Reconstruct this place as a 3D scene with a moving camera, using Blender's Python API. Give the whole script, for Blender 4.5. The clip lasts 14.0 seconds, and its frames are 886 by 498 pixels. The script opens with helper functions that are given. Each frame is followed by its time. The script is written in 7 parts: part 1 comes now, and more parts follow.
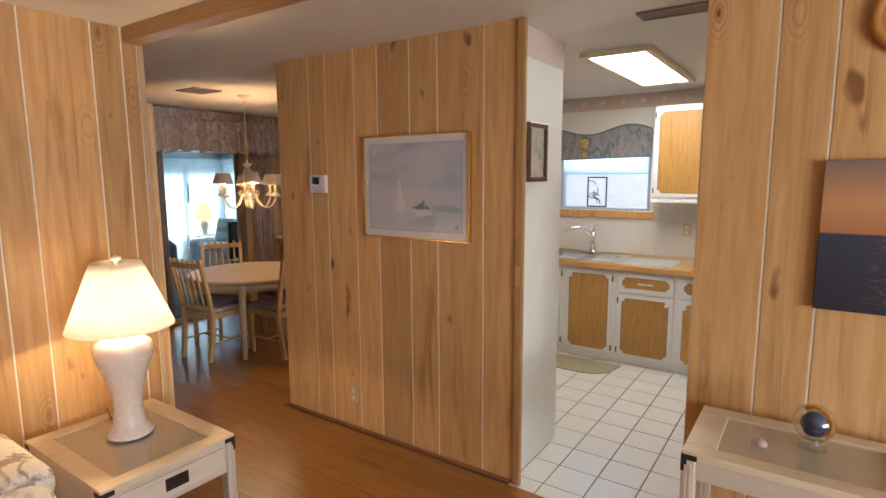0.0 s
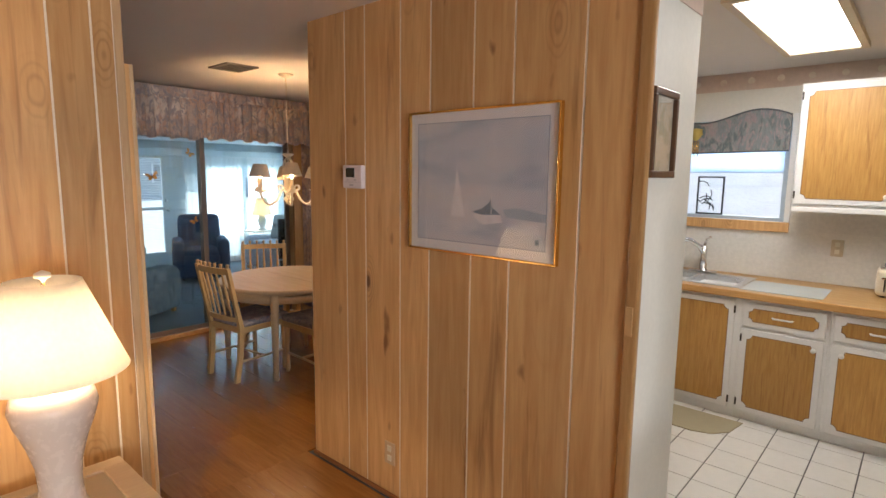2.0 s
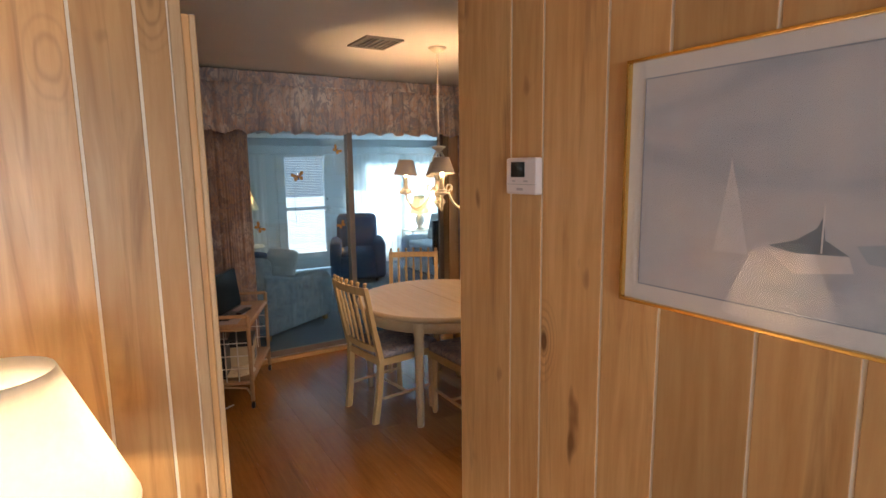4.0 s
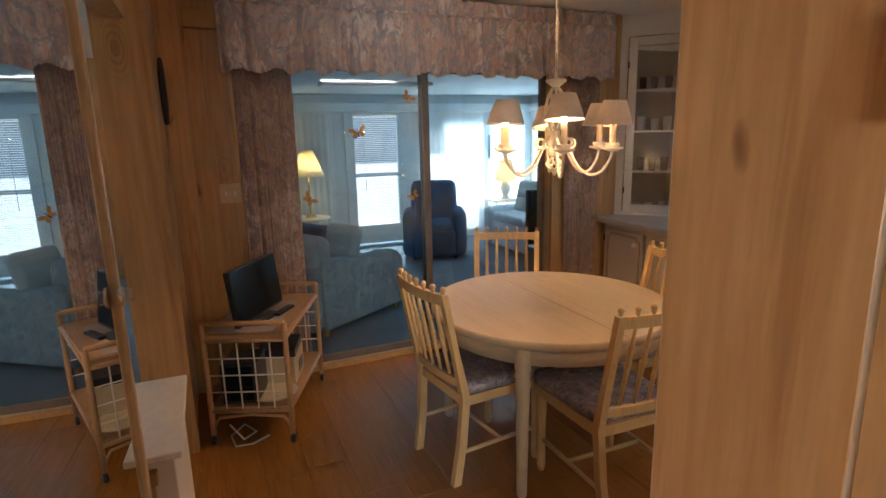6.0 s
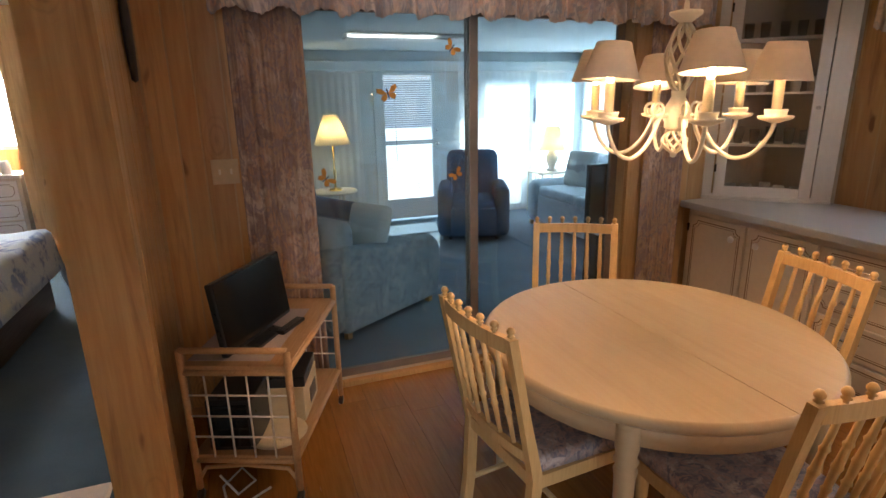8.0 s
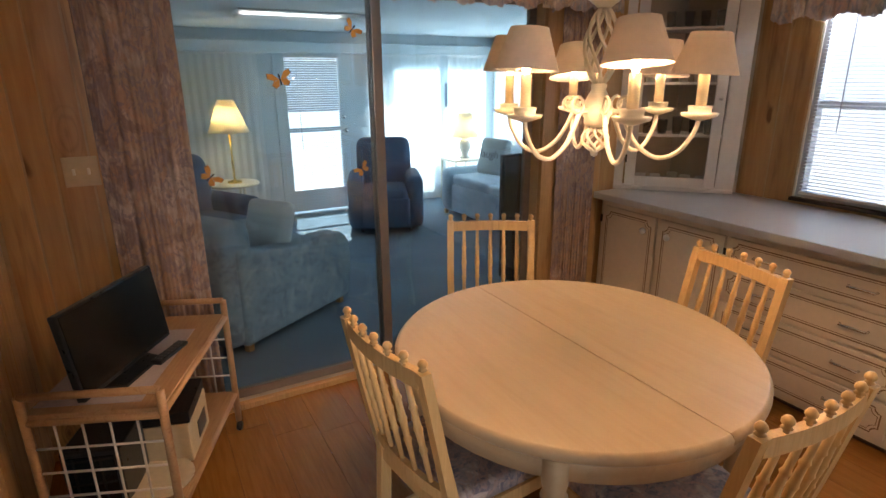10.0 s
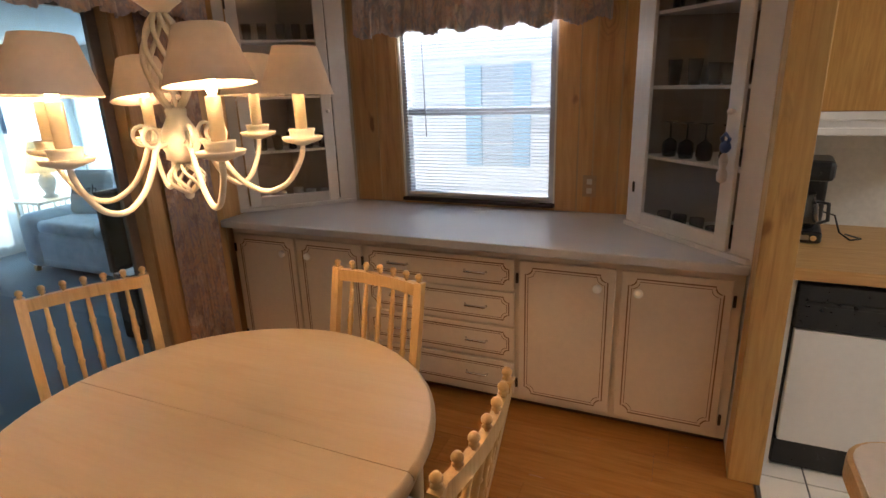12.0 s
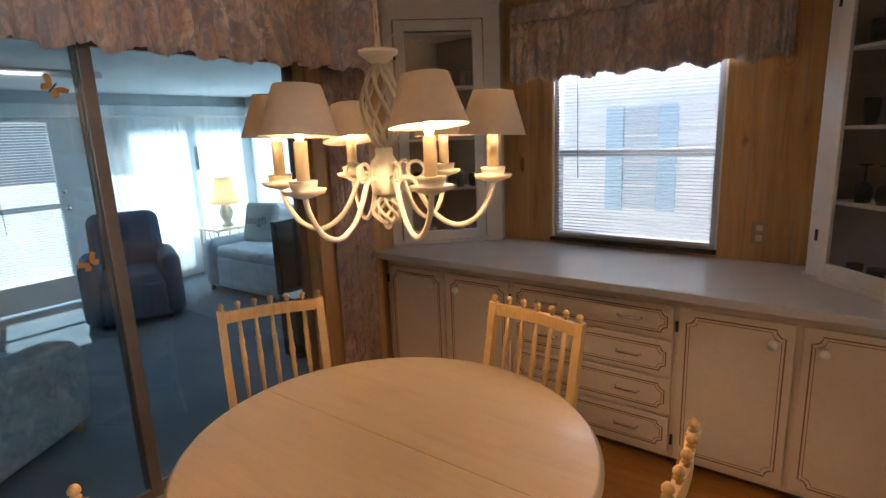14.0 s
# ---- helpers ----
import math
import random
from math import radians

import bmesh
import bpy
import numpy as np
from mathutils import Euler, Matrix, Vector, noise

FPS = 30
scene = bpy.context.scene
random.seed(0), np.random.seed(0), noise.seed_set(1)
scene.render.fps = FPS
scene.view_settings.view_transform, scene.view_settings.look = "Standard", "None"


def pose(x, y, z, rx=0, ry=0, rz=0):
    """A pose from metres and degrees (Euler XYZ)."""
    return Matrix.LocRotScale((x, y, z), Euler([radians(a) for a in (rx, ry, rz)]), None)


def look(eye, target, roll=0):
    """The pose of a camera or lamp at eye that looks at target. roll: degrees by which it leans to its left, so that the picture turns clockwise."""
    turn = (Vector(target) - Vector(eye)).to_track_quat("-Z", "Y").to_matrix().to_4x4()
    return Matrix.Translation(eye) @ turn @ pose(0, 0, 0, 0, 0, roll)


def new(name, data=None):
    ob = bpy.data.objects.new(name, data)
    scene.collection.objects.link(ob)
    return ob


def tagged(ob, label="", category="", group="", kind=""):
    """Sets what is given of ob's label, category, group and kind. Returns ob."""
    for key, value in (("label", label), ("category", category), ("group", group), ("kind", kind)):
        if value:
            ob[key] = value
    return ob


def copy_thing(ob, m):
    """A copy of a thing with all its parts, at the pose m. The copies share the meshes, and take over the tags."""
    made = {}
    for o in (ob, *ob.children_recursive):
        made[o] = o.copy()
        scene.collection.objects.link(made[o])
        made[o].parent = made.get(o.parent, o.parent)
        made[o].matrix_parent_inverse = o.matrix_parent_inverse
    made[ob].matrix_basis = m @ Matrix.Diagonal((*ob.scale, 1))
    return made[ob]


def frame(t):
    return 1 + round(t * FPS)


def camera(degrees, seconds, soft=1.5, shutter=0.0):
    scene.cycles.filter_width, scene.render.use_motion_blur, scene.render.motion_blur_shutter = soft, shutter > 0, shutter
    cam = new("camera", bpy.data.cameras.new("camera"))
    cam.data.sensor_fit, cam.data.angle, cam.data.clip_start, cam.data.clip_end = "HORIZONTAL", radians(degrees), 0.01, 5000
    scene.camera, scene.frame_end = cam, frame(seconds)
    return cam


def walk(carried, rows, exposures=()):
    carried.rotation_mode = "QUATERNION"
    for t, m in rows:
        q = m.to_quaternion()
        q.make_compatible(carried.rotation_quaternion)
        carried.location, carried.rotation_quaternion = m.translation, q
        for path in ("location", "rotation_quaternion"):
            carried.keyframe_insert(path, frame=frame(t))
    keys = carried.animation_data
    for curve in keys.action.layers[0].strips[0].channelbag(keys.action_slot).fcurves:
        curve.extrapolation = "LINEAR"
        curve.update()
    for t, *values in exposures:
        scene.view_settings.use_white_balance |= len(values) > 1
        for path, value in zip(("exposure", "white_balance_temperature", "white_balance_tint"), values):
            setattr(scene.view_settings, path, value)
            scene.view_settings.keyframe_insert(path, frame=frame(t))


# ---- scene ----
cam = camera(78.4, 14.0)
EXPOSURE = 1.25
PATH = [
    (0, (-1.032, 1.761, 1.655), (-2.156, 3.393, 1.384), -0.3),
    (0.5, (-1.104, 1.968, 1.639), (-2.363, 3.498, 1.365), 0.8),
    (1, (-1.263, 2.123, 1.64), (-2.518, 3.655, 1.364), 1.1),
    (1.5, (-1.424, 2.294, 1.621), (-2.627, 3.869, 1.35), 0.0),
    (2, (-1.557, 2.483, 1.62), (-2.874, 3.963, 1.346), 0.7),
    (2.5, (-1.723, 2.632, 1.632), (-3.125, 4.028, 1.337), 1.5),
    (3, (-1.951, 2.75, 1.634), (-3.396, 4.105, 1.358), 1.0),
    (3.5, (-2.149, 2.942, 1.656), (-3.741, 4.115, 1.357), 0.5),
    (3.7, (-2.226, 3.007, 1.649), (-3.863, 4.117, 1.352), -0.1),
    (5.8, (-3.346, 3.524, 1.547), (-5.14, 4.31, 1.14), -1.3),
    (6, (-3.427, 3.549, 1.544), (-5.226, 4.32, 1.13), -1.3),
    (6.5, (-3.636, 3.669, 1.542), (-5.52, 4.176, 1.099), -0.1),
    (7, (-3.844, 3.715, 1.539), (-5.738, 4.153, 1.069), -0.5),
    (7.2, (-3.932, 3.736, 1.531), (-5.812, 4.235, 1.064), -0.4),
    (9.3, (-4.294, 3.765, 1.562), (-6.037, 4.537, 0.957), -1.1),
    (9.5, (-4.309, 3.786, 1.563), (-6.034, 4.599, 0.961), -0.8),
    (10, (-4.369, 3.878, 1.559), (-6.039, 4.803, 0.965), -0.4),
    (10.5, (-4.451, 3.949, 1.568), (-5.974, 5.099, 0.971), -1.1),
    (11, (-4.547, 4.009, 1.565), (-5.764, 5.474, 0.955), -2.4),
    (11.5, (-4.532, 4.089, 1.575), (-5.497, 5.729, 0.961), -1.4),
    (12, (-4.508, 4.125, 1.579), (-5.283, 5.874, 0.996), -2.0),
    (12.5, (-4.504, 4.113, 1.592), (-5.282, 5.881, 1.074), -2.7),
    (13, (-4.503, 4.092, 1.601), (-5.292, 5.864, 1.116), -2.1),
    (13.5, (-4.537, 4.06, 1.596), (-5.402, 5.808, 1.152), -2.0),
    (14, (-4.616, 4.027, 1.579), (-5.791, 5.589, 1.156), -2.3),
]
walk(cam, [(t, look(eye, target, roll)) for t, eye, target, roll in PATH], [(0.0, EXPOSURE - 0.1), (3.5, EXPOSURE - 0.1), (6.0, EXPOSURE - 0.05), (7.0, EXPOSURE + 0.15), (9.5, EXPOSURE + 0.22), (11.5, EXPOSURE + 0.1), (12.5, EXPOSURE - 0.08), (13.5, EXPOSURE - 0.3), (14.0, EXPOSURE - 0.2)])

# ---- light ----
world = bpy.data.worlds.new("sky")
scene.world = world
world.use_nodes = True
wn = world.node_tree
sky = wn.nodes.new("ShaderNodeTexSky")
sky.sky_type = "NISHITA"
sky.sun_disc = False
SUN_TO = Vector((0.75, -0.20, -0.95)).normalized()
sky.sun_elevation = math.asin(-SUN_TO.z)
sky.sun_rotation = math.atan2(-SUN_TO.x, -SUN_TO.y)
wn.links.new(sky.outputs[0], wn.nodes["Background"].inputs[0])
wn.nodes["Background"].inputs[1].default_value = 0.15


def lamp(name, kind, m, power, color, size=0.1, size_y=None):
    d = bpy.data.lights.new(name, kind)
    d.energy, d.color = power, color
    if kind == "AREA":
        d.shape, d.size, d.size_y = "RECTANGLE", size, size_y or size
    elif kind == "SUN":
        d.angle = radians(size)
    else:
        d.shadow_soft_size = size
    ob = new(name, d)
    ob.matrix_world = m
    return ob


lamp("sun", "SUN", look((0, 0, 0), SUN_TO), 5.0, (1, 0.95, 0.86), 0.5)
WARM = (1.0, 0.62, 0.30)
DAY = (0.86, 0.93, 1.0)
# daylight in the openings
lamp("daylight_dining_window", "AREA", look((-5.61, 7.18, 1.94), (-5.61, 6.6, 1.3)), 9, DAY, 0.85, 0.14)
lamp("daylight_kitchen_window", "AREA", look((-2.78, 7.17, 1.85), (-2.78, 5.0, 1.75)), 4.5, DAY, 0.8, 0.34)
lamp("daylight_sunroom_west", "AREA", look((-10.90, 7.5, 1.08), (-7.0, 7.5, 1.0)), 13, DAY, 1.4, 1.2)
lamp("daylight_sunroom_north", "AREA", look((-9.1, 8.31, 1.2), (-9.1, 5.0, 1.1)), 20, DAY, 3.3, 1.0)
lamp("daylight_bedroom_window", "AREA", look((-10.935, 1.42, 1.55), (-8.0, 1.42, 1.2)), 150, DAY, 0.6, 0.8)
# Lamp of an unseen east window, added to light the panelling from the side.
lamp("daylight_living_window", "AREA", look((2.93, 1.5, 1.3), (-1.4, 3.2, 1.1)), 78, DAY, 2.5, 1.3)
lamp("fluorescent_glow", "AREA", look((-2.11, 5.85, 2.36), (-2.11, 5.85, 0)), 8.5, (1, 0.97, 0.92), 0.33, 1.22)
lamp("table_lamp_bulb", "POINT", Matrix.Translation((-3.555, 2.888, 1.10)), 7.4, (1.0, 0.70, 0.42), 0.02)
CH = Vector((-5.518, 5.006, 0))
CH_ANG = [radians(33 + 60 * k) for k in range(6)]
for a in CH_ANG:
    lamp("candle_bulb", "POINT", Matrix.Translation((CH.x + 0.26 * math.cos(a), CH.y + 0.26 * math.sin(a), 1.622)), 3.5, (1.0, 0.60, 0.30), 0.012)
lamp("sunroom_lamp_bulb", "POINT", Matrix.Translation((-10.35, 4.70, 1.22)), 4.5, WARM, 0.04)
lamp("corner_lamp_bulb", "POINT", Matrix.Translation((-10.58, 7.66, 0.97)), 4.5, WARM, 0.04)
lamp("bedroom_lamp_bulb", "POINT", Matrix.Translation((-10.68, 1.33, 1.16)), 0.4, WARM, 0.03)


# ---- materials ----
def nodes_of(name):
    m = bpy.data.materials.new(name)
    m.use_nodes = True
    nt = m.node_tree
    return m, nt, nt.nodes["Principled BSDF"]


def mixc(nt, fac, a, b, blend="MIX"):
    n = nt.nodes.new("ShaderNodeMix")
    n.data_type, n.blend_type = "RGBA", blend
    for sock, v in ((n.inputs[0], fac), (n.inputs[6], a), (n.inputs[7], b)):
        if isinstance(v, bpy.types.NodeSocket):
            nt.links.new(v, sock)
        elif isinstance(v, (int, float)):
            sock.default_value = v
        else:
            sock.default_value = (*v, 1)
    return n.outputs[2]


def coords(nt, scale=(1, 1, 1), shift=True, rand=None):
    tc = nt.nodes.new("ShaderNodeTexCoord")
    mp = nt.nodes.new("ShaderNodeMapping")
    mp.inputs["Scale"].default_value = scale
    nt.links.new(tc.outputs["Object"], mp.inputs["Vector"])
    if shift:
        oi = nt.nodes.new("ShaderNodeObjectInfo")
        mul = nt.nodes.new("ShaderNodeVectorMath")
        mul.operation = "SCALE"
        comb = nt.nodes.new("ShaderNodeCombineXYZ")
        for k in range(3):
            nt.links.new(oi.outputs["Random"], comb.inputs[k])
        nt.links.new(comb.outputs[0], mul.inputs[0])
        mul.inputs["Scale"].default_value = 37.0
        nt.links.new(mul.outputs[0], mp.inputs["Location"])
    return mp.outputs[0]


def noise_tex(nt, vec, scale, detail=4, rough=0.55, distort=0.0):
    n = nt.nodes.new("ShaderNodeTexNoise")
    n.inputs["Scale"].default_value, n.inputs["Detail"].default_value = scale, detail
    n.inputs["Roughness"].default_value, n.inputs["Distortion"].default_value = rough, distort
    nt.links.new(vec, n.inputs["Vector"])
    return n.outputs[0]


def ramp(nt, fac, *stops):
    r = nt.nodes.new("ShaderNodeValToRGB")
    el = r.color_ramp.elements
    while len(el) < len(stops):
        el.new(0.5)
    for e, (p, c) in zip(el, stops):
        e.position, e.color = p, (*(c if isinstance(c, tuple) else (c, c, c)), 1)
    nt.links.new(fac, r.inputs[0])
    return r.outputs[0]


def bump(nt, bsdf, height, strength=0.2, dist=0.002):
    b = nt.nodes.new("ShaderNodeBump")
    b.inputs["Strength"].default_value, b.inputs["Distance"].default_value = strength, dist
    nt.links.new(height, b.inputs["Height"])
    nt.links.new(b.outputs[0], bsdf.inputs["Normal"])


def plain(name, color, rough=0.5, metal=0.0, grain=40, vary=0.12, relief=0.1, coat=0.0):
    """Paint, plastic, metal or cloth: one colour with fine and broad unevenness."""
    m, nt, b = nodes_of(name)
    v = coords(nt)
    fine, broad = noise_tex(nt, v, grain), noise_tex(nt, v, 2.3, 3)
    f = mixc(nt, 0.5, fine, broad)
    dark = tuple(c * (1 - vary) for c in color)
    lite = tuple(min(1, c * (1 + vary)) for c in color)
    nt.links.new(ramp(nt, f, (0.3, dark), (0.7, lite)), b.inputs["Base Color"])
    nt.links.new(ramp(nt, fine, (0.2, max(0.02, rough - 0.06)), (0.8, min(1, rough + 0.08))), b.inputs["Roughness"])
    b.inputs["Metallic"].default_value = metal
    b.inputs["Coat Weight"].default_value = coat
    if relief:
        bump(nt, b, fine, relief)
    return m


def wood(name, light, mid, dark, along="z", grain=1.0, rough=0.42, knots=0.5, coat=0.0, vary=0.16, seams=False):
    """Wood with streaks along one axis, cathedral figure and knots, and a tone of its own for each plank."""
    m, nt, b = nodes_of(name)
    ax = "xyz".index(along)
    sc = [8 * grain] * 3
    sc[ax] = 0.62 * grain
    v = coords(nt, tuple(sc))
    fine = noise_tex(nt, v, 6.0, 6, 0.6, 0.3)
    fig = noise_tex(nt, v, 0.9, 2, 0.5, 1.6)
    w = nt.nodes.new("ShaderNodeMath")
    w.operation = "PINGPONG"
    mulf = nt.nodes.new("ShaderNodeMath")
    mulf.operation = "MULTIPLY"
    mulf.inputs[1].default_value = 7.0
    nt.links.new(fig, mulf.inputs[0])
    nt.links.new(mulf.outputs[0], w.inputs[0])
    w.inputs[1].default_value = 0.5
    rings = ramp(nt, w.outputs[0], (0.0, 0.0), (0.5, 1.0))
    base = mixc(nt, ramp(nt, fine, (0.35, 0.0), (0.72, 1.0)), light, mid)
    base = mixc(nt, ramp(nt, rings, (0.55, 0.0), (1.0, 0.32)), base, mid)
    streak = ramp(nt, noise_tex(nt, v, 2.4, 4, 0.62, 0.9), (0.57, 0.0), (0.74, 0.62))
    base = mixc(nt, streak, base, dark)
    sk = [5.5] * 3
    sk[ax] = 2.2
    spots = noise_tex(nt, coords(nt, tuple(sk)), 1.6, 2, 0.5, 0.2)
    base = mixc(nt, ramp(nt, spots, (0.69, 0.0), (0.76, knots)), base, dark)
    if knots > 0.3:
        sv = [3.4] * 3
        sv[ax] = 1.5
        vo = nt.nodes.new("ShaderNodeTexVoronoi")
        vo.inputs["Scale"].default_value = 1.0
        nt.links.new(coords(nt, tuple(sv)), vo.inputs["Vector"])
        dist = vo.outputs["Distance"]
        wob = nt.nodes.new("ShaderNodeMath")
        wob.operation = "MULTIPLY_ADD"
        nt.links.new(noise_tex(nt, v, 3.0, 2), wob.inputs[0])
        wob.inputs[1].default_value = 0.10
        nt.links.new(dist, wob.inputs[2])
        rg = nt.nodes.new("ShaderNodeMath")
        rg.operation = "PINGPONG"
        rg.inputs[1].default_value = 0.022
        nt.links.new(wob.outputs[0], rg.inputs[0])
        halo = ramp(nt, wob.outputs[0], (0.10, 1.0), (0.30, 0.0))
        lines = mixc(nt, 1.0, halo, ramp(nt, rg.outputs[0], (0.010, 0.0), (0.021, 1.0)), "MULTIPLY")
        base = mixc(nt, mixc(nt, 1.0, lines, (0.55, 0.55, 0.55), "MULTIPLY"), base, dark)
        base = mixc(nt, ramp(nt, wob.outputs[0], (0.075, knots), (0.105, 0.0)), base, tuple(c * 0.6 for c in dark))
    oi = nt.nodes.new("ShaderNodeObjectInfo")
    tone = ramp(nt, oi.outputs["Random"], (0.0, 1 - vary), (1.0, 1 + vary * 0.6))
    base = mixc(nt, 1.0, base, tone, "MULTIPLY")
    nt.links.new(base, b.inputs["Base Color"])
    nt.links.new(ramp(nt, fine, (0.2, rough - 0.05), (0.8, rough + 0.1)), b.inputs["Roughness"])
    b.inputs["Coat Weight"].default_value = coat
    bump(nt, b, fine, 0.12, 0.001)
    return m


def glow(name, color, strength):
    m, nt, b = nodes_of(name)
    b.inputs["Base Color"].default_value = (*color, 1)
    b.inputs["Emission Color"].default_value = (*color, 1)
    b.inputs["Emission Strength"].default_value = strength
    return m


def thin_cloth(name, color, through_amount=0.5, grain=60):
    """Cloth or plastic that lets light through."""
    m, nt, b = nodes_of(name)
    v = coords(nt)
    f = noise_tex(nt, v, grain)
    col = ramp(nt, f, (0.3, tuple(c * 0.93 for c in color)), (0.7, color))
    t = nt.nodes.new("ShaderNodeBsdfTranslucent")
    mix = nt.nodes.new("ShaderNodeMixShader")
    mix.inputs[0].default_value = through_amount
    nt.links.new(col, b.inputs["Base Color"])
    nt.links.new(col, t.inputs[0])
    b.inputs["Roughness"].default_value = 0.8
    nt.links.new(b.outputs[0], mix.inputs[1])
    nt.links.new(t.outputs[0], mix.inputs[2])
    nt.links.new(mix.outputs[0], nt.nodes["Material Output"].inputs[0])
    return m


def pane_glass(name, tint=(1, 1, 1), reflect=1.0):
    m, nt, b = nodes_of(name)
    tr = nt.nodes.new("ShaderNodeBsdfTransparent")
    tr.inputs[0].default_value = (*tint, 1)
    gl = nt.nodes.new("ShaderNodeBsdfGlossy")
    gl.inputs["Roughness"].default_value = 0.02
    fr = nt.nodes.new("ShaderNodeLayerWeight")
    fr.inputs[0].default_value = 0.5
    pw = nt.nodes.new("ShaderNodeMath")
    pw.operation = "POWER"
    pw.inputs[1].default_value = 5.0
    ad = nt.nodes.new("ShaderNodeMath")
    ad.operation = "MULTIPLY_ADD"
    ad.inputs[1].default_value, ad.inputs[2].default_value = 0.95, 0.05
    nt.links.new(fr.outputs["Facing"], pw.inputs[0])
    nt.links.new(pw.outputs[0], ad.inputs[0])
    mul = nt.nodes.new("ShaderNodeMath")
    mul.operation = "MULTIPLY"
    mul.inputs[1].default_value = reflect
    mix = nt.nodes.new("ShaderNodeMixShader")
    nt.links.new(ad.outputs[0], mul.inputs[0])
    nt.links.new(mul.outputs[0], mix.inputs[0])
    nt.links.new(tr.outputs[0], mix.inputs[1])
    nt.links.new(gl.outputs[0], mix.inputs[2])
    nt.links.new(mix.outputs[0], nt.nodes["Material Output"].inputs[0])
    return m


def print_cloth(name, ground, tones, scale=6.0, stretch=(1, 1, 1), rough=0.9, through_amount=0.0):
    """Cloth printed with soft blotches in several tones."""
    m, nt, b = nodes_of(name)
    v = coords(nt, stretch)
    col = None
    base = ground
    for k, tone in enumerate(tones):
        vo = noise_tex(nt, v, scale * (1 + 0.37 * k), 3, 0.6, 0.5 + k)
        base = mixc(nt, ramp(nt, vo, (0.50, 0.0), (0.60, 0.85)), base, tone)
    fine = noise_tex(nt, v, 90)
    base = mixc(nt, 0.25, base, fine, "OVERLAY")
    nt.links.new(base, b.inputs["Base Color"])
    b.inputs["Roughness"].default_value = rough
    bump(nt, b, fine, 0.25)
    return m


PANEL = wood("pecan_panelling", (0.66, 0.402, 0.18), (0.52, 0.274, 0.102), (0.22, 0.095, 0.032), "z", 0.62, 0.33, 0.95, vary=0.22)
GROOVE = plain("pale_groove", (0.80, 0.72, 0.60), 0.5)
GROOVE_D = plain("tan_groove", (0.52, 0.35, 0.19), 0.55)
TRIM = wood("golden_trim", (0.52, 0.30, 0.12), (0.42, 0.22, 0.08), (0.25, 0.11, 0.04), "z", 2.0, 0.4, 0.1)
TRIM_X = wood("golden_trim_lying", (0.52, 0.30, 0.12), (0.42, 0.22, 0.08), (0.25, 0.11, 0.04), "x", 2.0, 0.4, 0.1)
POST = wood("pine_post", (0.68, 0.42, 0.15), (0.55, 0.31, 0.10), (0.27, 0.13, 0.04), "z", 1.3, 0.4, 0.9)
LAMINATE = wood("laminate_floor", (0.37, 0.165, 0.040), (0.29, 0.120, 0.027), (0.20, 0.078, 0.022), "x", 1.2, 0.20, 0.1, vary=0.13)
# Dark floor joints; also the shade colour of the sideboard's plinth.
JOINT_AND_SHADE = plain("dark_joint_and_shade", (0.10, 0.05, 0.025), 0.7)
CEIL = plain("ceiling_paint", (0.74, 0.70, 0.65), 0.85, grain=120, vary=0.03, relief=0.3)
WHITE = plain("white_paint", (0.80, 0.79, 0.78), 0.45, vary=0.04)
PAPER = plain("cream_wallpaper", (0.78, 0.75, 0.68), 0.7, vary=0.05)
CREAM = plain("antique_white_paint", (0.66, 0.56, 0.46), 0.42, vary=0.06)
CREAM_LINE = plain("brown_pinstripe", (0.23, 0.13, 0.06), 0.5)
COUNTER_GREY = plain("grey_laminate_top", (0.55, 0.53, 0.53), 0.35, grain=150, vary=0.08)
BUTCHER = wood("butcher_block_laminate", (0.62, 0.37, 0.14), (0.50, 0.27, 0.09), (0.33, 0.16, 0.05), "x", 1.6, 0.35, 0.0)
CABWOOD = wood("cabinet_panel_wood", (0.58, 0.32, 0.09), (0.44, 0.21, 0.05), (0.27, 0.11, 0.025), "z", 1.7, 0.36, 0.1, vary=0.2)
TILE = plain("white_floor_tile", (0.74, 0.72, 0.68), 0.16, grain=25, vary=0.04, relief=0.03)
GROUT = plain("grey_grout", (0.11, 0.105, 0.10), 0.85)
WTILE = plain("white_wall_tile", (0.80, 0.78, 0.74), 0.18, vary=0.03, relief=0.03)
GROUT_W = plain("pale_grout", (0.70, 0.68, 0.64), 0.8)
TABLE_WOOD = wood("bleached_table_wood", (0.48, 0.36, 0.225), (0.455, 0.335, 0.205), (0.40, 0.285, 0.17), "x", 0.8, 0.42, 0.0, coat=0.06, vary=0.02)
CHAIR_WOOD = wood("pale_chair_wood", (0.64, 0.42, 0.19), (0.55, 0.34, 0.14), (0.40, 0.23, 0.09), "z", 2.0, 0.4, 0.1, vary=0.08)
SEAT = print_cloth("printed_seat_cloth", (0.30, 0.26, 0.27), [(0.55, 0.46, 0.44), (0.15, 0.14, 0.19), (0.42, 0.30, 0.27)], 13)
VALANCE = print_cloth("printed_valance", (0.58, 0.46, 0.40), [(0.78, 0.69, 0.62), (0.40, 0.32, 0.32), (0.62, 0.42, 0.32), (0.36, 0.34, 0.36)], 4, (1, 1, 0.6))
# Curtain print lowered in tone to carry the shading of the drapes.
CURTAIN_SHADED = print_cloth("printed_curtain_shaded", (0.38, 0.26, 0.19), [(0.52, 0.40, 0.33), (0.22, 0.14, 0.125), (0.42, 0.25, 0.17), (0.27, 0.20, 0.20)], 6, (1, 1, 0.55))
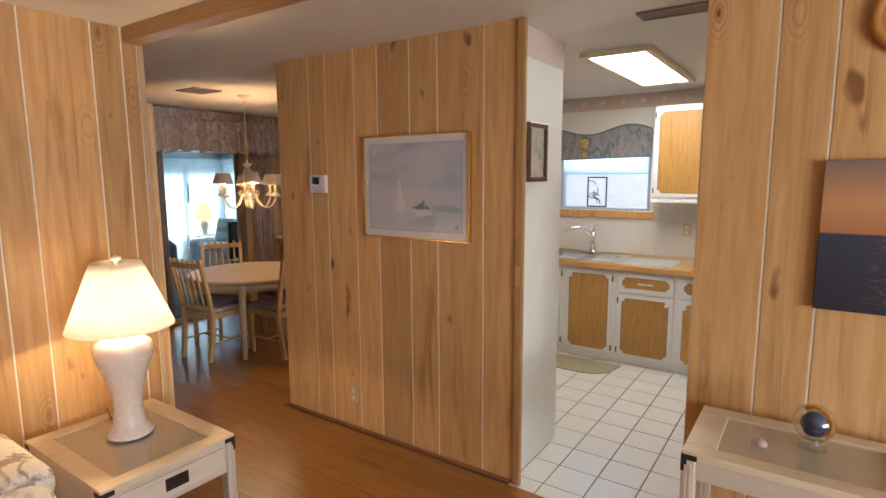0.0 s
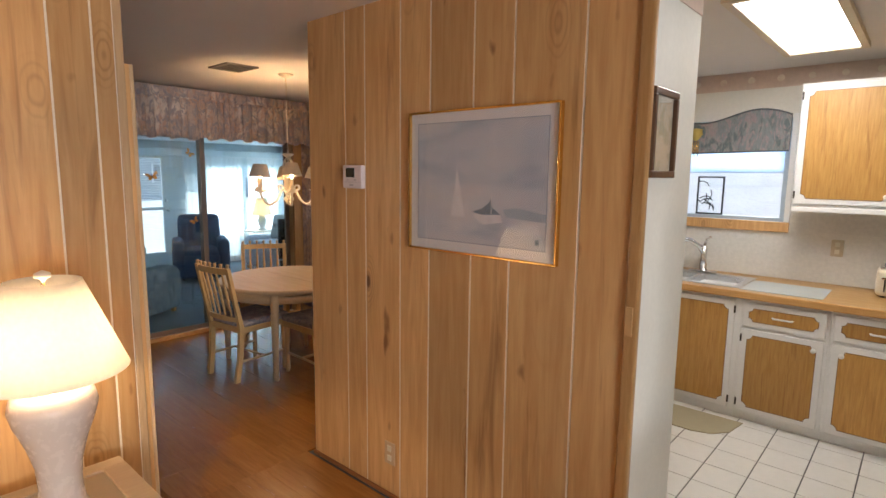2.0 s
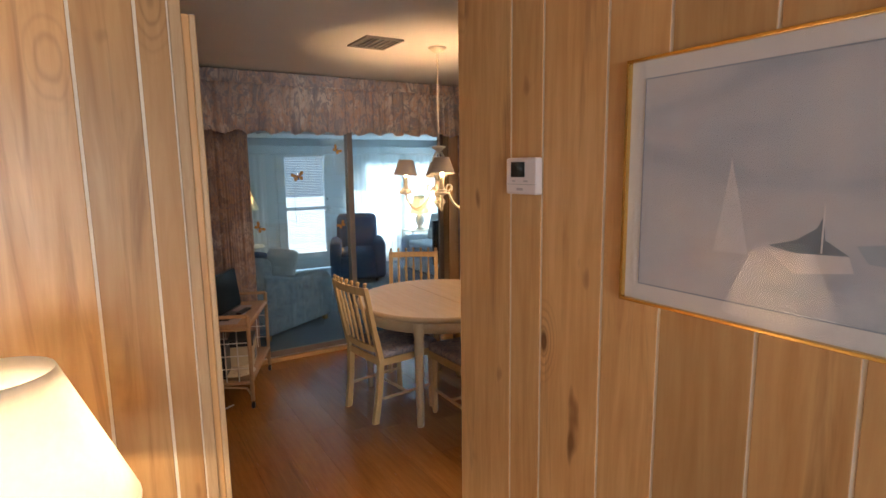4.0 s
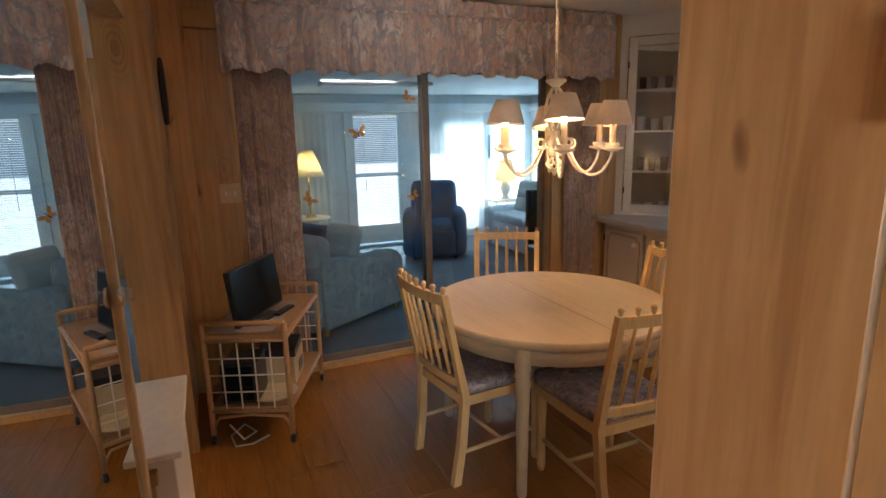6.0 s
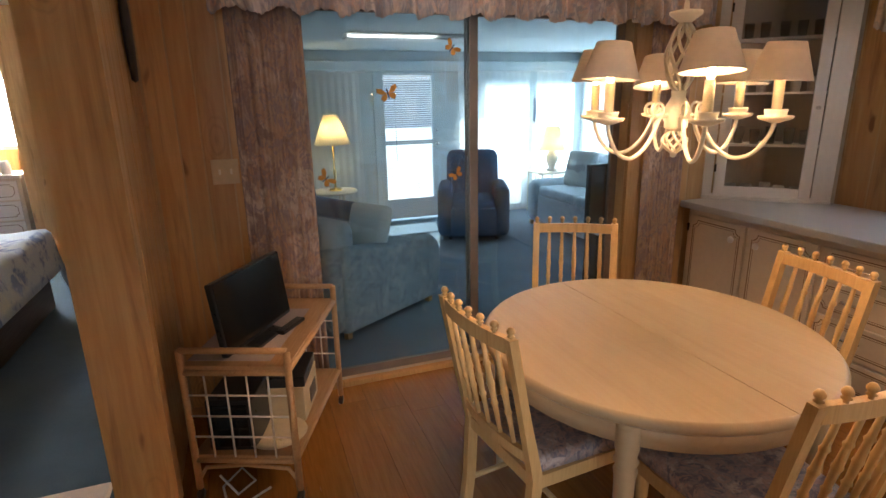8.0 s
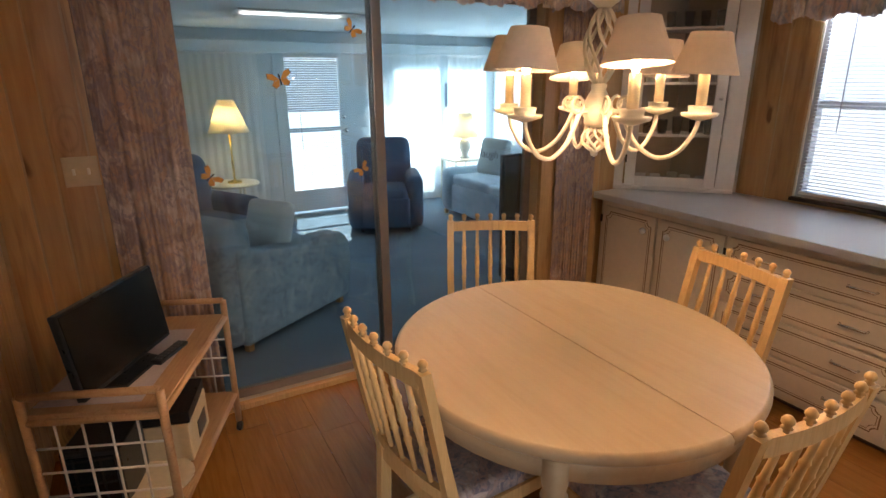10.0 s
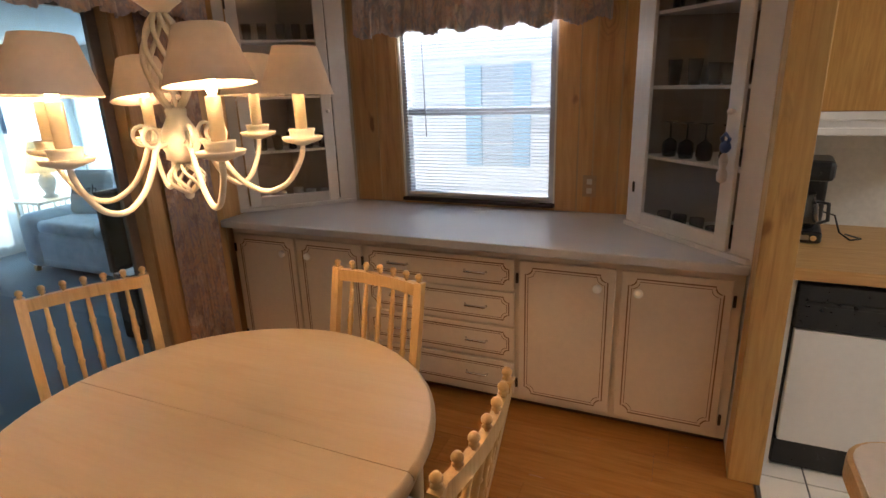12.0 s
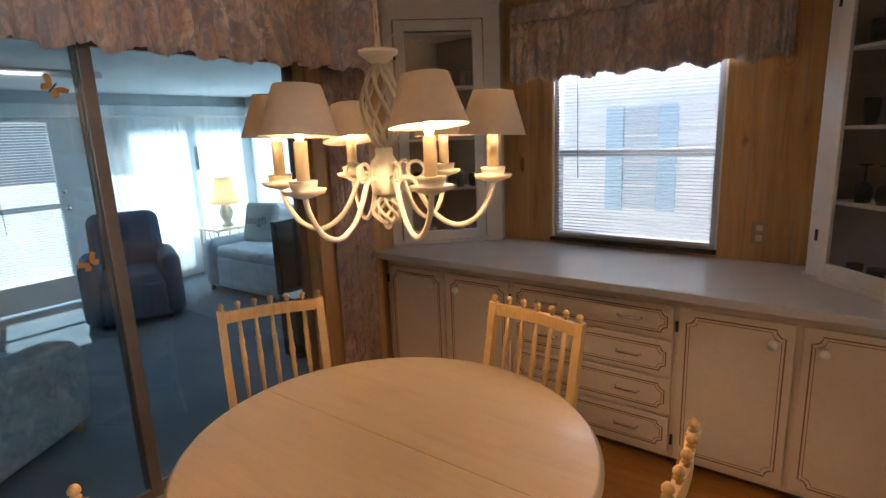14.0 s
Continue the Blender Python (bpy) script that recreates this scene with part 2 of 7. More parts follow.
IVORY = plain("ivory_metal", (0.76, 0.69, 0.56), 0.4, vary=0.04)
SHADE_D = thin_cloth("putty_lampshade", (0.66, 0.57, 0.49), 0.10)
SHADE_W = thin_cloth("white_lampshade", (0.94, 0.91, 0.87), 0.65)
SHADE_Y = thin_cloth("cream_lampshade", (0.92, 0.84, 0.66), 0.6)
BULB = glow("lit_bulb", (1.0, 0.72, 0.40), 16)
CANDLE = thin_cloth("candle_sleeve", (0.85, 0.76, 0.60), 0.25)
CERAMIC = plain("pinkish_ceramic", (0.80, 0.68, 0.60), 0.25, vary=0.0, relief=0.0, coat=0.3)
BLACK = plain("black_plastic", (0.012, 0.012, 0.013), 0.3, vary=0.2)
SCREEN = plain("dark_screen", (0.008, 0.009, 0.010), 0.12, relief=0)
CHROME = plain("chrome", (0.75, 0.75, 0.76), 0.12, 1.0, relief=0.02)
STEEL = plain("stainless_steel", (0.58, 0.58, 0.58), 0.3, 1.0)
ALUM = plain("brown_aluminium", (0.25, 0.20, 0.17), 0.4, 0.6)
GOLD = plain("polished_brass", (0.80, 0.52, 0.16), 0.18, 1.0, relief=0.02)
BRONZE = plain("dark_bronze", (0.06, 0.045, 0.035), 0.45, 0.7)
GLASS = pane_glass("clear_glass")
SLIDER_GLASS = pane_glass("sliding_door_glass", (0.80, 0.90, 0.95), 1.6)
MIRROR, _, _b = nodes_of("mirror_silver")
_b.inputs["Base Color"].default_value = (0.80, 0.84, 0.86, 1)
_b.inputs["Metallic"].default_value, _b.inputs["Roughness"].default_value = 1.0, 0.0
CARPET = plain("blue_grey_carpet", (0.13, 0.185, 0.235), 0.95, grain=260, vary=0.25, relief=0.8)
SUNWALL = plain("pale_sunroom_paint", (0.62, 0.70, 0.74), 0.7, vary=0.05)
BLIND_V = thin_cloth("vertical_blind_vinyl", (0.80, 0.84, 0.85), 0.55)
BLIND_H = thin_cloth("mini_blind_slat", (0.90, 0.93, 0.97), 0.7)
UPHOL = plain("navy_upholstery", (0.055, 0.11, 0.19), 0.9, grain=120, vary=0.2, relief=0.5)
SLIP = print_cloth("blue_slipcover", (0.60, 0.69, 0.77), [(0.70, 0.77, 0.82), (0.48, 0.58, 0.68)], 5)
SAGE = print_cloth("grey_green_brocade", (0.27, 0.33, 0.37), [(0.36, 0.40, 0.42), (0.19, 0.24, 0.29)], 9)
RATTAN = wood("rattan_cane", (0.46, 0.27, 0.13), (0.38, 0.20, 0.09), (0.22, 0.10, 0.04), "x", 3.0, 0.45, 0.0)


# ---- builders ----
def box(bm, x0, x1, y0, y1, z0, z1, bev=0.0, seg=2):
    r = bmesh.ops.create_cube(bm, size=1)
    vs = r["verts"]
    for v in vs:
        v.co = Vector((x0 + (v.co.x + 0.5) * (x1 - x0), y0 + (v.co.y + 0.5) * (y1 - y0), z0 + (v.co.z + 0.5) * (z1 - z0)))
    if bev:
        es = {e for v in vs for e in v.link_edges}
        bmesh.ops.bevel(bm, geom=list(es), offset=bev, segments=seg, affect="EDGES", profile=0.5)
    return bm


def bx(*a, bev=0.0, seg=2):
    return box(bmesh.new(), *a, bev=bev, seg=seg)


def lathe(profile, seg=24, bm=None, m=None):
    """A turned shape round z from (radius, height) pairs."""
    bm = bm or bmesh.new()
    rings = []
    for r, z in profile:
        ring = []
        for k in range(seg):
            a = 2 * math.pi * k / seg
            p = Vector((r * math.cos(a), r * math.sin(a), z))
            ring.append(bm.verts.new(m @ p if m else p))
        rings.append(ring)
    for a, b in zip(rings, rings[1:]):
        for k in range(seg):
            f = bm.faces.new((a[k], a[(k + 1) % seg], b[(k + 1) % seg], b[k]))
            f.smooth = True
    if profile[0] == profile[-1]:
        return bm
    if profile[0][0] > 1e-4:
        bm.faces.new(rings[0][::-1])
    if profile[-1][0] > 1e-4:
        bm.faces.new(rings[-1])
    return bm


def tube(points, r, seg=10, bm=None, taper=None):
    """A round bar along a line of points."""
    bm = bm or bmesh.new()
    pts = [Vector(p) for p in points]
    rings = []
    prev = None
    for i, p in enumerate(pts):
        d = (pts[min(i + 1, len(pts) - 1)] - pts[max(i - 1, 0)]).normalized()
        if prev is None:
            n = d.orthogonal().normalized()
        else:
            n = (prev - d * prev.dot(d)).normalized()
        prev = n
        b = d.cross(n)
        rr = r if taper is None else r * (1 + (taper - 1) * i / (len(pts) - 1))
        rings.append([bm.verts.new(p + rr * (math.cos(2 * math.pi * k / seg) * n + math.sin(2 * math.pi * k / seg) * b)) for k in range(seg)])
    for a, b in zip(rings, rings[1:]):
        for k in range(seg):
            bm.faces.new((a[k], a[(k + 1) % seg], b[(k + 1) % seg], b[k])).smooth = True
    bm.faces.new(rings[0][::-1])
    bm.faces.new(rings[-1])
    return bm


def prism(outline, z0, z1, bm=None, bev=0.0, m=None):
    """An outline in x and y raised from z0 to z1."""
    bm = bm or bmesh.new()
    lo = [bm.verts.new((x, y, z0)) for x, y in outline]
    hi = [bm.verts.new((x, y, z1)) for x, y in outline]
    n = len(outline)
    fs = [bm.faces.new(lo[::-1]), bm.faces.new(hi)]
    for k in range(n):
        fs.append(bm.faces.new((lo[k], lo[(k + 1) % n], hi[(k + 1) % n], hi[k])))
    if bev:
        bmesh.ops.bevel(bm, geom=list(fs[1].edges), offset=bev, segments=3, affect="EDGES", profile=0.5)
    if m:
        for v in lo + hi:
            v.co = m @ v.co
    return bm


def part(name, bm, material, parent=None, label="", smooth=False):
    me = bpy.data.meshes.new(name)
    bmesh.ops.recalc_face_normals(bm, faces=bm.faces)
    bm.to_mesh(me)
    bm.free()
    if smooth:
        for p in me.polygons:
            p.use_smooth = True
    me.materials.append(material)
    ob = new(name, me)
    if parent:
        ob.parent = parent
    if label:
        ob["label"] = label
    return ob


def thing(name, m, label, category, group="", kind=""):
    e = new(name)
    e.empty_display_size = 0.1
    e.matrix_world = m if isinstance(m, Matrix) else Matrix.Translation(m)
    return tagged(e, label, category, group, kind)


def structure(name, bm, material, label="", category=""):
    return tagged(part(name, bm, material), label, category, "", "structure")


CEIL_Z = 2.40
NY = 7.12          # inner face of the north outer wall
SX = -6.93         # the sliding door's wall
PW = 4.222         # face of the panelled wall


def wall_x(y0, y1, x0, x1, openings=(), z1=CEIL_Z):
    """A wall along x with openings (x0, x1, z0, z1)."""
    bm = bmesh.new()
    x = x0
    for a, b, c, d in sorted(openings):
        if a > x:
            box(bm, x, a, y0, y1, 0, z1)
        if c > 0.001:
            box(bm, a, b, y0, y1, 0, c)
        if d < z1:
            box(bm, a, b, y0, y1, d, z1)
        x = b
    if x1 > x:
        box(bm, x, x1, y0, y1, 0, z1)
    return bm


def wall_y(x0, x1, y0, y1, openings=(), z1=CEIL_Z):
    bm = wall_x(-x1, -x0, y0, y1, openings, z1)
    for v in bm.verts:
        v.co = Vector((-v.co.y, v.co.x, v.co.z))
    return bm


# ---- the large structure ----
structure("floor", bx(-7.0, 3.0, -1.5, 7.3, -0.12, -0.012), JOINT_AND_SHADE, "dark subfloor under orange laminate planks", "floor")
structure("floor_kitchen", bx(-4.12, 1.2, 4.2, 7.3, -0.011, -0.004), GROUT, "grey grout bed of the white tiled kitchen floor", "floor")
structure("floor_sunroom", bx(-11.2, -7.0, 3.4, 8.6, -0.12, 0.0), CARPET, "blue-grey cut pile carpet of the sunroom", "carpet")
structure("floor_bedroom", bx(-10.88, -4.1, -0.5, 3.27, -0.011, 0.012), CARPET, "blue-grey cut pile carpet of the bedroom", "carpet")
structure("floor_bedroom_base", bx(-11.5, -7.0, -0.6, 3.39, -0.12, -0.012), JOINT_AND_SHADE, "dark subfloor under the bedroom carpet", "floor")
structure("ceiling", bx(-7.06, 3.0, -1.5, 7.3, CEIL_Z, CEIL_Z + 0.1), CEIL, "flat warm white painted ceiling", "ceiling")
structure("ceiling_bedroom", bx(-11.5, -7.06, -0.6, 3.39, CEIL_Z, CEIL_Z + 0.1), CEIL, "flat white bedroom ceiling", "ceiling")
structure("ceiling_sunroom", bx(-11.1, -7.06, 3.39, 8.6, 2.10, 2.2), SUNWALL, "flat pale sunroom ceiling", "ceiling")

W_NORTH = structure("wall_north", wall_x(NY, NY + 0.12, -7.05, 1.2, [(-6.07, -5.15, 0.91, 2.02), (-3.24, -2.34, 1.30, 2.05)]), PAPER, "outer wall papered cream in the kitchen", "wall")
W_SLIDER = structure("wall_slider", wall_y(SX - 0.12, SX, 3.3, NY, [(4.0, 5.95, 0.0, 2.0)]), GROOVE_D, "wall round the glass sliding door", "wall")
W_CART = structure("wall_dining_south", wall_x(3.28, 3.362, -10.9, -6.3), GROOVE_D, "panelled wall beside the serving cart", "wall")
W_HALL = structure("wall_hall_header", wall_x(3.20, 3.30, -6.2, -4.065, [(-6.2, -4.065, 0.0, 2.05)]), PANEL, "wood header above the bedroom doorway", "wall")
W_JAMB = structure("wall_door_jamb", bx(-6.30, -6.2, 3.165, 3.376, 0, CEIL_Z), PANEL, "wood end of the wall at the bedroom doorway", "wall")
W_LEFT = structure("wall_living_west", bx(-4.09, -3.99, -1.5, 3.272, 0, CEIL_Z), GROOVE, "living room wall in grooved pecan panelling", "wall")
W_PANEL = structure("wall_panel", bx(-4.085, -2.308, PW + 0.008, 4.84, 0, CEIL_Z), GROOVE, "closet block clad in grooved pecan panelling", "wall")
structure("wall_kitchen_side", bx(-2.308, -2.30, PW + 0.011, 4.84, 0, CEIL_Z), PAPER, "cream papered end of the closet block", "wall")
W_RIGHT = structure("wall_living_north", bx(-1.445, 3.0, PW + 0.008, PW + 0.10, 0, CEIL_Z), GROOVE, "living room wall in grooved pecan panelling", "wall")
structure("wall_kitchen_east", bx(1.1, 1.2, PW + 0.1, NY, 0, CEIL_Z), PAPER, "cream papered kitchen end wall", "wall")
structure("wall_living_south", wall_x(-1.5, -1.4, -4.09, 3.0), PANEL, "panelled living room wall", "wall")
# The window opening here is added, out of view, for the side daylight.
structure("wall_living_east", wall_y(2.9, 3.0, -1.4, PW, [(0.2, 2.8, 0.6, 2.0)]), PANEL, "panelled living room end wall with an added wide window opening", "wall")
structure("wall_stub", bx(-4.222, -4.11, 6.40, NY, 0, CEIL_Z), WHITE, "white stub wall between hutch and kitchen", "wall")
structure("wall_bedroom_west", wall_y(-10.98, -10.88, -0.6, 3.28, [(1.10, 1.75, 1.12, 1.98)]), PANEL, "bedroom outer wall with a window", "wall")
structure("wall_bedroom_south", bx(-10.88, -4.1, -0.6, -0.5, 0, CEIL_Z), PANEL, "panelled bedroom wall", "wall")
structure("wall_closet", bx(-10.88, -10.35, 1.80, 3.28, 0, CEIL_Z), PANEL, "bedroom closet clad in wood panelling", "wall")
# Left solid behind the southern blind to block daylight and keep it dim.
structure("wall_sunroom_west", wall_y(-11.05, -10.92, 3.39, 8.6, [(5.33, 6.21, 0.0, 1.98), (6.45, 7.40, 0.2, 1.52), (7.55, 8.2, 0.2, 1.52)], 2.1), SUNWALL, "sunroom outer wall with a wide window and a door, closed behind one blind", "wall")
structure("wall_sunroom_north", wall_x(8.32, 8.45, -11.0, -7.05, [(-10.8, -7.4, 0.4, 1.52)], 2.1), SUNWALL, "sunroom wall with a row of windows", "wall")
structure("wall_sunroom_east", bx(-7.05, -6.95, NY, 8.4, 0, 2.1), SUNWALL, "short sunroom end wall", "wall")
structure("wall_sunroom_south", bx(-10.92, SX - 0.12, 3.30, 3.39, 0, 2.4), SUNWALL, "pale sunroom wall backing the bedroom", "wall")
structure("trim_cornice", bx(-10.92, -10.80, 3.39, 8.32, 1.86, 1.98, bev=0.01), SUNWALL, "pale boxed cornice above the blinds", "cornice")
structure("trim_cornice_north", bx(-10.80, -7.06, 8.20, 8.32, 1.86, 1.98, bev=0.01), SUNWALL, "pale boxed cornice above the blinds", "cornice")
structure("beam", bx(-3.98, 2.9, 3.20, 3.29, 2.325, 2.40, bev=0.004), TRIM_X, "low wooden ceiling beam across the living room", "beam")
structure("trim_panel_corner", bx(-2.283, -2.236, PW - 0.010, PW + 0.020, 0, CEIL_Z, bev=0.008), TRIM, "golden wood corner trim", "trim")
structure("baseboard", bx(-4.085, -2.283, PW - 0.012, PW + 0.004, 0, 0.022, bev=0.006), wood("red_brown_moulding", (0.30, 0.12, 0.04), (0.24, 0.09, 0.03), (0.16, 0.06, 0.02), "x", 2.0, 0.4, 0.0), "thin red-brown shoe moulding along the panelled wall", "baseboard")
structure("trim_post", bx(-4.224, -4.107, 6.255, 6.40, 0, CEIL_Z, bev=0.004), POST, "knotty pine post between dining area and kitchen", "post")
# Ground colour lightened as a reflector, bouncing sun onto the neighbouring house.
structure("ground", bx(-80, 60, -60, 80, -0.6, -0.5), plain("pale_bounce_ground", (0.58, 0.56, 0.52), 0.95, grain=30, vary=0.2), "ground outside, made pale to bounce sunlight", "ground")


def planks(owner, axis, at, a0, a1, z0, z1, facing, widths, mat, gap=0.008, depth=0.003):
    """Upright boards in front of a wall, each of its own width, with thin grooves between them."""
    a, k = a0, 0
    while a < a1 - 0.02:
        w = min(widths[k % len(widths)], a1 - a)
        g = bmesh.new()
        if axis == "x":
            y0, y1 = (at - depth, at) if facing < 0 else (at, at + depth)
            box(g, -w / 2 + gap / 2, w / 2 - gap / 2, y0 - at, y1 - at, z0, z1, bev=0.0015, seg=1)
            loc = (a + w / 2, at, 0)
        else:
            x0, x1 = (at - depth, at) if facing < 0 else (at, at + depth)
            box(g, x0 - at, x1 - at, -w / 2 + gap / 2, w / 2 - gap / 2, z0, z1, bev=0.0015, seg=1)
            loc = (at, a + w / 2, 0)
        p = part("plank", g, mat, owner)
        p.matrix_parent_inverse = owner.matrix_world.inverted()
        p.location = loc
        a += w
        k += 1


# ---- sliding door, windows and blinds ----
sd = thing("sliding_door", (SX - 0.05, 4.0, 0), "aluminium-framed glass sliding door between dining area and sunroom", "sliding door", kind="structure")
for nm, y0, y1, xo in (("fixed_panel", 0.0, 0.985, 0.0), ("sliding_panel", 0.93, 1.95, -0.035)):
    f = bmesh.new()
    box(f, xo - 0.015, xo + 0.015, y0, y0 + 0.05, 0.03, 2.0, bev=0.003)
    box(f, xo - 0.015, xo + 0.015, y1 - 0.05, y1, 0.03, 2.0, bev=0.003)
    box(f, xo - 0.014, xo + 0.014, y0 + 0.05, y1 - 0.05, 0.03, 0.075)
    box(f, xo - 0.014, xo + 0.014, y0 + 0.05, y1 - 0.05, 1.95, 2.0)
    fr = part(nm, f, ALUM, sd, "brown aluminium frame")
    g = part("pane", bx(xo - 0.003, xo + 0.003, y0 + 0.05, y1 - 0.05, 0.075, 1.95), SLIDER_GLASS, fr, "clear bluish glass")
    g.visible_shadow = False
part("track", bx(-0.05, 0.075, 0.0, 1.95, 0.0, 0.03, bev=0.004), plain("worn_aluminium", (0.50, 0.45, 0.40), 0.4, 0.7), sd, "worn aluminium floor track")
structure("trim_slider_sill", bx(SX, SX + 0.035, 3.32, 6.5, 0, 0.035, bev=0.006), TRIM, "golden wood sill along the sliding door", "trim")
structure("trim_slider_jamb", bx(SX, SX + 0.03, 5.95, 6.08, 0, 2.05, bev=0.005), TRIM, "golden wood jamb of the sliding door", "trim")
structure("trim_slider_jamb_south", bx(SX, SX + 0.03, 3.92, 4.0, 0.035, 2.05, bev=0.005), TRIM, "golden wood jamb of the sliding door", "trim")


def cloth_sheet(length, height, folds, deep, top_gather=0.0, scallop=0.0, rough_edge=0.0, seed=1, nx=160, nz=14, head=0.0):
    """A gathered hanging cloth along x, hanging down from z = 0, with uneven folds."""
    rnd = random.Random(seed)
    ph = [rnd.uniform(0, 6.28) for _ in range(4)]
    bm = bmesh.new()
    grid = []
    for i in range(nx + 1):
        u = i / nx
        col = []
        for j in range(nz + 1):
            v = j / nz
            wob = math.sin(folds * 2 * math.pi * u + ph[0] + 2.2 * math.sin(3.7 * u * 6.28 + ph[1]) + 1.3 * math.sin(11.3 * u * 6.28 + ph[3]))
            wob += 0.45 * math.sin(folds * 1.7 * 2 * math.pi * u + ph[2])
            amp = deep * (top_gather + (1 - top_gather) * v)
            if head and v < head:
                amp *= 0.5 + 0.7 * abs(math.sin(v / head * math.pi))
            z = -height * v
            if j == nz:
                z -= scallop * (0.5 + 0.5 * math.sin(folds * 1.1 * math.pi * u + ph[3])) + rough_edge * rnd.uniform(-1, 1)
            col.append(bm.verts.new((u * length, -amp * (1 + wob) * 0.7 - 0.002, z)))
        grid.append(col)
    for a, b in zip(grid, grid[1:]):
        for j in range(nz):
            bm.faces.new((a[j], b[j], b[j + 1], a[j + 1])).smooth = True
    return bm


def hung(name, bm, m, mat, label, category, thick=0.004):
    ob = part(name, bm, mat)
    s = ob.modifiers.new("thickness", "SOLIDIFY")
    s.thickness = thick
    ob.matrix_world = m
    return tagged(ob, label, category)




def valance(m, length, drop, folds, seed, label):
    T = thing("curtain_valance", m, label, "valance")
    for nm, dz, hgt, deep, sc, sd in (("heading", 0.0, 0.10, 0.016, 0.0, seed), ("skirt", -0.095, drop - 0.095, 0.030, 0.03, seed + 1)):
        g = cloth_sheet(length, hgt, folds, deep, 0.55, sc, 0.006 if sc else 0.003, sd, int(length * 130), 12)
        rn = random.Random(sd)
        for v in g.verts:
            q = Vector((v.co.x * 14, v.co.z * 3 + sd, 0))
            v.co.y -= 0.022 * (noise.noise(q) + 0.5 * noise.noise(q * 2.3))
            if not sc and v.co.z > -0.005:
                v.co.z += 0.012 * noise.noise(Vector((v.co.x * 30, sd, 0)))
        o = part(nm, g, VALANCE, T)
        o.location = (0, 0, dz)
        k = o.modifiers.new("thickness", "SOLIDIFY")
        k.thickness = 0.004
    part("rod_band", bx(0.01, length - 0.01, -0.012, 0.006, -0.105, -0.085, bev=0.006), VALANCE, T)


valance(pose(SX + 0.09, 3.68, 2.385, 0, 0, 90), 2.76, 0.45, 27, 3, "gathered valance in mauve and rust floral print")
def drape(m, width, folds, deep, seed):
    """A straight side curtain with a stitched hem."""
    T = thing("drape", m, "mauve printed curtain, coloured darker for shading, beside the sliding door", "curtain", "curtains of the sliding door")
    for nm, z, h in (("panel", 0.0, 1.86), ("hem", -1.858, 0.09)):
        o = part(nm, cloth_sheet(width, h, folds, deep, 0.95, 0, 0, seed, 60, 6), CURTAIN_SHADED, T)
        o.location = (0, 0 if nm == "panel" else -0.003, z)
        k = o.modifiers.new("thickness", "SOLIDIFY")
        k.thickness = 0.004


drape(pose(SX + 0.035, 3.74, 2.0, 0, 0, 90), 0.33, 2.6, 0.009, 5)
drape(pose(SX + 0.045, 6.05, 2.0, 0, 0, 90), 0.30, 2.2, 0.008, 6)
valance(pose(-6.33, NY - 0.05, 2.28), 1.46, 0.415, 13, 8, "gathered valance in mauve and cream floral print")

wd = thing("window_1", (-5.61, NY, 0.91), "double-hung dining window with white mini blind", "window", kind="structure")
f = bmesh.new()
for q in ((-0.46, -0.43, 0.01, 0.07, 0, 1.11), (0.43, 0.46, 0.01, 0.07, 0, 1.11), (-0.43, 0.43, 0.01, 0.07, 0, 0.03), (-0.43, 0.43, 0.01, 0.07, 1.08, 1.11), (-0.43, 0.43, 0.02, 0.07, 0.49, 0.53)):
    box(f, *q)
part("window_frame", f, plain("grey_sash", (0.45, 0.47, 0.52), 0.4), wd, "grey metal sash frame")
p = part("pane", bx(-0.43, 0.43, 0.045, 0.05, 0.03, 1.08), GLASS, wd)
p.visible_shadow = False
part("window_sill", bx(-0.47, 0.47, -0.035, 0.01, -0.02, 0.0, bev=0.003), BRONZE, wd, "dark sill edge")


def mini_blind(m, width, height, pitch, label, tilt=7, wide=0.56, name="mini_blind"):
    b = thing(name, m, label, "blind")
    s = bmesh.new()
    n = int(height / pitch)
    c, sn = math.cos(radians(tilt)), math.sin(radians(tilt))
    hw = pitch * wide
    for k in range(n):
        z = -0.03 - k * pitch
        vs = [s.verts.new(q) for q in ((0, -hw * c, z - hw * sn), (width, -hw * c, z - hw * sn), (width, 0, z + 0.0015), (0, 0, z + 0.0015), (width, hw * c, z + hw * sn), (0, hw * c, z + hw * sn))]
        s.faces.new((vs[0], vs[1], vs[2], vs[3]))
        s.faces.new((vs[3], vs[2], vs[4], vs[5]))
    sl = part("slat", s, BLIND_H, b, "thin white slats")
    tagged(sl, kind="stuff")
    part("head_rail", bx(0, width, -0.015, 0.015, -0.025, 0.0, bev=0.002), WHITE, b)
    part("bottom_rail", bx(0, width, -0.012, 0.012, -height - 0.012, -height + 0.004, bev=0.002), WHITE, b)
    part("wand", tube([(0.13, -0.025, -0.02), (0.14, -0.025, -height * 0.68)], 0.003, 6), plain("grey_wand", (0.25, 0.27, 0.3), 0.4), b)
    return b


mini_blind((-6.045, NY + 0.0, 2.0), 0.87, 1.06, 0.019, "white mini blind let down over the dining window", 10, 0.5)

# ---- the hutch along the dining wall ----
DX = [-6.87, -6.43, -5.995, -5.165, -4.71, -4.255]


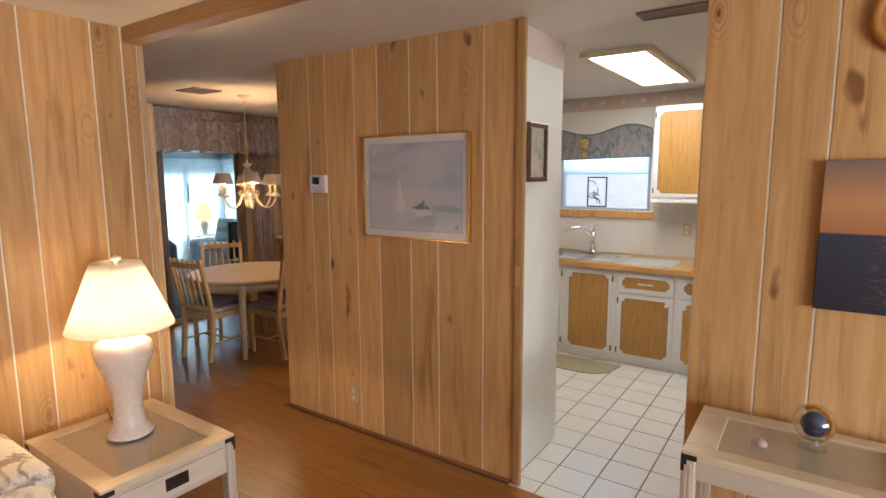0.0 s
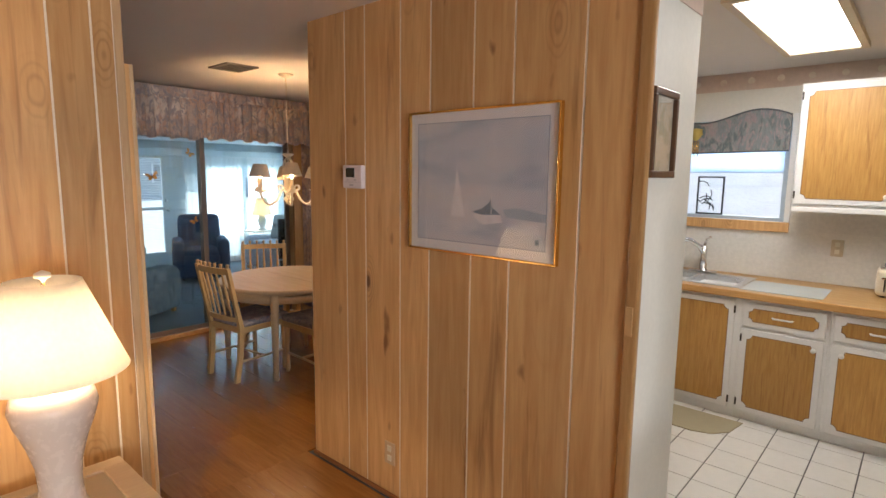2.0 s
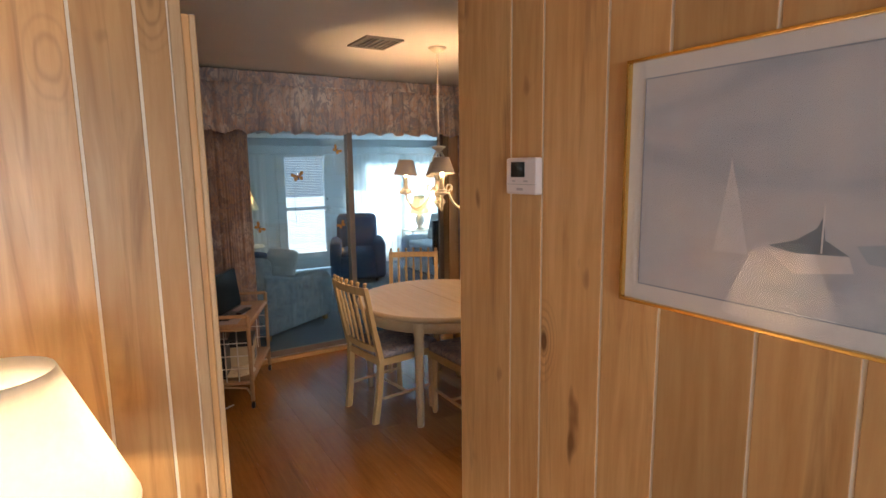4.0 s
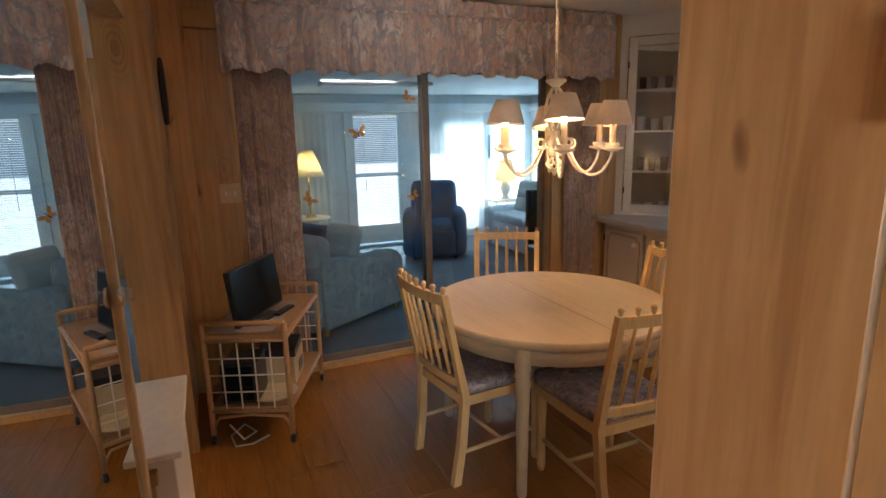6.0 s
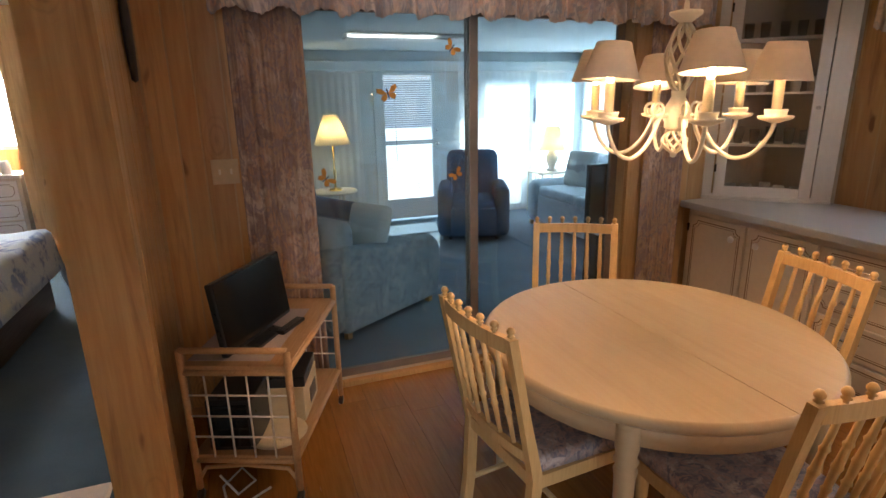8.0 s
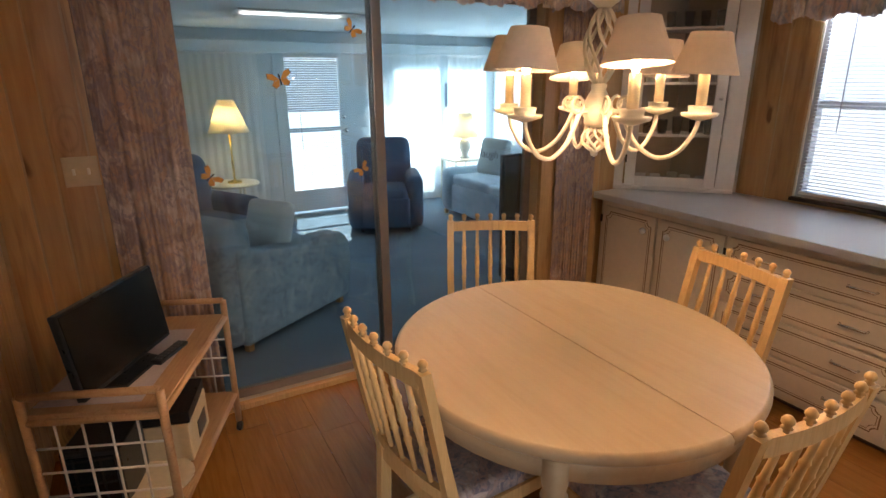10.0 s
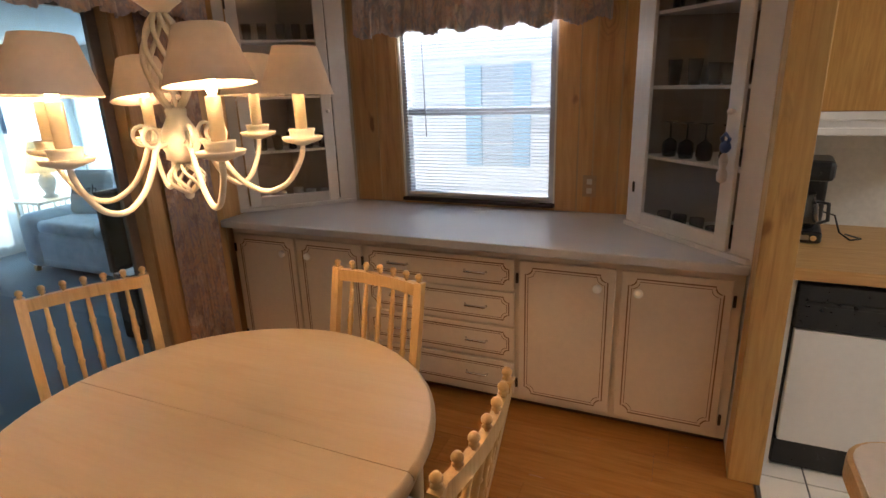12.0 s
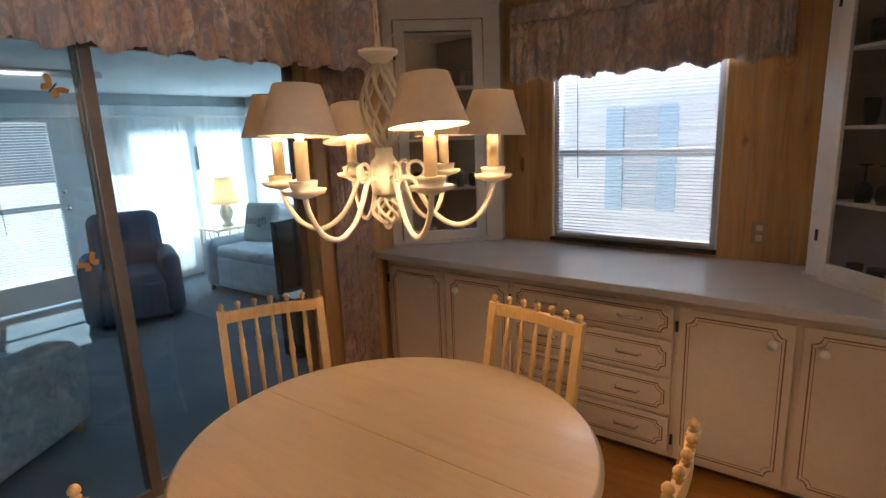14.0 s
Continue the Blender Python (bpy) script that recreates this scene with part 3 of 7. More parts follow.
def notched(x0, x1, z0, z1, r):
    """A rectangle with stepped-in round corners, as (x, z) pairs."""
    pts = []
    for cx, cz, s, e in ((x0, z0, 90, 0), (x1, z0, 180, 90), (x1, z1, 270, 180), (x0, z1, 360, 270)):
        for k in range(5):
            a = radians(s + (e - s) * k / 4)
            pts.append((cx + r * math.cos(a), cz + r * math.sin(a)))
    return pts


def ring_bar(outline, y, w, depth):
    """A thin raised line that follows a closed outline in x and z."""
    bm = bmesh.new()
    n = len(outline)
    cx, cz = sum(p[0] for p in outline) / n, sum(p[1] for p in outline) / n
    inner = []
    for k, (x, z) in enumerate(outline):
        d = Vector((outline[(k + 1) % n][0] - outline[k - 1][0], outline[(k + 1) % n][1] - outline[k - 1][1]))
        nrm = Vector((-d.y, d.x)).normalized()
        if nrm.dot(Vector((cx - x, cz - z))) < 0:
            nrm = -nrm
        inner.append((x + nrm.x * w, z + nrm.y * w))
    vo = [bm.verts.new((x, y, z)) for x, z in outline]
    vi = [bm.verts.new((x, y, z)) for x, z in inner]
    wo = [bm.verts.new((x, y - depth, z)) for x, z in outline]
    wi = [bm.verts.new((x, y - depth, z)) for x, z in inner]
    for k in range(n):
        j = (k + 1) % n
        bm.faces.new((wo[k], wo[j], wi[j], wi[k]))
        bm.faces.new((vo[k], vo[j], wo[j], wo[k]))
        bm.faces.new((vi[k], vi[j], wi[j], wi[k]))
    return bm


def knob(parent, x, y, z, mat, r=0.017):
    m = Matrix.Translation((x, y, z)) @ Matrix.Rotation(radians(90), 4, "X")
    return part("knob", lathe([(0.006, 0), (0.006, 0.012), (r, 0.016), (r, 0.024), (r * 0.6, 0.03), (0.0, 0.031)], 14, m=m), mat, parent)


def bar_pull(parent, x, y, z, w, mat):
    return part("handle", tube([(x - w / 2, y, z), (x - w / 2 + 0.004, y - 0.02, z), (x + w / 2 - 0.004, y - 0.02, z), (x + w / 2, y, z)], 0.006, 8), mat, parent)


hut = thing("sideboard", (0, 0, 0), "built-in antique white sideboard with pinstriped doors and drawers", "sideboard")
hut.location = (-5.55, 6.45, 0)


bxs = lambda x0, x1, y0, y1, z0, z1, bev=0.0: bx(x0 + 5.55, x1 + 5.55, y0 - 6.45, y1 - 6.45, z0, z1, bev=bev)
part("body", bxs(-6.89, -4.228, 6.462, NY - 0.004, 0.045, 0.83), CREAM, hut)
# Near-black colour stands in for the shade under the sideboard.
part("plinth", bxs(-6.89, -4.228, 6.51, NY - 0.01, 0.0, 0.045), JOINT_AND_SHADE, hut, "recessed plinth coloured near-black for shade")
doors = [(DX[0], DX[1], 1, 1), (DX[1], DX[2], 0, 0), (DX[3], DX[4], 1, 1), (DX[4], DX[5], 0, 0)]
for x0, x1, right, hinge_l in doors:
    d = part("door", bxs(x0 + 0.012, x1 - 0.012, 6.442, 6.46, 0.07, 0.785, bev=0.003), CREAM, hut)
    for ins, w in ((0.028, 0.006), (0.042, 0.003)):
        o = notched(x0 + ins + 0.012 + 5.55, x1 - ins - 0.012 + 5.55, 0.07 + ins, 0.785 - ins, 0.035)
        part("pinstripe", ring_bar(o, -0.0082, w, 0.0012), CREAM_LINE, d)
    kx = (x1 - 0.085 if right else x0 + 0.085) + 5.55
    knob(d, kx, -0.009, 0.695, WHITE, 0.02)
    hx = (x0 + 0.004 if right else x1 - 0.004) + 5.55
    for z in (0.15, 0.70):
        part("hinge", bx(hx - 0.006, hx + 0.006, -0.016, -0.006, z - 0.025, z + 0.025, bev=0.002), BRONZE, d)
DZ = [0.79, 0.622, 0.438, 0.252, 0.066]
for z1, z0 in zip(DZ, DZ[1:]):
    d = part("drawer", bxs(DX[2] + 0.012, DX[3] - 0.012, 6.442, 6.46, z0 + 0.012, z1 - 0.004, bev=0.003), CREAM, hut)
    for ins, w in ((0.022, 0.006), (0.034, 0.003)):
        o = notched(DX[2] + ins + 0.012 + 5.55, DX[3] - ins - 0.012 + 5.55, z0 + 0.012 + ins, z1 - 0.004 - ins, 0.028)
        part("pinstripe", ring_bar(o, -0.0082, w, 0.0012), CREAM_LINE, d)
    for sx in (-0.21, 0.21):
        bar_pull(d, (DX[2] + DX[3]) / 2 + sx + 5.55, -0.008, (z0 + z1) / 2 + 0.005, 0.11, CHROME)
part("worktop", bxs(-6.90, -4.226, 6.385, NY - 0.003, 0.83, 0.872, bev=0.006), COUNTER_GREY, hut, "grey speckled laminate top")


def glass_tumbler(m, r, h, tint):
    t = lathe([(r * 0.75, 0), (r * 0.8, 0.004), (r, h), (r * 0.93, h), (r * 0.72, 0.01), (0.0, 0.01)], 14)
    ob = part("tumbler", t, tint)
    ob.matrix_world = m
    return tagged(ob, "clear glass tumbler on a cabinet shelf", "glass", "tumblers in the corner cabinets")


def wine_glass(m):
    t = lathe([(0.030, 0.16), (0.030, 0.155), (0.005, 0.15), (0.0045, 0.088), (0.03, 0.068), (0.035, 0.03), (0.03, 0.0), (0.028, 0.0), (0.033, 0.03), (0.027, 0.066), (0, 0.08)], 14)
    ob = part("wine_glass", t, DARKGLASS)
    ob.matrix_world = m
    return tagged(ob, "dark stemmed wine glass upside down on a cabinet shelf", "glass", "wine glasses in the corner cabinet")


SMOKE = pane_glass("smoky_glassware", (0.50, 0.47, 0.45), 2.2)
DARKGLASS = pane_glass("dark_stemware", (0.30, 0.28, 0.27), 2.0)
PALEWARE = plain("pale_crockery", (0.45, 0.42, 0.40), 0.3, vary=0.1)


def corner_cabinet(name, a, b, corner, knob_end, label):
    """A corner cupboard over the worktop: diagonal front from a to b, with a glazed door."""
    a, b, c = Vector((*a, 0)), Vector((*b, 0)), Vector((*corner, 0))
    w = (b - a).length
    ang = math.atan2((b - a).y, (b - a).x)
    T = thing(name, Matrix.Translation((a.x, a.y, 0.872)) @ Matrix.Rotation(ang, 4, "Z"), label, "cabinet", "corner cabinets")
    H = CEIL_Z - 0.872
    f = bmesh.new()
    box(f, 0, 0.055, 0, 0.02, 0, H)
    box(f, w - 0.095, w + 0.006, 0, 0.02, 0, H)
    box(f, 0.055, w - 0.095, 0, 0.02, 0, 0.03)
    box(f, 0.055, w - 0.095, 0, 0.02, H - 0.16, H)
    part("face_frame", f, WHITE_T, T)
    part("base_trim", bx(-0.0, w, -0.02, 0.02, 0, 0.022, bev=0.004), WHITE_T, T)
    d = bmesh.new()
    x0, x1, z0, z1 = 0.065, w - 0.105, 0.024, H - 0.17
    s = 0.062
    box(d, x0, x0 + s, -0.02, 0.0, z0, z1, bev=0.004)
    box(d, x1 - s, x1, -0.02, 0.0, z0, z1, bev=0.004)
    box(d, x0 + s, x1 - s, -0.019, 0.0, z0, z0 + s, bev=0.003)
    box(d, x0 + s, x1 - s, -0.019, 0.0, z1 - s, z1, bev=0.003)
    dr = part("door", d, WHITE_T, T, "white framed glazed door")
    pn = part("pane", bx(x0 + s - 0.004, x1 - s + 0.004, -0.011, -0.007, z0 + s - 0.004, z1 - s + 0.004), GLASS, dr)
    pn.visible_shadow = False
    hx = x1 - 0.0 if knob_end == "l" else x0
    for z in (0.2, z1 - 0.2):
        part("hinge", bx(hx - 0.006, hx + 0.006, -0.026, -0.018, z - 0.025, z + 0.025, bev=0.002), BRONZE, dr)
    kx = x0 + 0.03 if knob_end == "l" else x1 - 0.03
    knob(dr, kx, -0.02, 0.42 * z1, WHITE_T, 0.012)
    inv = T.matrix_world.inverted()
    cl = inv @ Vector((c.x, c.y, 0.872))
    shelves = []
    for k in range(4):
        z = 0.335 + 0.315 * k
        tri = prism([(0.03, 0.03), (w - 0.03, 0.03), (cl.x, cl.y - 0.03)], z, z + 0.014)
        part("shelf", tri, WHITE_T, T)
        shelves.append(z + 0.014)
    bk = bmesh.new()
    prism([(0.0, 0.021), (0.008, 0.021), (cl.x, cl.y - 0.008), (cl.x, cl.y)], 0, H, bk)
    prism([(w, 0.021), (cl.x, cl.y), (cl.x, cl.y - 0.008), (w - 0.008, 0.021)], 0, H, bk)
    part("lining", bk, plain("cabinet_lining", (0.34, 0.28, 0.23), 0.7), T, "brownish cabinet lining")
    return T, [0.0] + shelves, w, cl


WHITE_T = plain("white_cupboard_paint", (0.74, 0.70, 0.67), 0.4, vary=0.04)
TL, SL, WL, CLL = corner_cabinet("corner_cabinet", (-6.925, 6.58), (-6.41, 7.06), (-6.925, NY - 0.004), "r", "white corner cabinet with glazed door and glassware")
TR, SR, WR, CLR = corner_cabinet("corner_cabinet", (-4.735, 6.93), (-4.23, 6.40), (-4.23, NY - 0.004), "r", "white corner cabinet with glazed door and glassware")
rnd = random.Random(4)
for T, S, w, cl in ((TL, SL, WL, CLL), (TR, SR, WR, CLR)):
    for k, z in enumerate(S[:4]):
        n = 5
        for i in range(n):
            x = 0.17 + (w - 0.34) * i / (n - 1) + rnd.uniform(-0.01, 0.01)
            y = 0.07 + rnd.uniform(0, 0.04)
            m = T.matrix_world @ Matrix.Translation((x, y, z + 0.0005))
            if T is TR and k == 1:
                wine_glass(m)
            elif k == 3:
                glass_tumbler(m, 0.03, 0.09, SMOKE)
            else:
                glass_tumbler(m, 0.032, rnd.uniform(0.08, 0.11), (SMOKE, PALEWARE)[(k + (T is TL)) % 2])

# ---- table and chairs ----
TC = (-5.60, 5.045)
tb = thing("dining_table", pose(TC[0], TC[1], 0, 0, 0, 0), "round bleached-wood dining table with a leaf seam", "table")
N = 72


def round_half(sign):
    g = 0.0012
    pts = [(0.590 * math.cos(math.pi * k / 36), 0.585 * math.sin(math.pi * k / 36)) for k in range(37)]
    prof = [(0.985, -0.036), (1.0, -0.026), (1.0, -0.012), (0.985, -0.002), (0.975, 0.0)]
    bm = bmesh.new()
    rings = []
    for s, dz in prof:
        rings.append([bm.verts.new((x * s, sign * (y * s + g), 0.725 + dz)) for x, y in pts])
    for a, b in zip(rings, rings[1:]):
        for k in range(36):
            bm.faces.new((a[k], a[k + 1], b[k + 1], b[k])).smooth = True
        bm.faces.new((a[0], b[0], b[-1], a[-1]))
    bm.faces.new(rings[-1])
    bm.faces.new(rings[0])
    return bm


for s in (1, -1):
    part("tabletop_half", round_half(s), TABLE_WOOD, tb)
part("apron", lathe([(0.53, 0.615), (0.553, 0.615), (0.558, 0.69), (0.53, 0.69), (0.53, 0.615)], 48), TABLE_WOOD, tb)
LEG = [(0.018, 0.0), (0.022, 0.01), (0.026, 0.25), (0.030, 0.50), (0.034, 0.53), (0.026, 0.545), (0.036, 0.56), (0.028, 0.575), (0.034, 0.60), (0.034, 0.69)]
for a in (45, 135, 225, 315):
    part("leg", lathe(LEG, 16, m=Matrix.Translation((0.545 * math.cos(radians(a)), 0.545 * math.sin(radians(a)), 0))), TABLE_WOOD, tb)


def chair(m):
    """Spindle-back chair; the back stands on the -y side and the seat looks to +y."""
    T = thing("dining_chair", m, "pale wooden spindle-back dining chair with floral padded seat", "chair", "chairs round the table")
    W, D = 0.196, 0.40
    rake = lambda z: -0.05 - max(0.0, z - 0.42) * 0.20
    for sx in (-1, 1):
        pts = [(sx * (W - 0.02), -0.09 - 0.0, 0.0), (sx * (W - 0.012), -0.06, 0.2), (sx * W * 0.98, -0.045, 0.42), (sx * W, rake(0.65), 0.65), (sx * W * 1.0, rake(0.90), 0.905)]
        b = bmesh.new()
        secs = []
        for i, p in enumerate(pts):
            hx, hy = 0.016, (0.019 if i < 3 else 0.014)
            secs.append([b.verts.new((p[0] + dx * hx, p[1] + dy * hy, p[2])) for dx, dy in ((-1, -1), (1, -1), (1, 1), (-1, 1))])
        for u, v in zip(secs, secs[1:]):
            for k in range(4):
                b.faces.new((u[k], u[(k + 1) % 4], v[(k + 1) % 4], v[k]))
        b.faces.new(secs[0][::-1])
        b.faces.new(secs[-1])
        part("rear_post", b, CHAIR_WOOD, T)
        part("front_leg", lathe([(0.014, 0), (0.02, 0.03), (0.017, 0.2), (0.022, 0.38), (0.022, 0.43)], 12, m=Matrix.Translation((sx * 0.195, D - 0.05, 0))), CHAIR_WOOD, T)
        part("side_stretcher", tube([(sx * 0.19, -0.06, 0.16), (sx * 0.195, D - 0.05, 0.16)], 0.010, 8), CHAIR_WOOD, T)
    part("cross_stretcher", tube([(-0.19, 0.15, 0.16), (0.19, 0.15, 0.16)], 0.010, 8), CHAIR_WOOD, T)

    def curved(z0, z1, th):
        b = bmesh.new()
        cols = []
        n = 8
        for i in range(n + 1):
            u = -1 + 2 * i / n
            x = u * (W - 0.012)
            bow = -0.022 * (1 - u * u)
            cols.append([b.verts.new((x, rake((z0 + z1) / 2) + bow + dy, z)) for dy, z in ((-th, z0), (th, z0), (th, z1), (-th, z1))])
        for u, v in zip(cols, cols[1:]):
            for k in range(4):
                b.faces.new((u[k], u[(k + 1) % 4], v[(k + 1) % 4], v[k]))
        b.faces.new(cols[0][::-1])
        b.faces.new(cols[-1])
        return b

    part("crest_rail", curved(0.855, 0.90, 0.011), CHAIR_WOOD, T)
    part("lower_rail", curved(0.475, 0.51, 0.010), CHAIR_WOOD, T)
    FIN = [(0.006, 0), (0.006, 0.010), (0.012, 0.013), (0.007, 0.018), (0.0125, 0.025), (0.0125, 0.031), (0.007, 0.039), (0.0, 0.040)]
    SP = [(0.007, 0.0), (0.009, 0.10), (0.013, 0.11), (0.009, 0.12), (0.011, 0.17), (0.014, 0.18), (0.011, 0.19), (0.009, 0.24), (0.013, 0.25), (0.009, 0.26), (0.007, 0.345)]
    for i in range(7):
        u = -1 + 2 * i / 6
        x, bow = u * (W - 0.002), -0.022 * (1 - u * u)
        part("finial", lathe(FIN, 12, m=Matrix.Translation((x, rake(0.89) + bow, 0.897))), CHAIR_WOOD, T)
        if 0 < i < 6:
            sh = Matrix(((1, 0, 0, x), (0, 1, -0.20, rake(0.52) + bow), (0, 0, 1, 0.52), (0, 0, 0, 1)))
            part("spindle", lathe(SP, 10, m=sh), CHAIR_WOOD, T)
    fr = prism([(-0.205, -0.06), (0.205, -0.06), (0.225, D - 0.03), (-0.225, D - 0.03)], 0.385, 0.43)
    part("seat_frame", fr, CHAIR_WOOD, T)
    st = prism([(-0.19, -0.045), (0.19, -0.045), (0.22, D - 0.02), (0.20, D), (-0.20, D), (-0.22, D - 0.02)], 0.43, 0.478, bev=0.022)
    part("seat", st, SEAT, T, "dark floral padded seat", smooth=True)
    return T


def back_to(p, q, z=0.945):
    """The pose of a chair whose back's top runs from p to q, its seat on the left of that line."""
    mid = (Vector(p) + Vector(q)) / 2
    d = (Vector(q) - Vector(p)).normalized()
    ang = math.atan2(d.y, d.x)
    off = 0.148
    n = Vector((-d.y, d.x))
    base = mid + n * off
    return pose(base.x, base.y, 0, 0, 0, math.degrees(ang))


C1 = chair(back_to((-5.775, 4.33), (-5.375, 4.38)))
for p, q in (((-4.846, 4.825), (-4.836, 5.228)), ((-5.328, 5.75), (-5.70, 5.81)), ((-6.40, 5.50), (-6.60, 5.15))):
    copy_thing(C1, back_to(p, q))

# ---- chandelier ----
CHD = thing("chandelier", (CH.x, CH.y, CEIL_Z), "ivory metal chandelier with six lit candle arms and putty shades", "chandelier")
zz = lambda z: z - CEIL_Z
part("canopy", lathe([(0.0, 0.0), (0.06, -0.001), (0.058, -0.012), (0.03, -0.03), (0.008, -0.035), (0.0, -0.036)], 24), IVORY, CHD)
ch = bmesh.new()
nl = 18
for k in range(nl):
    z = zz(1.80) + (k + 0.5) * (CEIL_Z - 0.035 - 1.80) / nl
    ax = Vector((1, 0, 0)) if k % 2 else Vector((0, 1, 0))
    pts = [Vector((0, 0, z)) + 0.006 * math.cos(t * math.pi / 4) * ax + Vector((0, 0, 0.018 * math.sin(t * math.pi / 4))) for t in range(9)]
    tube(pts, 0.0016, 5, ch)
part("chain", ch, IVORY, CHD)
part("cord", tube([(0.004, 0.002, zz(1.80)), (-0.004, -0.003, zz(2.1)), (0.003, 0.0, zz(2.37))], 0.002, 6), IVORY, CHD)
part("top_cup", lathe([(0.006, zz(1.80)), (0.008, zz(1.775)), (0.046, zz(1.768)), (0.046, zz(1.760)), (0.03, zz(1.748)), (0.018, zz(1.738)), (0.0, zz(1.732))], 20), IVORY, CHD)
for k in range(8):
    a0 = radians(45 * k)
    pts = []
    for i in range(13):
        u = i / 12
        r = 0.012 + 0.034 * math.sin(math.pi * u) ** 0.8
        a = a0 + 1.9 * u
        pts.append((r * math.cos(a), r * math.sin(a), zz(1.735 - 0.19 * u)))
    part("cage_strand", tube(pts, 0.005, 6), IVORY, CHD)
part("hub", lathe([(0.012, zz(1.55)), (0.022, zz(1.545)), (0.020, zz(1.53)), (0.036, zz(1.50)), (0.042, zz(1.47)), (0.034, zz(1.455)), (0.034, zz(1.44)), (0.014, zz(1.43)), (0.0, zz(1.428))], 20), IVORY, CHD)
for k in range(8):
    a0 = radians(45 * k + 20)
    pts = []
    for i in range(9):
        u = i / 8
        r = 0.008 + 0.030 * math.sin(math.pi * u)
        a = a0 + 1.6 * u
        pts.append((r * math.cos(a), r * math.sin(a), zz(1.43 - 0.066 * u)))
    part("tail_strand", tube(pts, 0.004, 6), IVORY, CHD)
part("tail_ball", lathe([(0.0, zz(1.347)), (0.009, zz(1.352)), (0.011, zz(1.36)), (0.006, zz(1.368)), (0, zz(1.37))], 12), IVORY, CHD)
for a in CH_ANG:
    d = Vector((math.cos(a), math.sin(a), 0))
    arm = bmesh.new()
    key = [(0.03, 1.475), (0.065, 1.47), (0.085, 1.43), (0.115, 1.385), (0.165, 1.355), (0.215, 1.37), (0.25, 1.42), (0.26, 1.46)]
    sm = []
    for i in range(len(key) - 1):
        p0, p1, p2, p3 = key[max(i - 1, 0)], key[i], key[i + 1], key[min(i + 2, len(key) - 1)]
        for s in range(4):
            t = s / 4
            sm.append(tuple(0.5 * (2 * p1[j] + (p2[j] - p0[j]) * t + (2 * p0[j] - 5 * p1[j] + 4 * p2[j] - p3[j]) * t * t + (3 * p1[j] - p0[j] - 3 * p2[j] + p3[j]) * t ** 3) for j in (0, 1)))
    sm.append(key[-1])
    A = part("arm", tube([d * r + Vector((0, 0, zz(z))) for r, z in sm], 0.0062, 8), IVORY, CHD)
    curl = [d * (0.075 + 0.021 * math.cos(t * 0.5)) + Vector((0, 0, zz(1.492 + 0.021 * math.sin(t * 0.5)))) for t in range(-2, 12)]
    part("scroll", tube(curl, 0.0045, 6), IVORY, A)
    loc = Matrix.Translation(d * 0.26)
    part("drip_cup", lathe([(0.008, zz(1.455)), (0.042, zz(1.466)), (0.046, zz(1.474)), (0.044, zz(1.475)), (0.026, zz(1.470)), (0.028, zz(1.486)), (0.030, zz(1.492)), (0.014, zz(1.492))], 20, m=loc), IVORY, A)
    part("candle", lathe([(0.0135, zz(1.492)), (0.0135, zz(1.570)), (0.008, zz(1.572))], 14, m=loc), CANDLE, A)
    part("bulb", lathe([(0.006, zz(1.572)), (0.010, zz(1.582)), (0.011, zz(1.594)), (0.006, zz(1.610)), (0.0, zz(1.616))], 12, m=loc), BULB, A, "glowing bulb")
    k = CH_ANG.index(a)
    dz, tilt = ((-0.012, 3), (-0.014, 4), (-0.016, 11), (0.0, -2), (0.0, -4), (0.010, -6))[k]
    s = lathe([(0.080, zz(1.580 + dz)), (0.047, zz(1.679 + dz)), (0.0455, zz(1.679 + dz)), (0.0785, zz(1.580 + dz)), (0.080, zz(1.580 + dz))], 32, m=loc)
    piv = Vector((d.x * 0.26, d.y * 0.26, zz(1.60)))
    bmesh.ops.rotate(s, verts=s.verts, cent=piv, matrix=Matrix.Rotation(radians(tilt), 3, Vector((-d.y, d.x, 0))))
    part("shade", s, SHADE_D, A, "putty cloth shade")

# ---- kitchen ----
def cab_front(parent, name, x0, x1, z0, z1, y, pull, side=1, r=0.03):
    """A white frame with a wood panel whose corners are notched, with its knob or handle."""
    d = part(name, bx(x0, x1, y - 0.018, y, z0, z1, bev=0.004), WHITE, parent, "white frame round a wood panel")
    ins = 0.038
    o = notched(x0 + ins, x1 - ins, z0 + ins, z1 - ins, r)
    bm = bmesh.new()
    lo = [bm.verts.new((x, y - 0.0185, z)) for x, z in o]
    hi = [bm.verts.new((x, y - 0.021, z)) for x, z in o]
    bm.faces.new(hi)
    for k in range(len(o)):
        bm.faces.new((lo[k], lo[(k + 1) % len(o)], hi[(k + 1) % len(o)], hi[k]))
    part("panel", bm, CABWOOD, d, "honey-brown wood panel")
    part("pinstripe", ring_bar(notched(x0 + ins - 0.003, x1 - ins + 0.003, z0 + ins - 0.003, z1 - ins + 0.003, r), y - 0.018, 0.004, 0.0035), CREAM_LINE, d)
    if pull == "bar":
        bar_pull(d, (x0 + x1) / 2, y - 0.021, (z0 + z1) / 2, 0.11, WHITE)
    else:
        kx = x1 - 0.05 if side > 0 else x0 + 0.05
        kz = z1 - 0.06 if pull == "low" else z0 + 0.06
        knob(d, kx, y - 0.018, kz, WHITE, 0.015)
        hx = x0 if side > 0 else x1
        for z in (z0 + 0.06, z1 - 0.06):
            part("hinge", bx(hx - 0.005, hx + 0.005, y - 0.024, y - 0.01, z - 0.025, z + 0.025, bev=0.002), BRONZE, d)
    return d


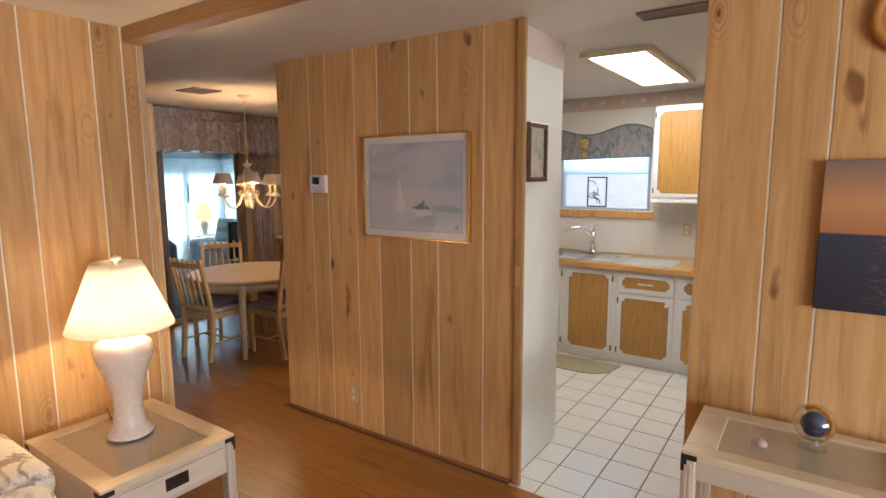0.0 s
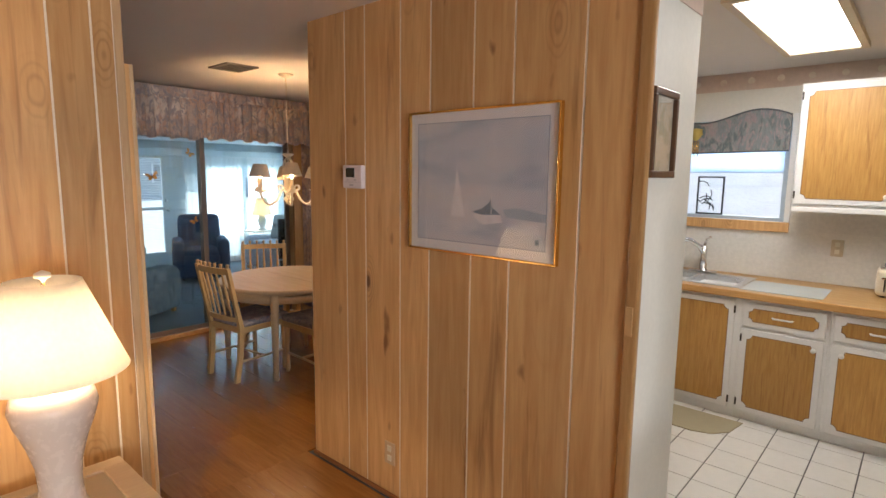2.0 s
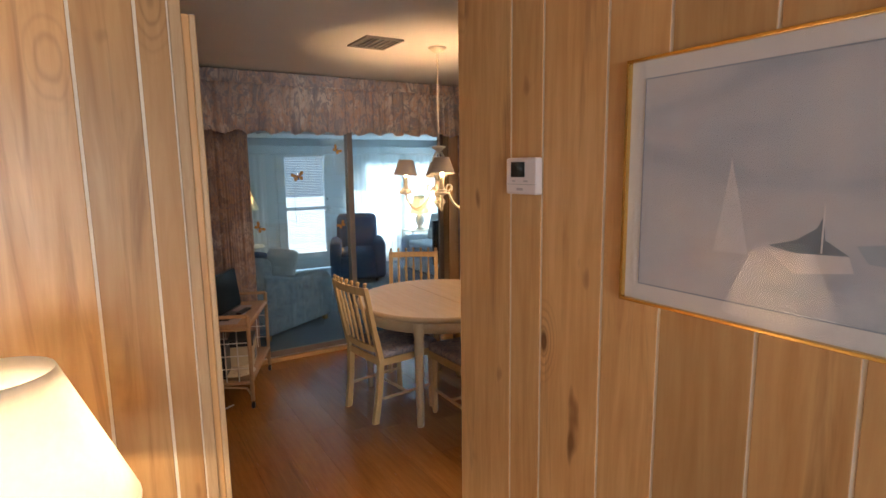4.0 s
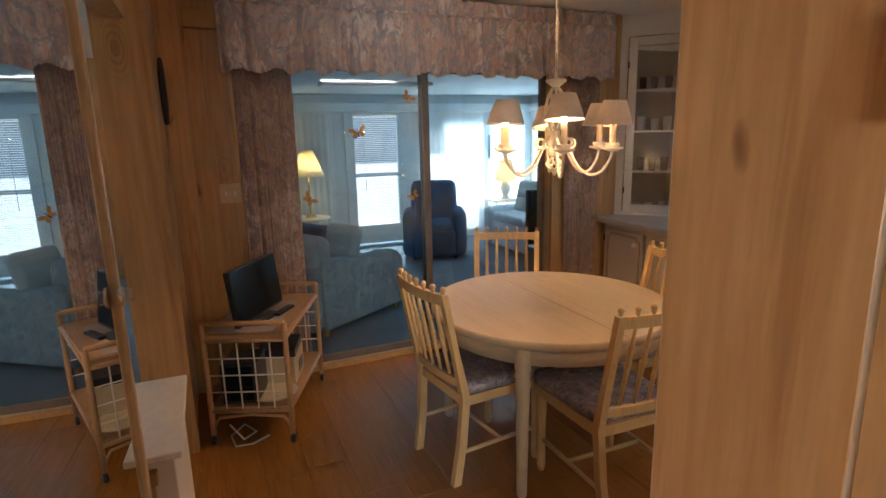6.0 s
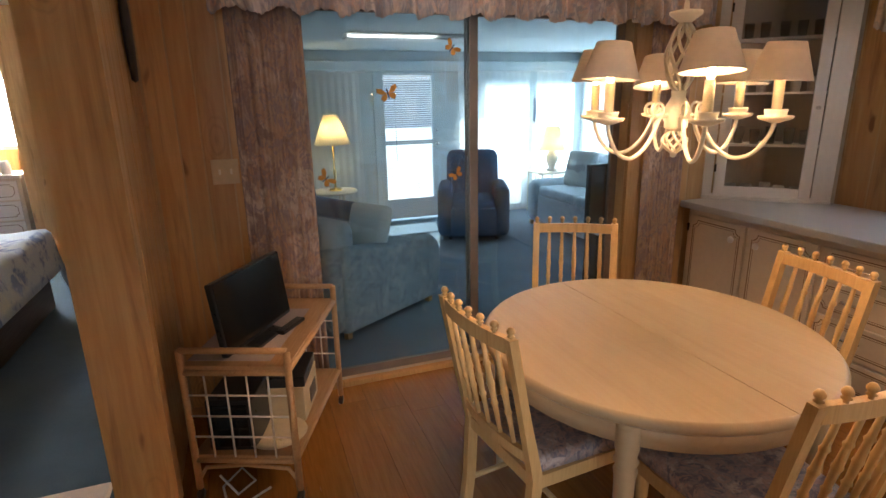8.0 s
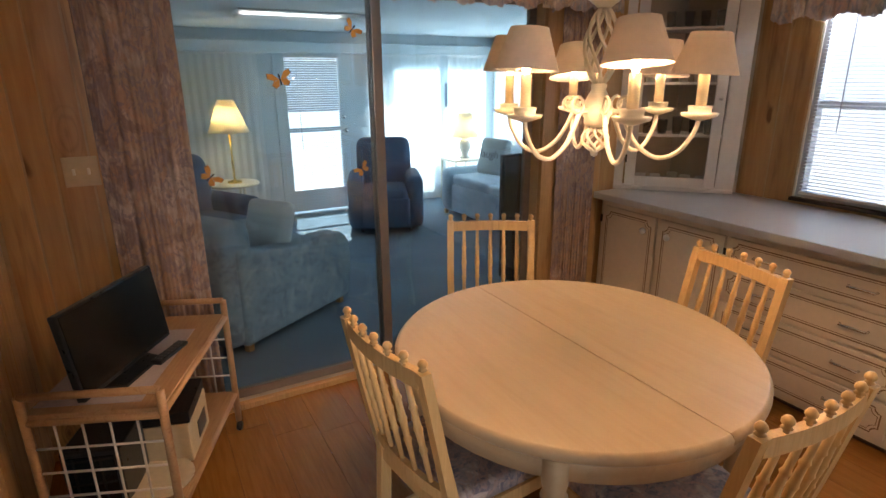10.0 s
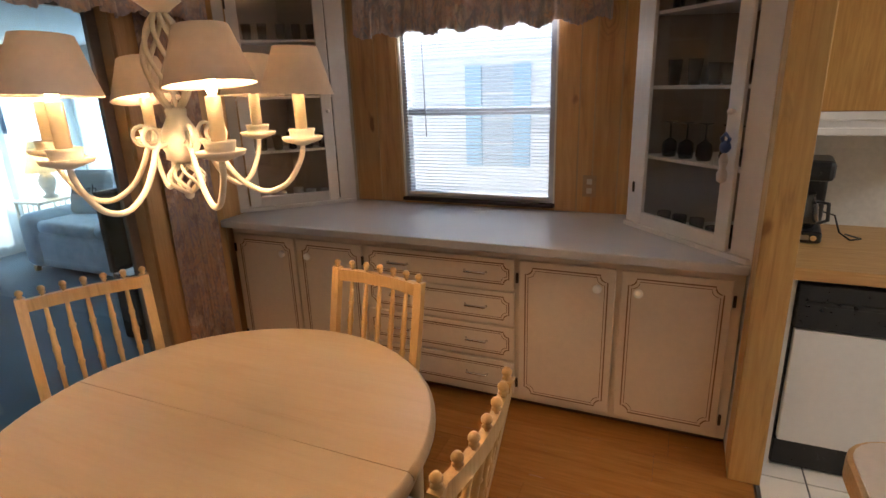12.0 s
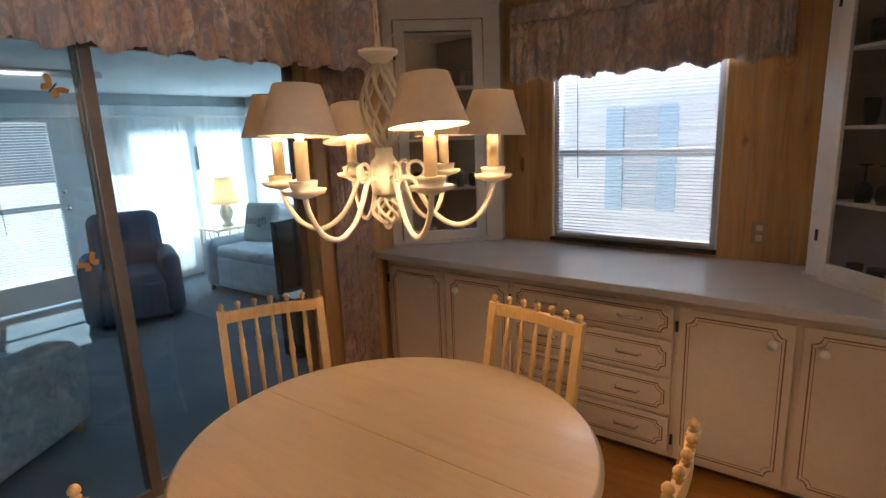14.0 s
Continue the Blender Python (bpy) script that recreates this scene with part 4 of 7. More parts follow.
KY = 6.415
UNITS = [(-3.46, -2.89, "doors"), (-2.89, -2.415, "door"), (-2.415, -1.923, "drawer"), (-1.923, -1.43, "drawer"), (-1.43, -0.935, "drawer"), (-0.935, 1.1, "plain")]
for x0, x1, kind in UNITS:
    w = x1 - x0
    T = thing("base_cabinet", (x0, KY, 0), "white kitchen base cabinet with honey wood panels", "cabinet", "kitchen base cabinets")
    part("body", bx(0.001, w - 0.001, 0.0, NY - KY - 0.004, 0.075, 0.845), WHITE, T)
    part("plinth", bx(0.001, w - 0.001, 0.03, NY - KY - 0.01, 0.002, 0.075), WHITE, T)
    if kind == "door":
        cab_front(T, "door", 0.02, w - 0.03, 0.075, 0.815, 0.0, "low", -1)
    elif kind == "doors":
        cab_front(T, "door", 0.02, w / 2 - 0.01, 0.075, 0.815, 0.0, "low", 1)
        cab_front(T, "door", w / 2 + 0.01, w - 0.02, 0.075, 0.815, 0.0, "low", -1)
    elif kind == "drawer":
        s = 1 if x0 < -2 else -1
        cab_front(T, "drawer", 0.02, w - 0.02, 0.655, 0.815, 0.0, "bar", 1, 0.024)
        cab_front(T, "door", 0.02, w - 0.02, 0.075, 0.635, 0.0, "low", s)
wt = thing("kitchen_worktop", (-4.12, 6.385, 0.845), "butcher-block laminate worktop with a wood edge", "worktop")
sx0, sx1, sy0, sy1 = 0.98, 1.66, 0.10, 0.56
g = bmesh.new()
L, Dp = 5.22, NY - 6.385 - 0.003
box(g, 0, sx0, 0, Dp, 0, 0.038, bev=0.0)
box(g, sx1, L, 0, Dp, 0, 0.038)
box(g, sx0, sx1, 0, sy0, 0, 0.038)
box(g, sx0, sx1, sy1, Dp, 0, 0.038)
part("top", g, BUTCHER, wt)
part("front_edge", bx(0, L, -0.014, 0.0, -0.008, 0.039, bev=0.006), wood("edge_wood", (0.58, 0.33, 0.12), (0.50, 0.26, 0.08), (0.34, 0.16, 0.05), "x", 2.0, 0.4, 0), wt)
sk = thing("kitchen_sink", (-4.12 + sx0, 6.385 + sy0, 0.884), "double-bowl stainless steel sink set in the worktop", "sink")
w, d = sx1 - sx0, sy1 - sy0
g = bmesh.new()
for a, b, c, e in ((-0.015, w + 0.015, -0.015, 0.03), (-0.015, w + 0.015, d - 0.07, d + 0.015), (-0.015, 0.03, 0.03, d - 0.07), (w - 0.03, w + 0.015, 0.03, d - 0.07), (w / 2 - 0.015, w / 2 + 0.015, 0.03, d - 0.07)):
    box(g, a, b, c, e, 0, 0.005, bev=0.0015)
part("rim", g, STEEL, sk)
for a, b in ((0.03, w / 2 - 0.015), (w / 2 + 0.015, w - 0.03)):
    g = bmesh.new()
    for q in ((a, b, 0.03, 0.034, -0.16, 0), (a, b, d - 0.074, d - 0.07, -0.16, 0), (a, a + 0.004, 0.034, d - 0.074, -0.16, 0), (b - 0.004, b, 0.034, d - 0.074, -0.16, 0), (a, b, 0.03, d - 0.07, -0.165, -0.16)):
        box(g, *q)
    part("bowl", g, STEEL, sk)
fc = thing("faucet", (-2.82, 6.95, 0.89), "chrome single-lever kitchen faucet behind the sink", "faucet")
part("base", bx(-0.10, 0.10, -0.025, 0.025, 0, 0.012, bev=0.005), CHROME, fc)
part("body", lathe([(0.028, 0.012), (0.024, 0.10), (0.021, 0.20), (0.0, 0.21)], 16), CHROME, fc)
part("spout", tube([(0, 0, 0.13), (-0.03, -0.02, 0.20), (-0.09, -0.06, 0.245), (-0.15, -0.10, 0.25), (-0.20, -0.13, 0.235), (-0.225, -0.15, 0.20)], 0.017, 10), CHROME, fc)
part("lever", tube([(0, 0, 0.20), (0.015, 0.0, 0.255), (0.045, -0.01, 0.275)], 0.010, 8, taper=0.7), CHROME, fc)
mt = part("counter_mat", bx(-2.44, -1.98, 6.45, 6.86, 0.8835, 0.888, bev=0.002), plain("frosted_mat", (0.42, 0.45, 0.44), 0.35), None)
tagged(mt, "grey-green glass cutting mat on the worktop", "mat")

W_TILES = structure("trim_backsplash", bx(-4.12, 1.1, NY - 0.006, NY - 0.0005, 0.884, 1.24), GROUT_W, "tiled backsplash bed", "backsplash")
structure("trim_backsplash_side", bx(-2.31, 1.1, NY - 0.006, NY - 0.0005, 1.24, 1.50), GROUT_W, "tiled backsplash bed", "backsplash")
structure("trim_backsplash_west", bx(-4.12, -3.27, NY - 0.006, NY - 0.0005, 1.24, 1.50), GROUT_W, "tiled backsplash bed", "backsplash")

for x0, x1 in ((-4.10, -3.34), (-2.25, -1.685), (-1.685, -1.12), (-1.12, -0.43)):
    w = x1 - x0
    lo = 1.355 if x0 < -4 else 1.43
    T = thing("wall_cabinet", (x0, 6.80, lo), "white kitchen wall cabinet with honey wood door panel", "cabinet", "kitchen wall cabinets")
    part("body", bx(0.001, w - 0.001, 0.0, NY - 6.80 - 0.004, 0, 2.235 - lo), WHITE, T)
    if x0 < -4:
        cab_front(T, "door", 0.01, w / 2 - 0.01, 0.03, 2.215 - lo, 0.0, "high", 1)
        cab_front(T, "door", w / 2 + 0.01, w - 0.01, 0.03, 2.215 - lo, 0.0, "high", -1)
    else:
        cab_front(T, "door", 0.012, w - 0.02, 0.02, 2.215 - lo, 0.0, "high", 1 if x0 < -2 else -1)
    part("light_rail", bx(0.001, w - 0.001, -0.012, 0.01, -0.03, 0.0, bev=0.003), WHITE, T)

# papered border with rosettes under the ceiling
BORDER = plain("pink_border_paper", (0.70, 0.55, 0.46), 0.7, vary=0.1)
bd = structure("trim_border_north", bx(-4.12, 1.1, NY - 0.004, NY - 0.0005, 2.27, CEIL_Z), BORDER, "pink papered border with cream rosettes", "wallpaper border")
structure("trim_border_side", bx(-2.2998, -2.296, PW + 0.021, 4.84, 2.25, CEIL_Z), BORDER, "pink papered border", "wallpaper border")
ROS = plain("cream_rosette", (0.78, 0.68, 0.56), 0.7)
for k in range(22):
    m = Matrix.Translation((-3.2 + 0.19 * k, NY - 0.004, 2.335)) @ Matrix.Rotation(radians(90), 4, "X")
    o = lathe([(0.0, 0.002), (0.012, 0.002), (0.014, 0.001), (0.02, 0.0018), (0.024, 0.0)], 10, m=m)
    part("rosette", o, ROS, bd)

kw = thing("window_2", (-2.79, NY, 1.30), "kitchen window over the sink with a blue shade", "window", kind="structure")
f = bmesh.new()
for q in ((-0.45, -0.42, 0.01, 0.08, 0, 0.75), (0.42, 0.45, 0.01, 0.08, 0, 0.75), (-0.42, 0.42, 0.01, 0.08, 0, 0.025), (-0.42, 0.42, 0.01, 0.08, 0.72, 0.75), (-0.42, 0.42, 0.03, 0.08, 0.355, 0.375)):
    box(f, *q)
part("window_frame", f, plain("bluish_sash", (0.42, 0.50, 0.58), 0.4), kw, "bluish metal sash")
p = part("pane", bx(-0.42, 0.42, 0.05, 0.055, 0.025, 0.72), GLASS, kw)
p.visible_shadow = False
part("window_sill", bx(-0.47, 0.49, -0.03, 0.01, -0.075, -0.002, bev=0.004), PANEL, kw, "wood sill board")
part("casing", bx(0.455, 0.49, -0.02, -0.0005, 0.0, 0.78, bev=0.003), WHITE, kw)
sh = part("pull_down_shade", bx(-3.20, -2.37, NY + 0.012, NY + 0.016, 1.66, 2.04), thin_cloth("pale_blue_shade", (0.62, 0.76, 0.92), 0.5), None)
tagged(sh, "pale blue shade half drawn over the kitchen window", "blind")
# wavy padded valance
o = []
n = 40
for k in range(n + 1):
    u = k / n
    o.append((-3.24 + 0.90 * u, 2.06 + 0.045 * math.sin(u * math.pi * 2.2 + 2.3) + 0.02 * math.sin(u * math.pi)))
o += [(-2.34, 1.815), (-3.24, 1.80)]
g = prism(o, 0, 0.02)
for v in g.verts:
    v.co = Vector((v.co.x, NY - 0.03 - v.co.z, v.co.y))
VAL2 = print_cloth("grey_print_cloth", (0.22, 0.24, 0.25), [(0.33, 0.30, 0.29), (0.12, 0.15, 0.16), (0.34, 0.26, 0.27)], 10, (1, 1, 0.4))
kv = thing("window_valance", (0, 0, 0), "flat padded valance with wavy top, grey floral print", "valance")
part("cloth", g, VAL2, kv)
part("piping", tube([(x, NY - 0.052, z) for x, z in o[:41]], 0.006, 6), plain("dark_piping", (0.13, 0.14, 0.15), 0.8), kv)
part("lower_edge", tube([(-3.24, NY - 0.051, 1.80), (-2.34, NY - 0.051, 1.815)], 0.006, 6), bpy.data.materials["dark_piping"], kv)
hg = thing("wind_chime", (-2.98, NY - 0.05, 2.0), "small yellow and brass wind chime hanging at the window", "wind chime")
part("top", lathe([(0.0, 0.0), (0.045, -0.01), (0.05, -0.05), (0.02, -0.09), (0, -0.1)], 10), plain("yellow_resin", (0.5, 0.38, 0.10), 0.5), hg)
for k in range(4):
    part("tube", tube([(-0.02 + 0.014 * k, 0, -0.1), (-0.02 + 0.014 * k, 0, -0.2 - 0.02 * (k % 2))], 0.004, 6), GOLD, hg)
# framed glass ornament standing in the window
pf = thing("window_ornament", (-2.965, NY + 0.03, 1.326), "leaded glass panel with dark hummingbird tracery", "ornament")
f = bmesh.new()
for q in ((0, 0.012, 0, 0.01, 0, 0.30), (0.188, 0.2, 0, 0.01, 0, 0.30), (0.012, 0.188, 0, 0.01, 0, 0.012), (0.012, 0.188, 0, 0.01, 0.288, 0.30)):
    box(f, *q)
part("frame", f, BLACK, pf)
rnd = random.Random(9)
tr = bmesh.new()
for k in range(9):
    x, z = rnd.uniform(0.02, 0.15), rnd.uniform(0.03, 0.24)
    a = rnd.uniform(0, 3.1)
    pts = [(min(0.19, max(0.01, x + 0.03 * t * math.cos(a + 0.3 * t))), 0.005, min(0.29, max(0.01, z + 0.03 * t * math.sin(a + 0.3 * t)))) for t in range(4)]
    tube(pts, 0.004, 5, tr)
part("tracery", tr, BLACK, pf)

kl = thing("ceiling_light", (-2.11, 5.85, CEIL_Z), "lit fluorescent ceiling panel in a pale wood frame", "ceiling light")
f = bmesh.new()
for q in ((-0.215, -0.175, -0.70, 0.70, -0.03, 0), (0.175, 0.215, -0.70, 0.70, -0.03, 0), (-0.175, 0.175, -0.70, -0.66, -0.03, 0), (-0.175, 0.175, 0.66, 0.70, -0.03, 0)):
    box(f, *q, bev=0.003)
part("frame", f, plain("pale_frame", (0.70, 0.62, 0.45), 0.5), kl)
part("diffuser", bx(-0.175, 0.175, -0.66, 0.66, -0.02, -0.012), glow("lit_diffuser", (1.0, 0.98, 0.94), 3.2), kl, "glowing white diffuser")


def vent(m, w, d, label):
    T = thing("ceiling_vent", m, label, "vent", "ceiling vents")
    f = bmesh.new()
    for q in ((-w / 2, w / 2, -d / 2, -d / 2 + 0.02), (-w / 2, w / 2, d / 2 - 0.02, d / 2), (-w / 2, -w / 2 + 0.02, -d / 2 + 0.02, d / 2 - 0.02), (w / 2 - 0.02, w / 2, -d / 2 + 0.02, d / 2 - 0.02)):
        box(f, *q, -0.012, 0.0, bev=0.002)
    part("frame", f, VENT, T)
    part("backing", bx(-w / 2 + 0.02, w / 2 - 0.02, -d / 2 + 0.02, d / 2 - 0.02, -0.003, -0.001), BLACK, T)
    n = 6
    for k in range(n):
        y = -d / 2 + 0.03 + (d - 0.06) * k / (n - 1)
        part("slat", bx(-w / 2 + 0.02, w / 2 - 0.02, y - 0.006, y + 0.006, -0.009, -0.005), VENT, T)


VENT = plain("brown_vent", (0.22, 0.19, 0.17), 0.5)
vent((-5.57, 4.59, CEIL_Z), 0.30, 0.25, "brown slatted ceiling vent above the dining area")
vent((-1.63, 4.53, CEIL_Z), 0.33, 0.14, "brown slatted ceiling vent in the kitchen")

tp = thing("toaster", pose(-1.60, 6.92, 0.884, 0, 0, 2), "cream four-slot toaster with chrome top", "toaster")
part("body", bx(-0.16, 0.16, -0.13, 0.13, 0.01, 0.175, bev=0.028, seg=3), plain("cream_enamel", (0.72, 0.66, 0.52), 0.3), tp, smooth=True)
part("top", bx(-0.145, 0.145, -0.11, 0.11, 0.173, 0.196, bev=0.012), CHROME, tp, "chrome top")
for k in range(4):
    x = -0.11 + 0.073 * k
    part("slot", bx(x - 0.016, x + 0.016, -0.09, 0.09, 0.192, 0.1985), BLACK, tp)
for x in (-0.115, 0.115):
    part("lever", bx(x - 0.02, x + 0.02, -0.146, -0.13, 0.12, 0.135, bev=0.003), CHROME, tp)
    part("slide", bx(x - 0.004, x + 0.004, -0.134, -0.1295, 0.04, 0.12), BLACK, tp)
for x in (-0.05, 0.05):
    knob(tp, x, -0.13, 0.045, CHROME, 0.016)
part("badge", bx(-0.03, 0.03, -0.134, -0.1295, 0.10, 0.115, bev=0.001), STEEL, tp)
for x, y in ((-0.12, -0.09), (0.12, -0.09), (-0.12, 0.09), (0.12, 0.09)):
    part("foot", lathe([(0.012, 0), (0.012, 0.012)], 8, m=Matrix.Translation((x, y, 0))), BLACK, tp)


def outlet(x, z, label, m=None, color=None):
    T = thing("wall_outlet", m or (x, NY - 0.008, z), label, "outlet")
    part("plate", bx(-0.036, 0.036, -0.006, 0.0, -0.058, 0.058, bev=0.002), color or plain("beige_plate", (0.55, 0.46, 0.32), 0.4), T)
    for dz in (-0.025, 0.025):
        part("socket", bx(-0.014, 0.014, -0.0085, -0.005, dz - 0.015, dz + 0.015, bev=0.003), plain("ivory_socket", (0.72, 0.66, 0.52), 0.4), T)


outlet(-2.0, 1.14, "beige electric outlet on the kitchen tiles")
outlet(-3.62, 1.14, "beige electric outlet on the kitchen tiles")
outlet(0, 0, "wood-toned electric outlet low on the panelled wall", (-3.44, PW, 0.235), plain("tan_plate", (0.58, 0.42, 0.26), 0.5))
outlet(0, 0, "tan electric outlet beside the dining window", (-4.95, NY - 0.009, 1.02), plain("tan_plate_dark", (0.45, 0.30, 0.16), 0.5))
sw = thing("light_switch", pose(SX + 0.009, 3.67, 1.225, 0, 0, 90), "cream light switch plate on wood panelling", "light switch")
part("plate", bx(-0.06, 0.06, -0.006, 0, -0.058, 0.058, bev=0.002), plain("cream_plate", (0.60, 0.46, 0.28), 0.45), sw)
for x in (-0.025, 0.025):
    part("toggle", bx(x - 0.005, x + 0.005, -0.016, -0.005, -0.012, 0.012, bev=0.002), IVORY, sw)

cm = thing("coffee_maker", pose(-4.01, 6.86, 0.884, 0, 0, -8), "black drip coffee maker with glass carafe", "coffee maker")
part("base", bx(-0.085, 0.085, -0.12, 0.11, 0, 0.05, bev=0.012), BLACK, cm)
part("tower", bx(-0.085, 0.085, 0.03, 0.11, 0.05, 0.27, bev=0.012), BLACK, cm)
part("head", bx(-0.09, 0.095, -0.12, 0.11, 0.26, 0.345, bev=0.02), BLACK, cm)
part("carafe", lathe([(0.05, 0), (0.068, 0.03), (0.062, 0.09), (0.045, 0.13), (0.047, 0.145)], 20, m=Matrix.Translation((0.0, -0.045, 0.055))), pane_glass("carafe_glass", (0.55, 0.5, 0.45), 2.0), cm, "smoky glass carafe")
part("carafe_handle", tube([(0.05, -0.07, 0.17), (0.09, -0.10, 0.17), (0.095, -0.10, 0.10), (0.06, -0.08, 0.08)], 0.008, 8), BLACK, cm)
part("badge", bx(-0.04, 0.04, -0.122, -0.119, 0.015, 0.035), STEEL, cm)
part("power_button", lathe([(0.012, 0.0), (0.012, 0.004)], 12, m=Matrix.Translation((0.055, -0.12, 0.025)) @ Matrix.Rotation(radians(90), 4, "X")), CHROME, cm)
part("power_cord", tube([(0.08, 0.08, 0.10), (0.13, 0.06, 0.09), (0.15, 0.0, 0.03), (0.19, -0.02, 0.006), (0.23, 0.02, 0.006), (0.18, 0.08, 0.006)], 0.004, 6), BLACK, cm)

dw = thing("dishwasher", (-4.06, 6.42, 0), "white built-in dishwasher with black control panel", "dishwasher")
part("side_filler", bx(-0.055, -0.002, 0.0, 0.04, 0.0, 0.845), WHITE, dw)
part("cavity", bx(0.0, 0.59, 0.02, 0.6, 0.01, 0.83), BLACK, dw)
part("door", bx(0.012, 0.578, -0.018, 0.02, 0.135, 0.63, bev=0.004), WHITE, dw, "white door panel")
part("control_panel", bx(0.005, 0.585, -0.022, 0.02, 0.635, 0.815, bev=0.006), BLACK, dw, "black control panel")
part("handle_recess", bx(0.03, 0.56, -0.034, -0.02, 0.735, 0.755, bev=0.006), BLACK, dw)
part("toe_panel", bx(0.005, 0.585, 0.0, 0.02, 0.01, 0.13, bev=0.003), BLACK, dw)

rug = part("kitchen_mat", prism([(-3.35 + 0.0, 6.02), (-2.55, 6.02), (-2.44, 6.06), (-2.36, 6.16), (-2.33, 6.36), (-3.35, 6.36)], 0.003, 0.010, bev=0.003), plain("beige_mat", (0.36, 0.31, 0.20), 0.95, grain=200, vary=0.15, relief=0.5))
tagged(rug, "beige rounded kitchen mat before the sink", "mat")

pn = thing("kitchen_peninsula", (-4.14, 4.91, 0), "kitchen counter end with rounded wood-edged pale top", "counter")
part("body", bx(0.06, 0.75, 0.0, 0.25, 0, 0.85), WHITE, pn)
rc = [(-0.04 + 0.09 - 0.09 * math.cos(radians(a)), 0.27 + 0.09 * math.sin(radians(a))) for a in range(0, 91, 15)]
part("top", prism([(-0.04, 0.0)] + rc + [(0.8, 0.36), (0.8, 0.0)], 0.85, 0.893, bev=0.004), wood("counter_edge_wood", (0.64, 0.42, 0.22), (0.55, 0.33, 0.15), (0.4, 0.2, 0.08), "x", 2, 0.4, 0), pn)
rc2 = [(-0.03 + 0.08 - 0.08 * math.cos(radians(a)), 0.27 + 0.08 * math.sin(radians(a))) for a in range(0, 91, 15)]
part("surface", prism([(-0.03, 0.0)] + rc2 + [(0.8, 0.35), (0.8, 0.0)], 0.893, 0.896), plain("pale_pink_laminate", (0.66, 0.58, 0.50), 0.4), pn)

# ---- hall: mirrored door, low cabinet ----
md = thing("door_1", pose(-3.995, 3.322, 0.01, 0, 0, 178.0), "mirror-faced door standing ajar with a clear glass knob", "door", kind="structure")
part("leaf", bx(0, 0.70, 0.0, 0.03, 0, 2.03, bev=0.003), PANEL, md)
f = bmesh.new()
for q in ((0, 0.022, 0, 2.03), (0.678, 0.70, 0, 2.03), (0.022, 0.678, 0, 0.022), (0.022, 0.678, 2.008, 2.03)):
    box(f, q[0], q[1], -0.016, 0.0, q[2], q[3], bev=0.004)
part("mirror_frame", f, wood("pale_moulding", (0.62, 0.45, 0.27), (0.54, 0.37, 0.2), (0.4, 0.25, 0.12), "z", 2, 0.4, 0), md, "pale wood moulding")
part("mirror", bx(0.022, 0.678, -0.006, -0.0005, 0.022, 2.008), MIRROR, md, "silvered mirror")
kb = lathe([(0.008, 0), (0.008, 0.010), (0.014, 0.014), (0.016, 0.022), (0.012, 0.030), (0.0, 0.032)], 12, m=Matrix.Translation((0.675, -0.012, 1.225)) @ Matrix.Rotation(radians(90), 4, "X"))
part("glass_knob", kb, pane_glass("knob_glass", (0.9, 0.92, 0.92), 3.0), md, "clear glass knob")
part("knob_rose", lathe([(0.022, 0), (0.02, 0.006), (0.0, 0.007)], 14, m=Matrix.Translation((0.675, -0.016, 1.225)) @ Matrix.Rotation(radians(90), 4, "X")), CHROME, md)
structure("trim_hall_casing", bx(-4.06, -3.985, 3.273, 3.303, 0, CEIL_Z, bev=0.004), wood("pale_casing", (0.60, 0.42, 0.24), (0.52, 0.34, 0.18), (0.38, 0.22, 0.1), "z", 2, 0.4, 0.1), "pale wood casing at the end of the living room wall", "trim")
wc = thing("low_cabinet", (-5.31, 2.90, 0), "low white-topped cabinet with a wood front by the bedroom doorway", "cabinet")
part("body", bx(0.01, 0.46, 0.0, 0.50, 0.012, 0.765, bev=0.004), plain("off_white_laminate", (0.70, 0.63, 0.56), 0.45), wc)
part("top", bx(0.0, 0.495, -0.02, 0.522, 0.765, 0.785, bev=0.004), plain("off_white_top", (0.72, 0.65, 0.58), 0.4), wc)
part("front", bx(0.46, 0.478, 0.02, 0.45, 0.03, 0.70, bev=0.004), TRIM, wc, "golden wood front")
part("front_rail", bx(0.46, 0.49, 0.0, 0.46, 0.70, 0.735, bev=0.004), TRIM, wc)

dc = part("wall_ornament", lathe([(0.0, -0.17), (0.03, -0.16), (0.042, -0.05), (0.042, 0.10), (0.03, 0.165), (0.0, 0.175)], 16), plain("dark_carving", (0.035, 0.025, 0.02), 0.45, vary=0.4, relief=0.4))
dc.matrix_world = Matrix.Translation((-6.70, 3.387, 1.79)) @ Matrix.Diagonal((1, 0.4, 1, 1))
tagged(dc, "long dark carved wooden ornament hung on panelling", "ornament")
db = thing("door_chime", pose(SX + 0.008, 3.595, 2.2, 0, 0, 90), "tan wall-mounted door chime box on panelling", "door chime")
part("case", bx(-0.085, 0.085, -0.05, 0.0, -0.05, 0.05, bev=0.006), plain("tan_box", (0.50, 0.30, 0.11), 0.5), db)

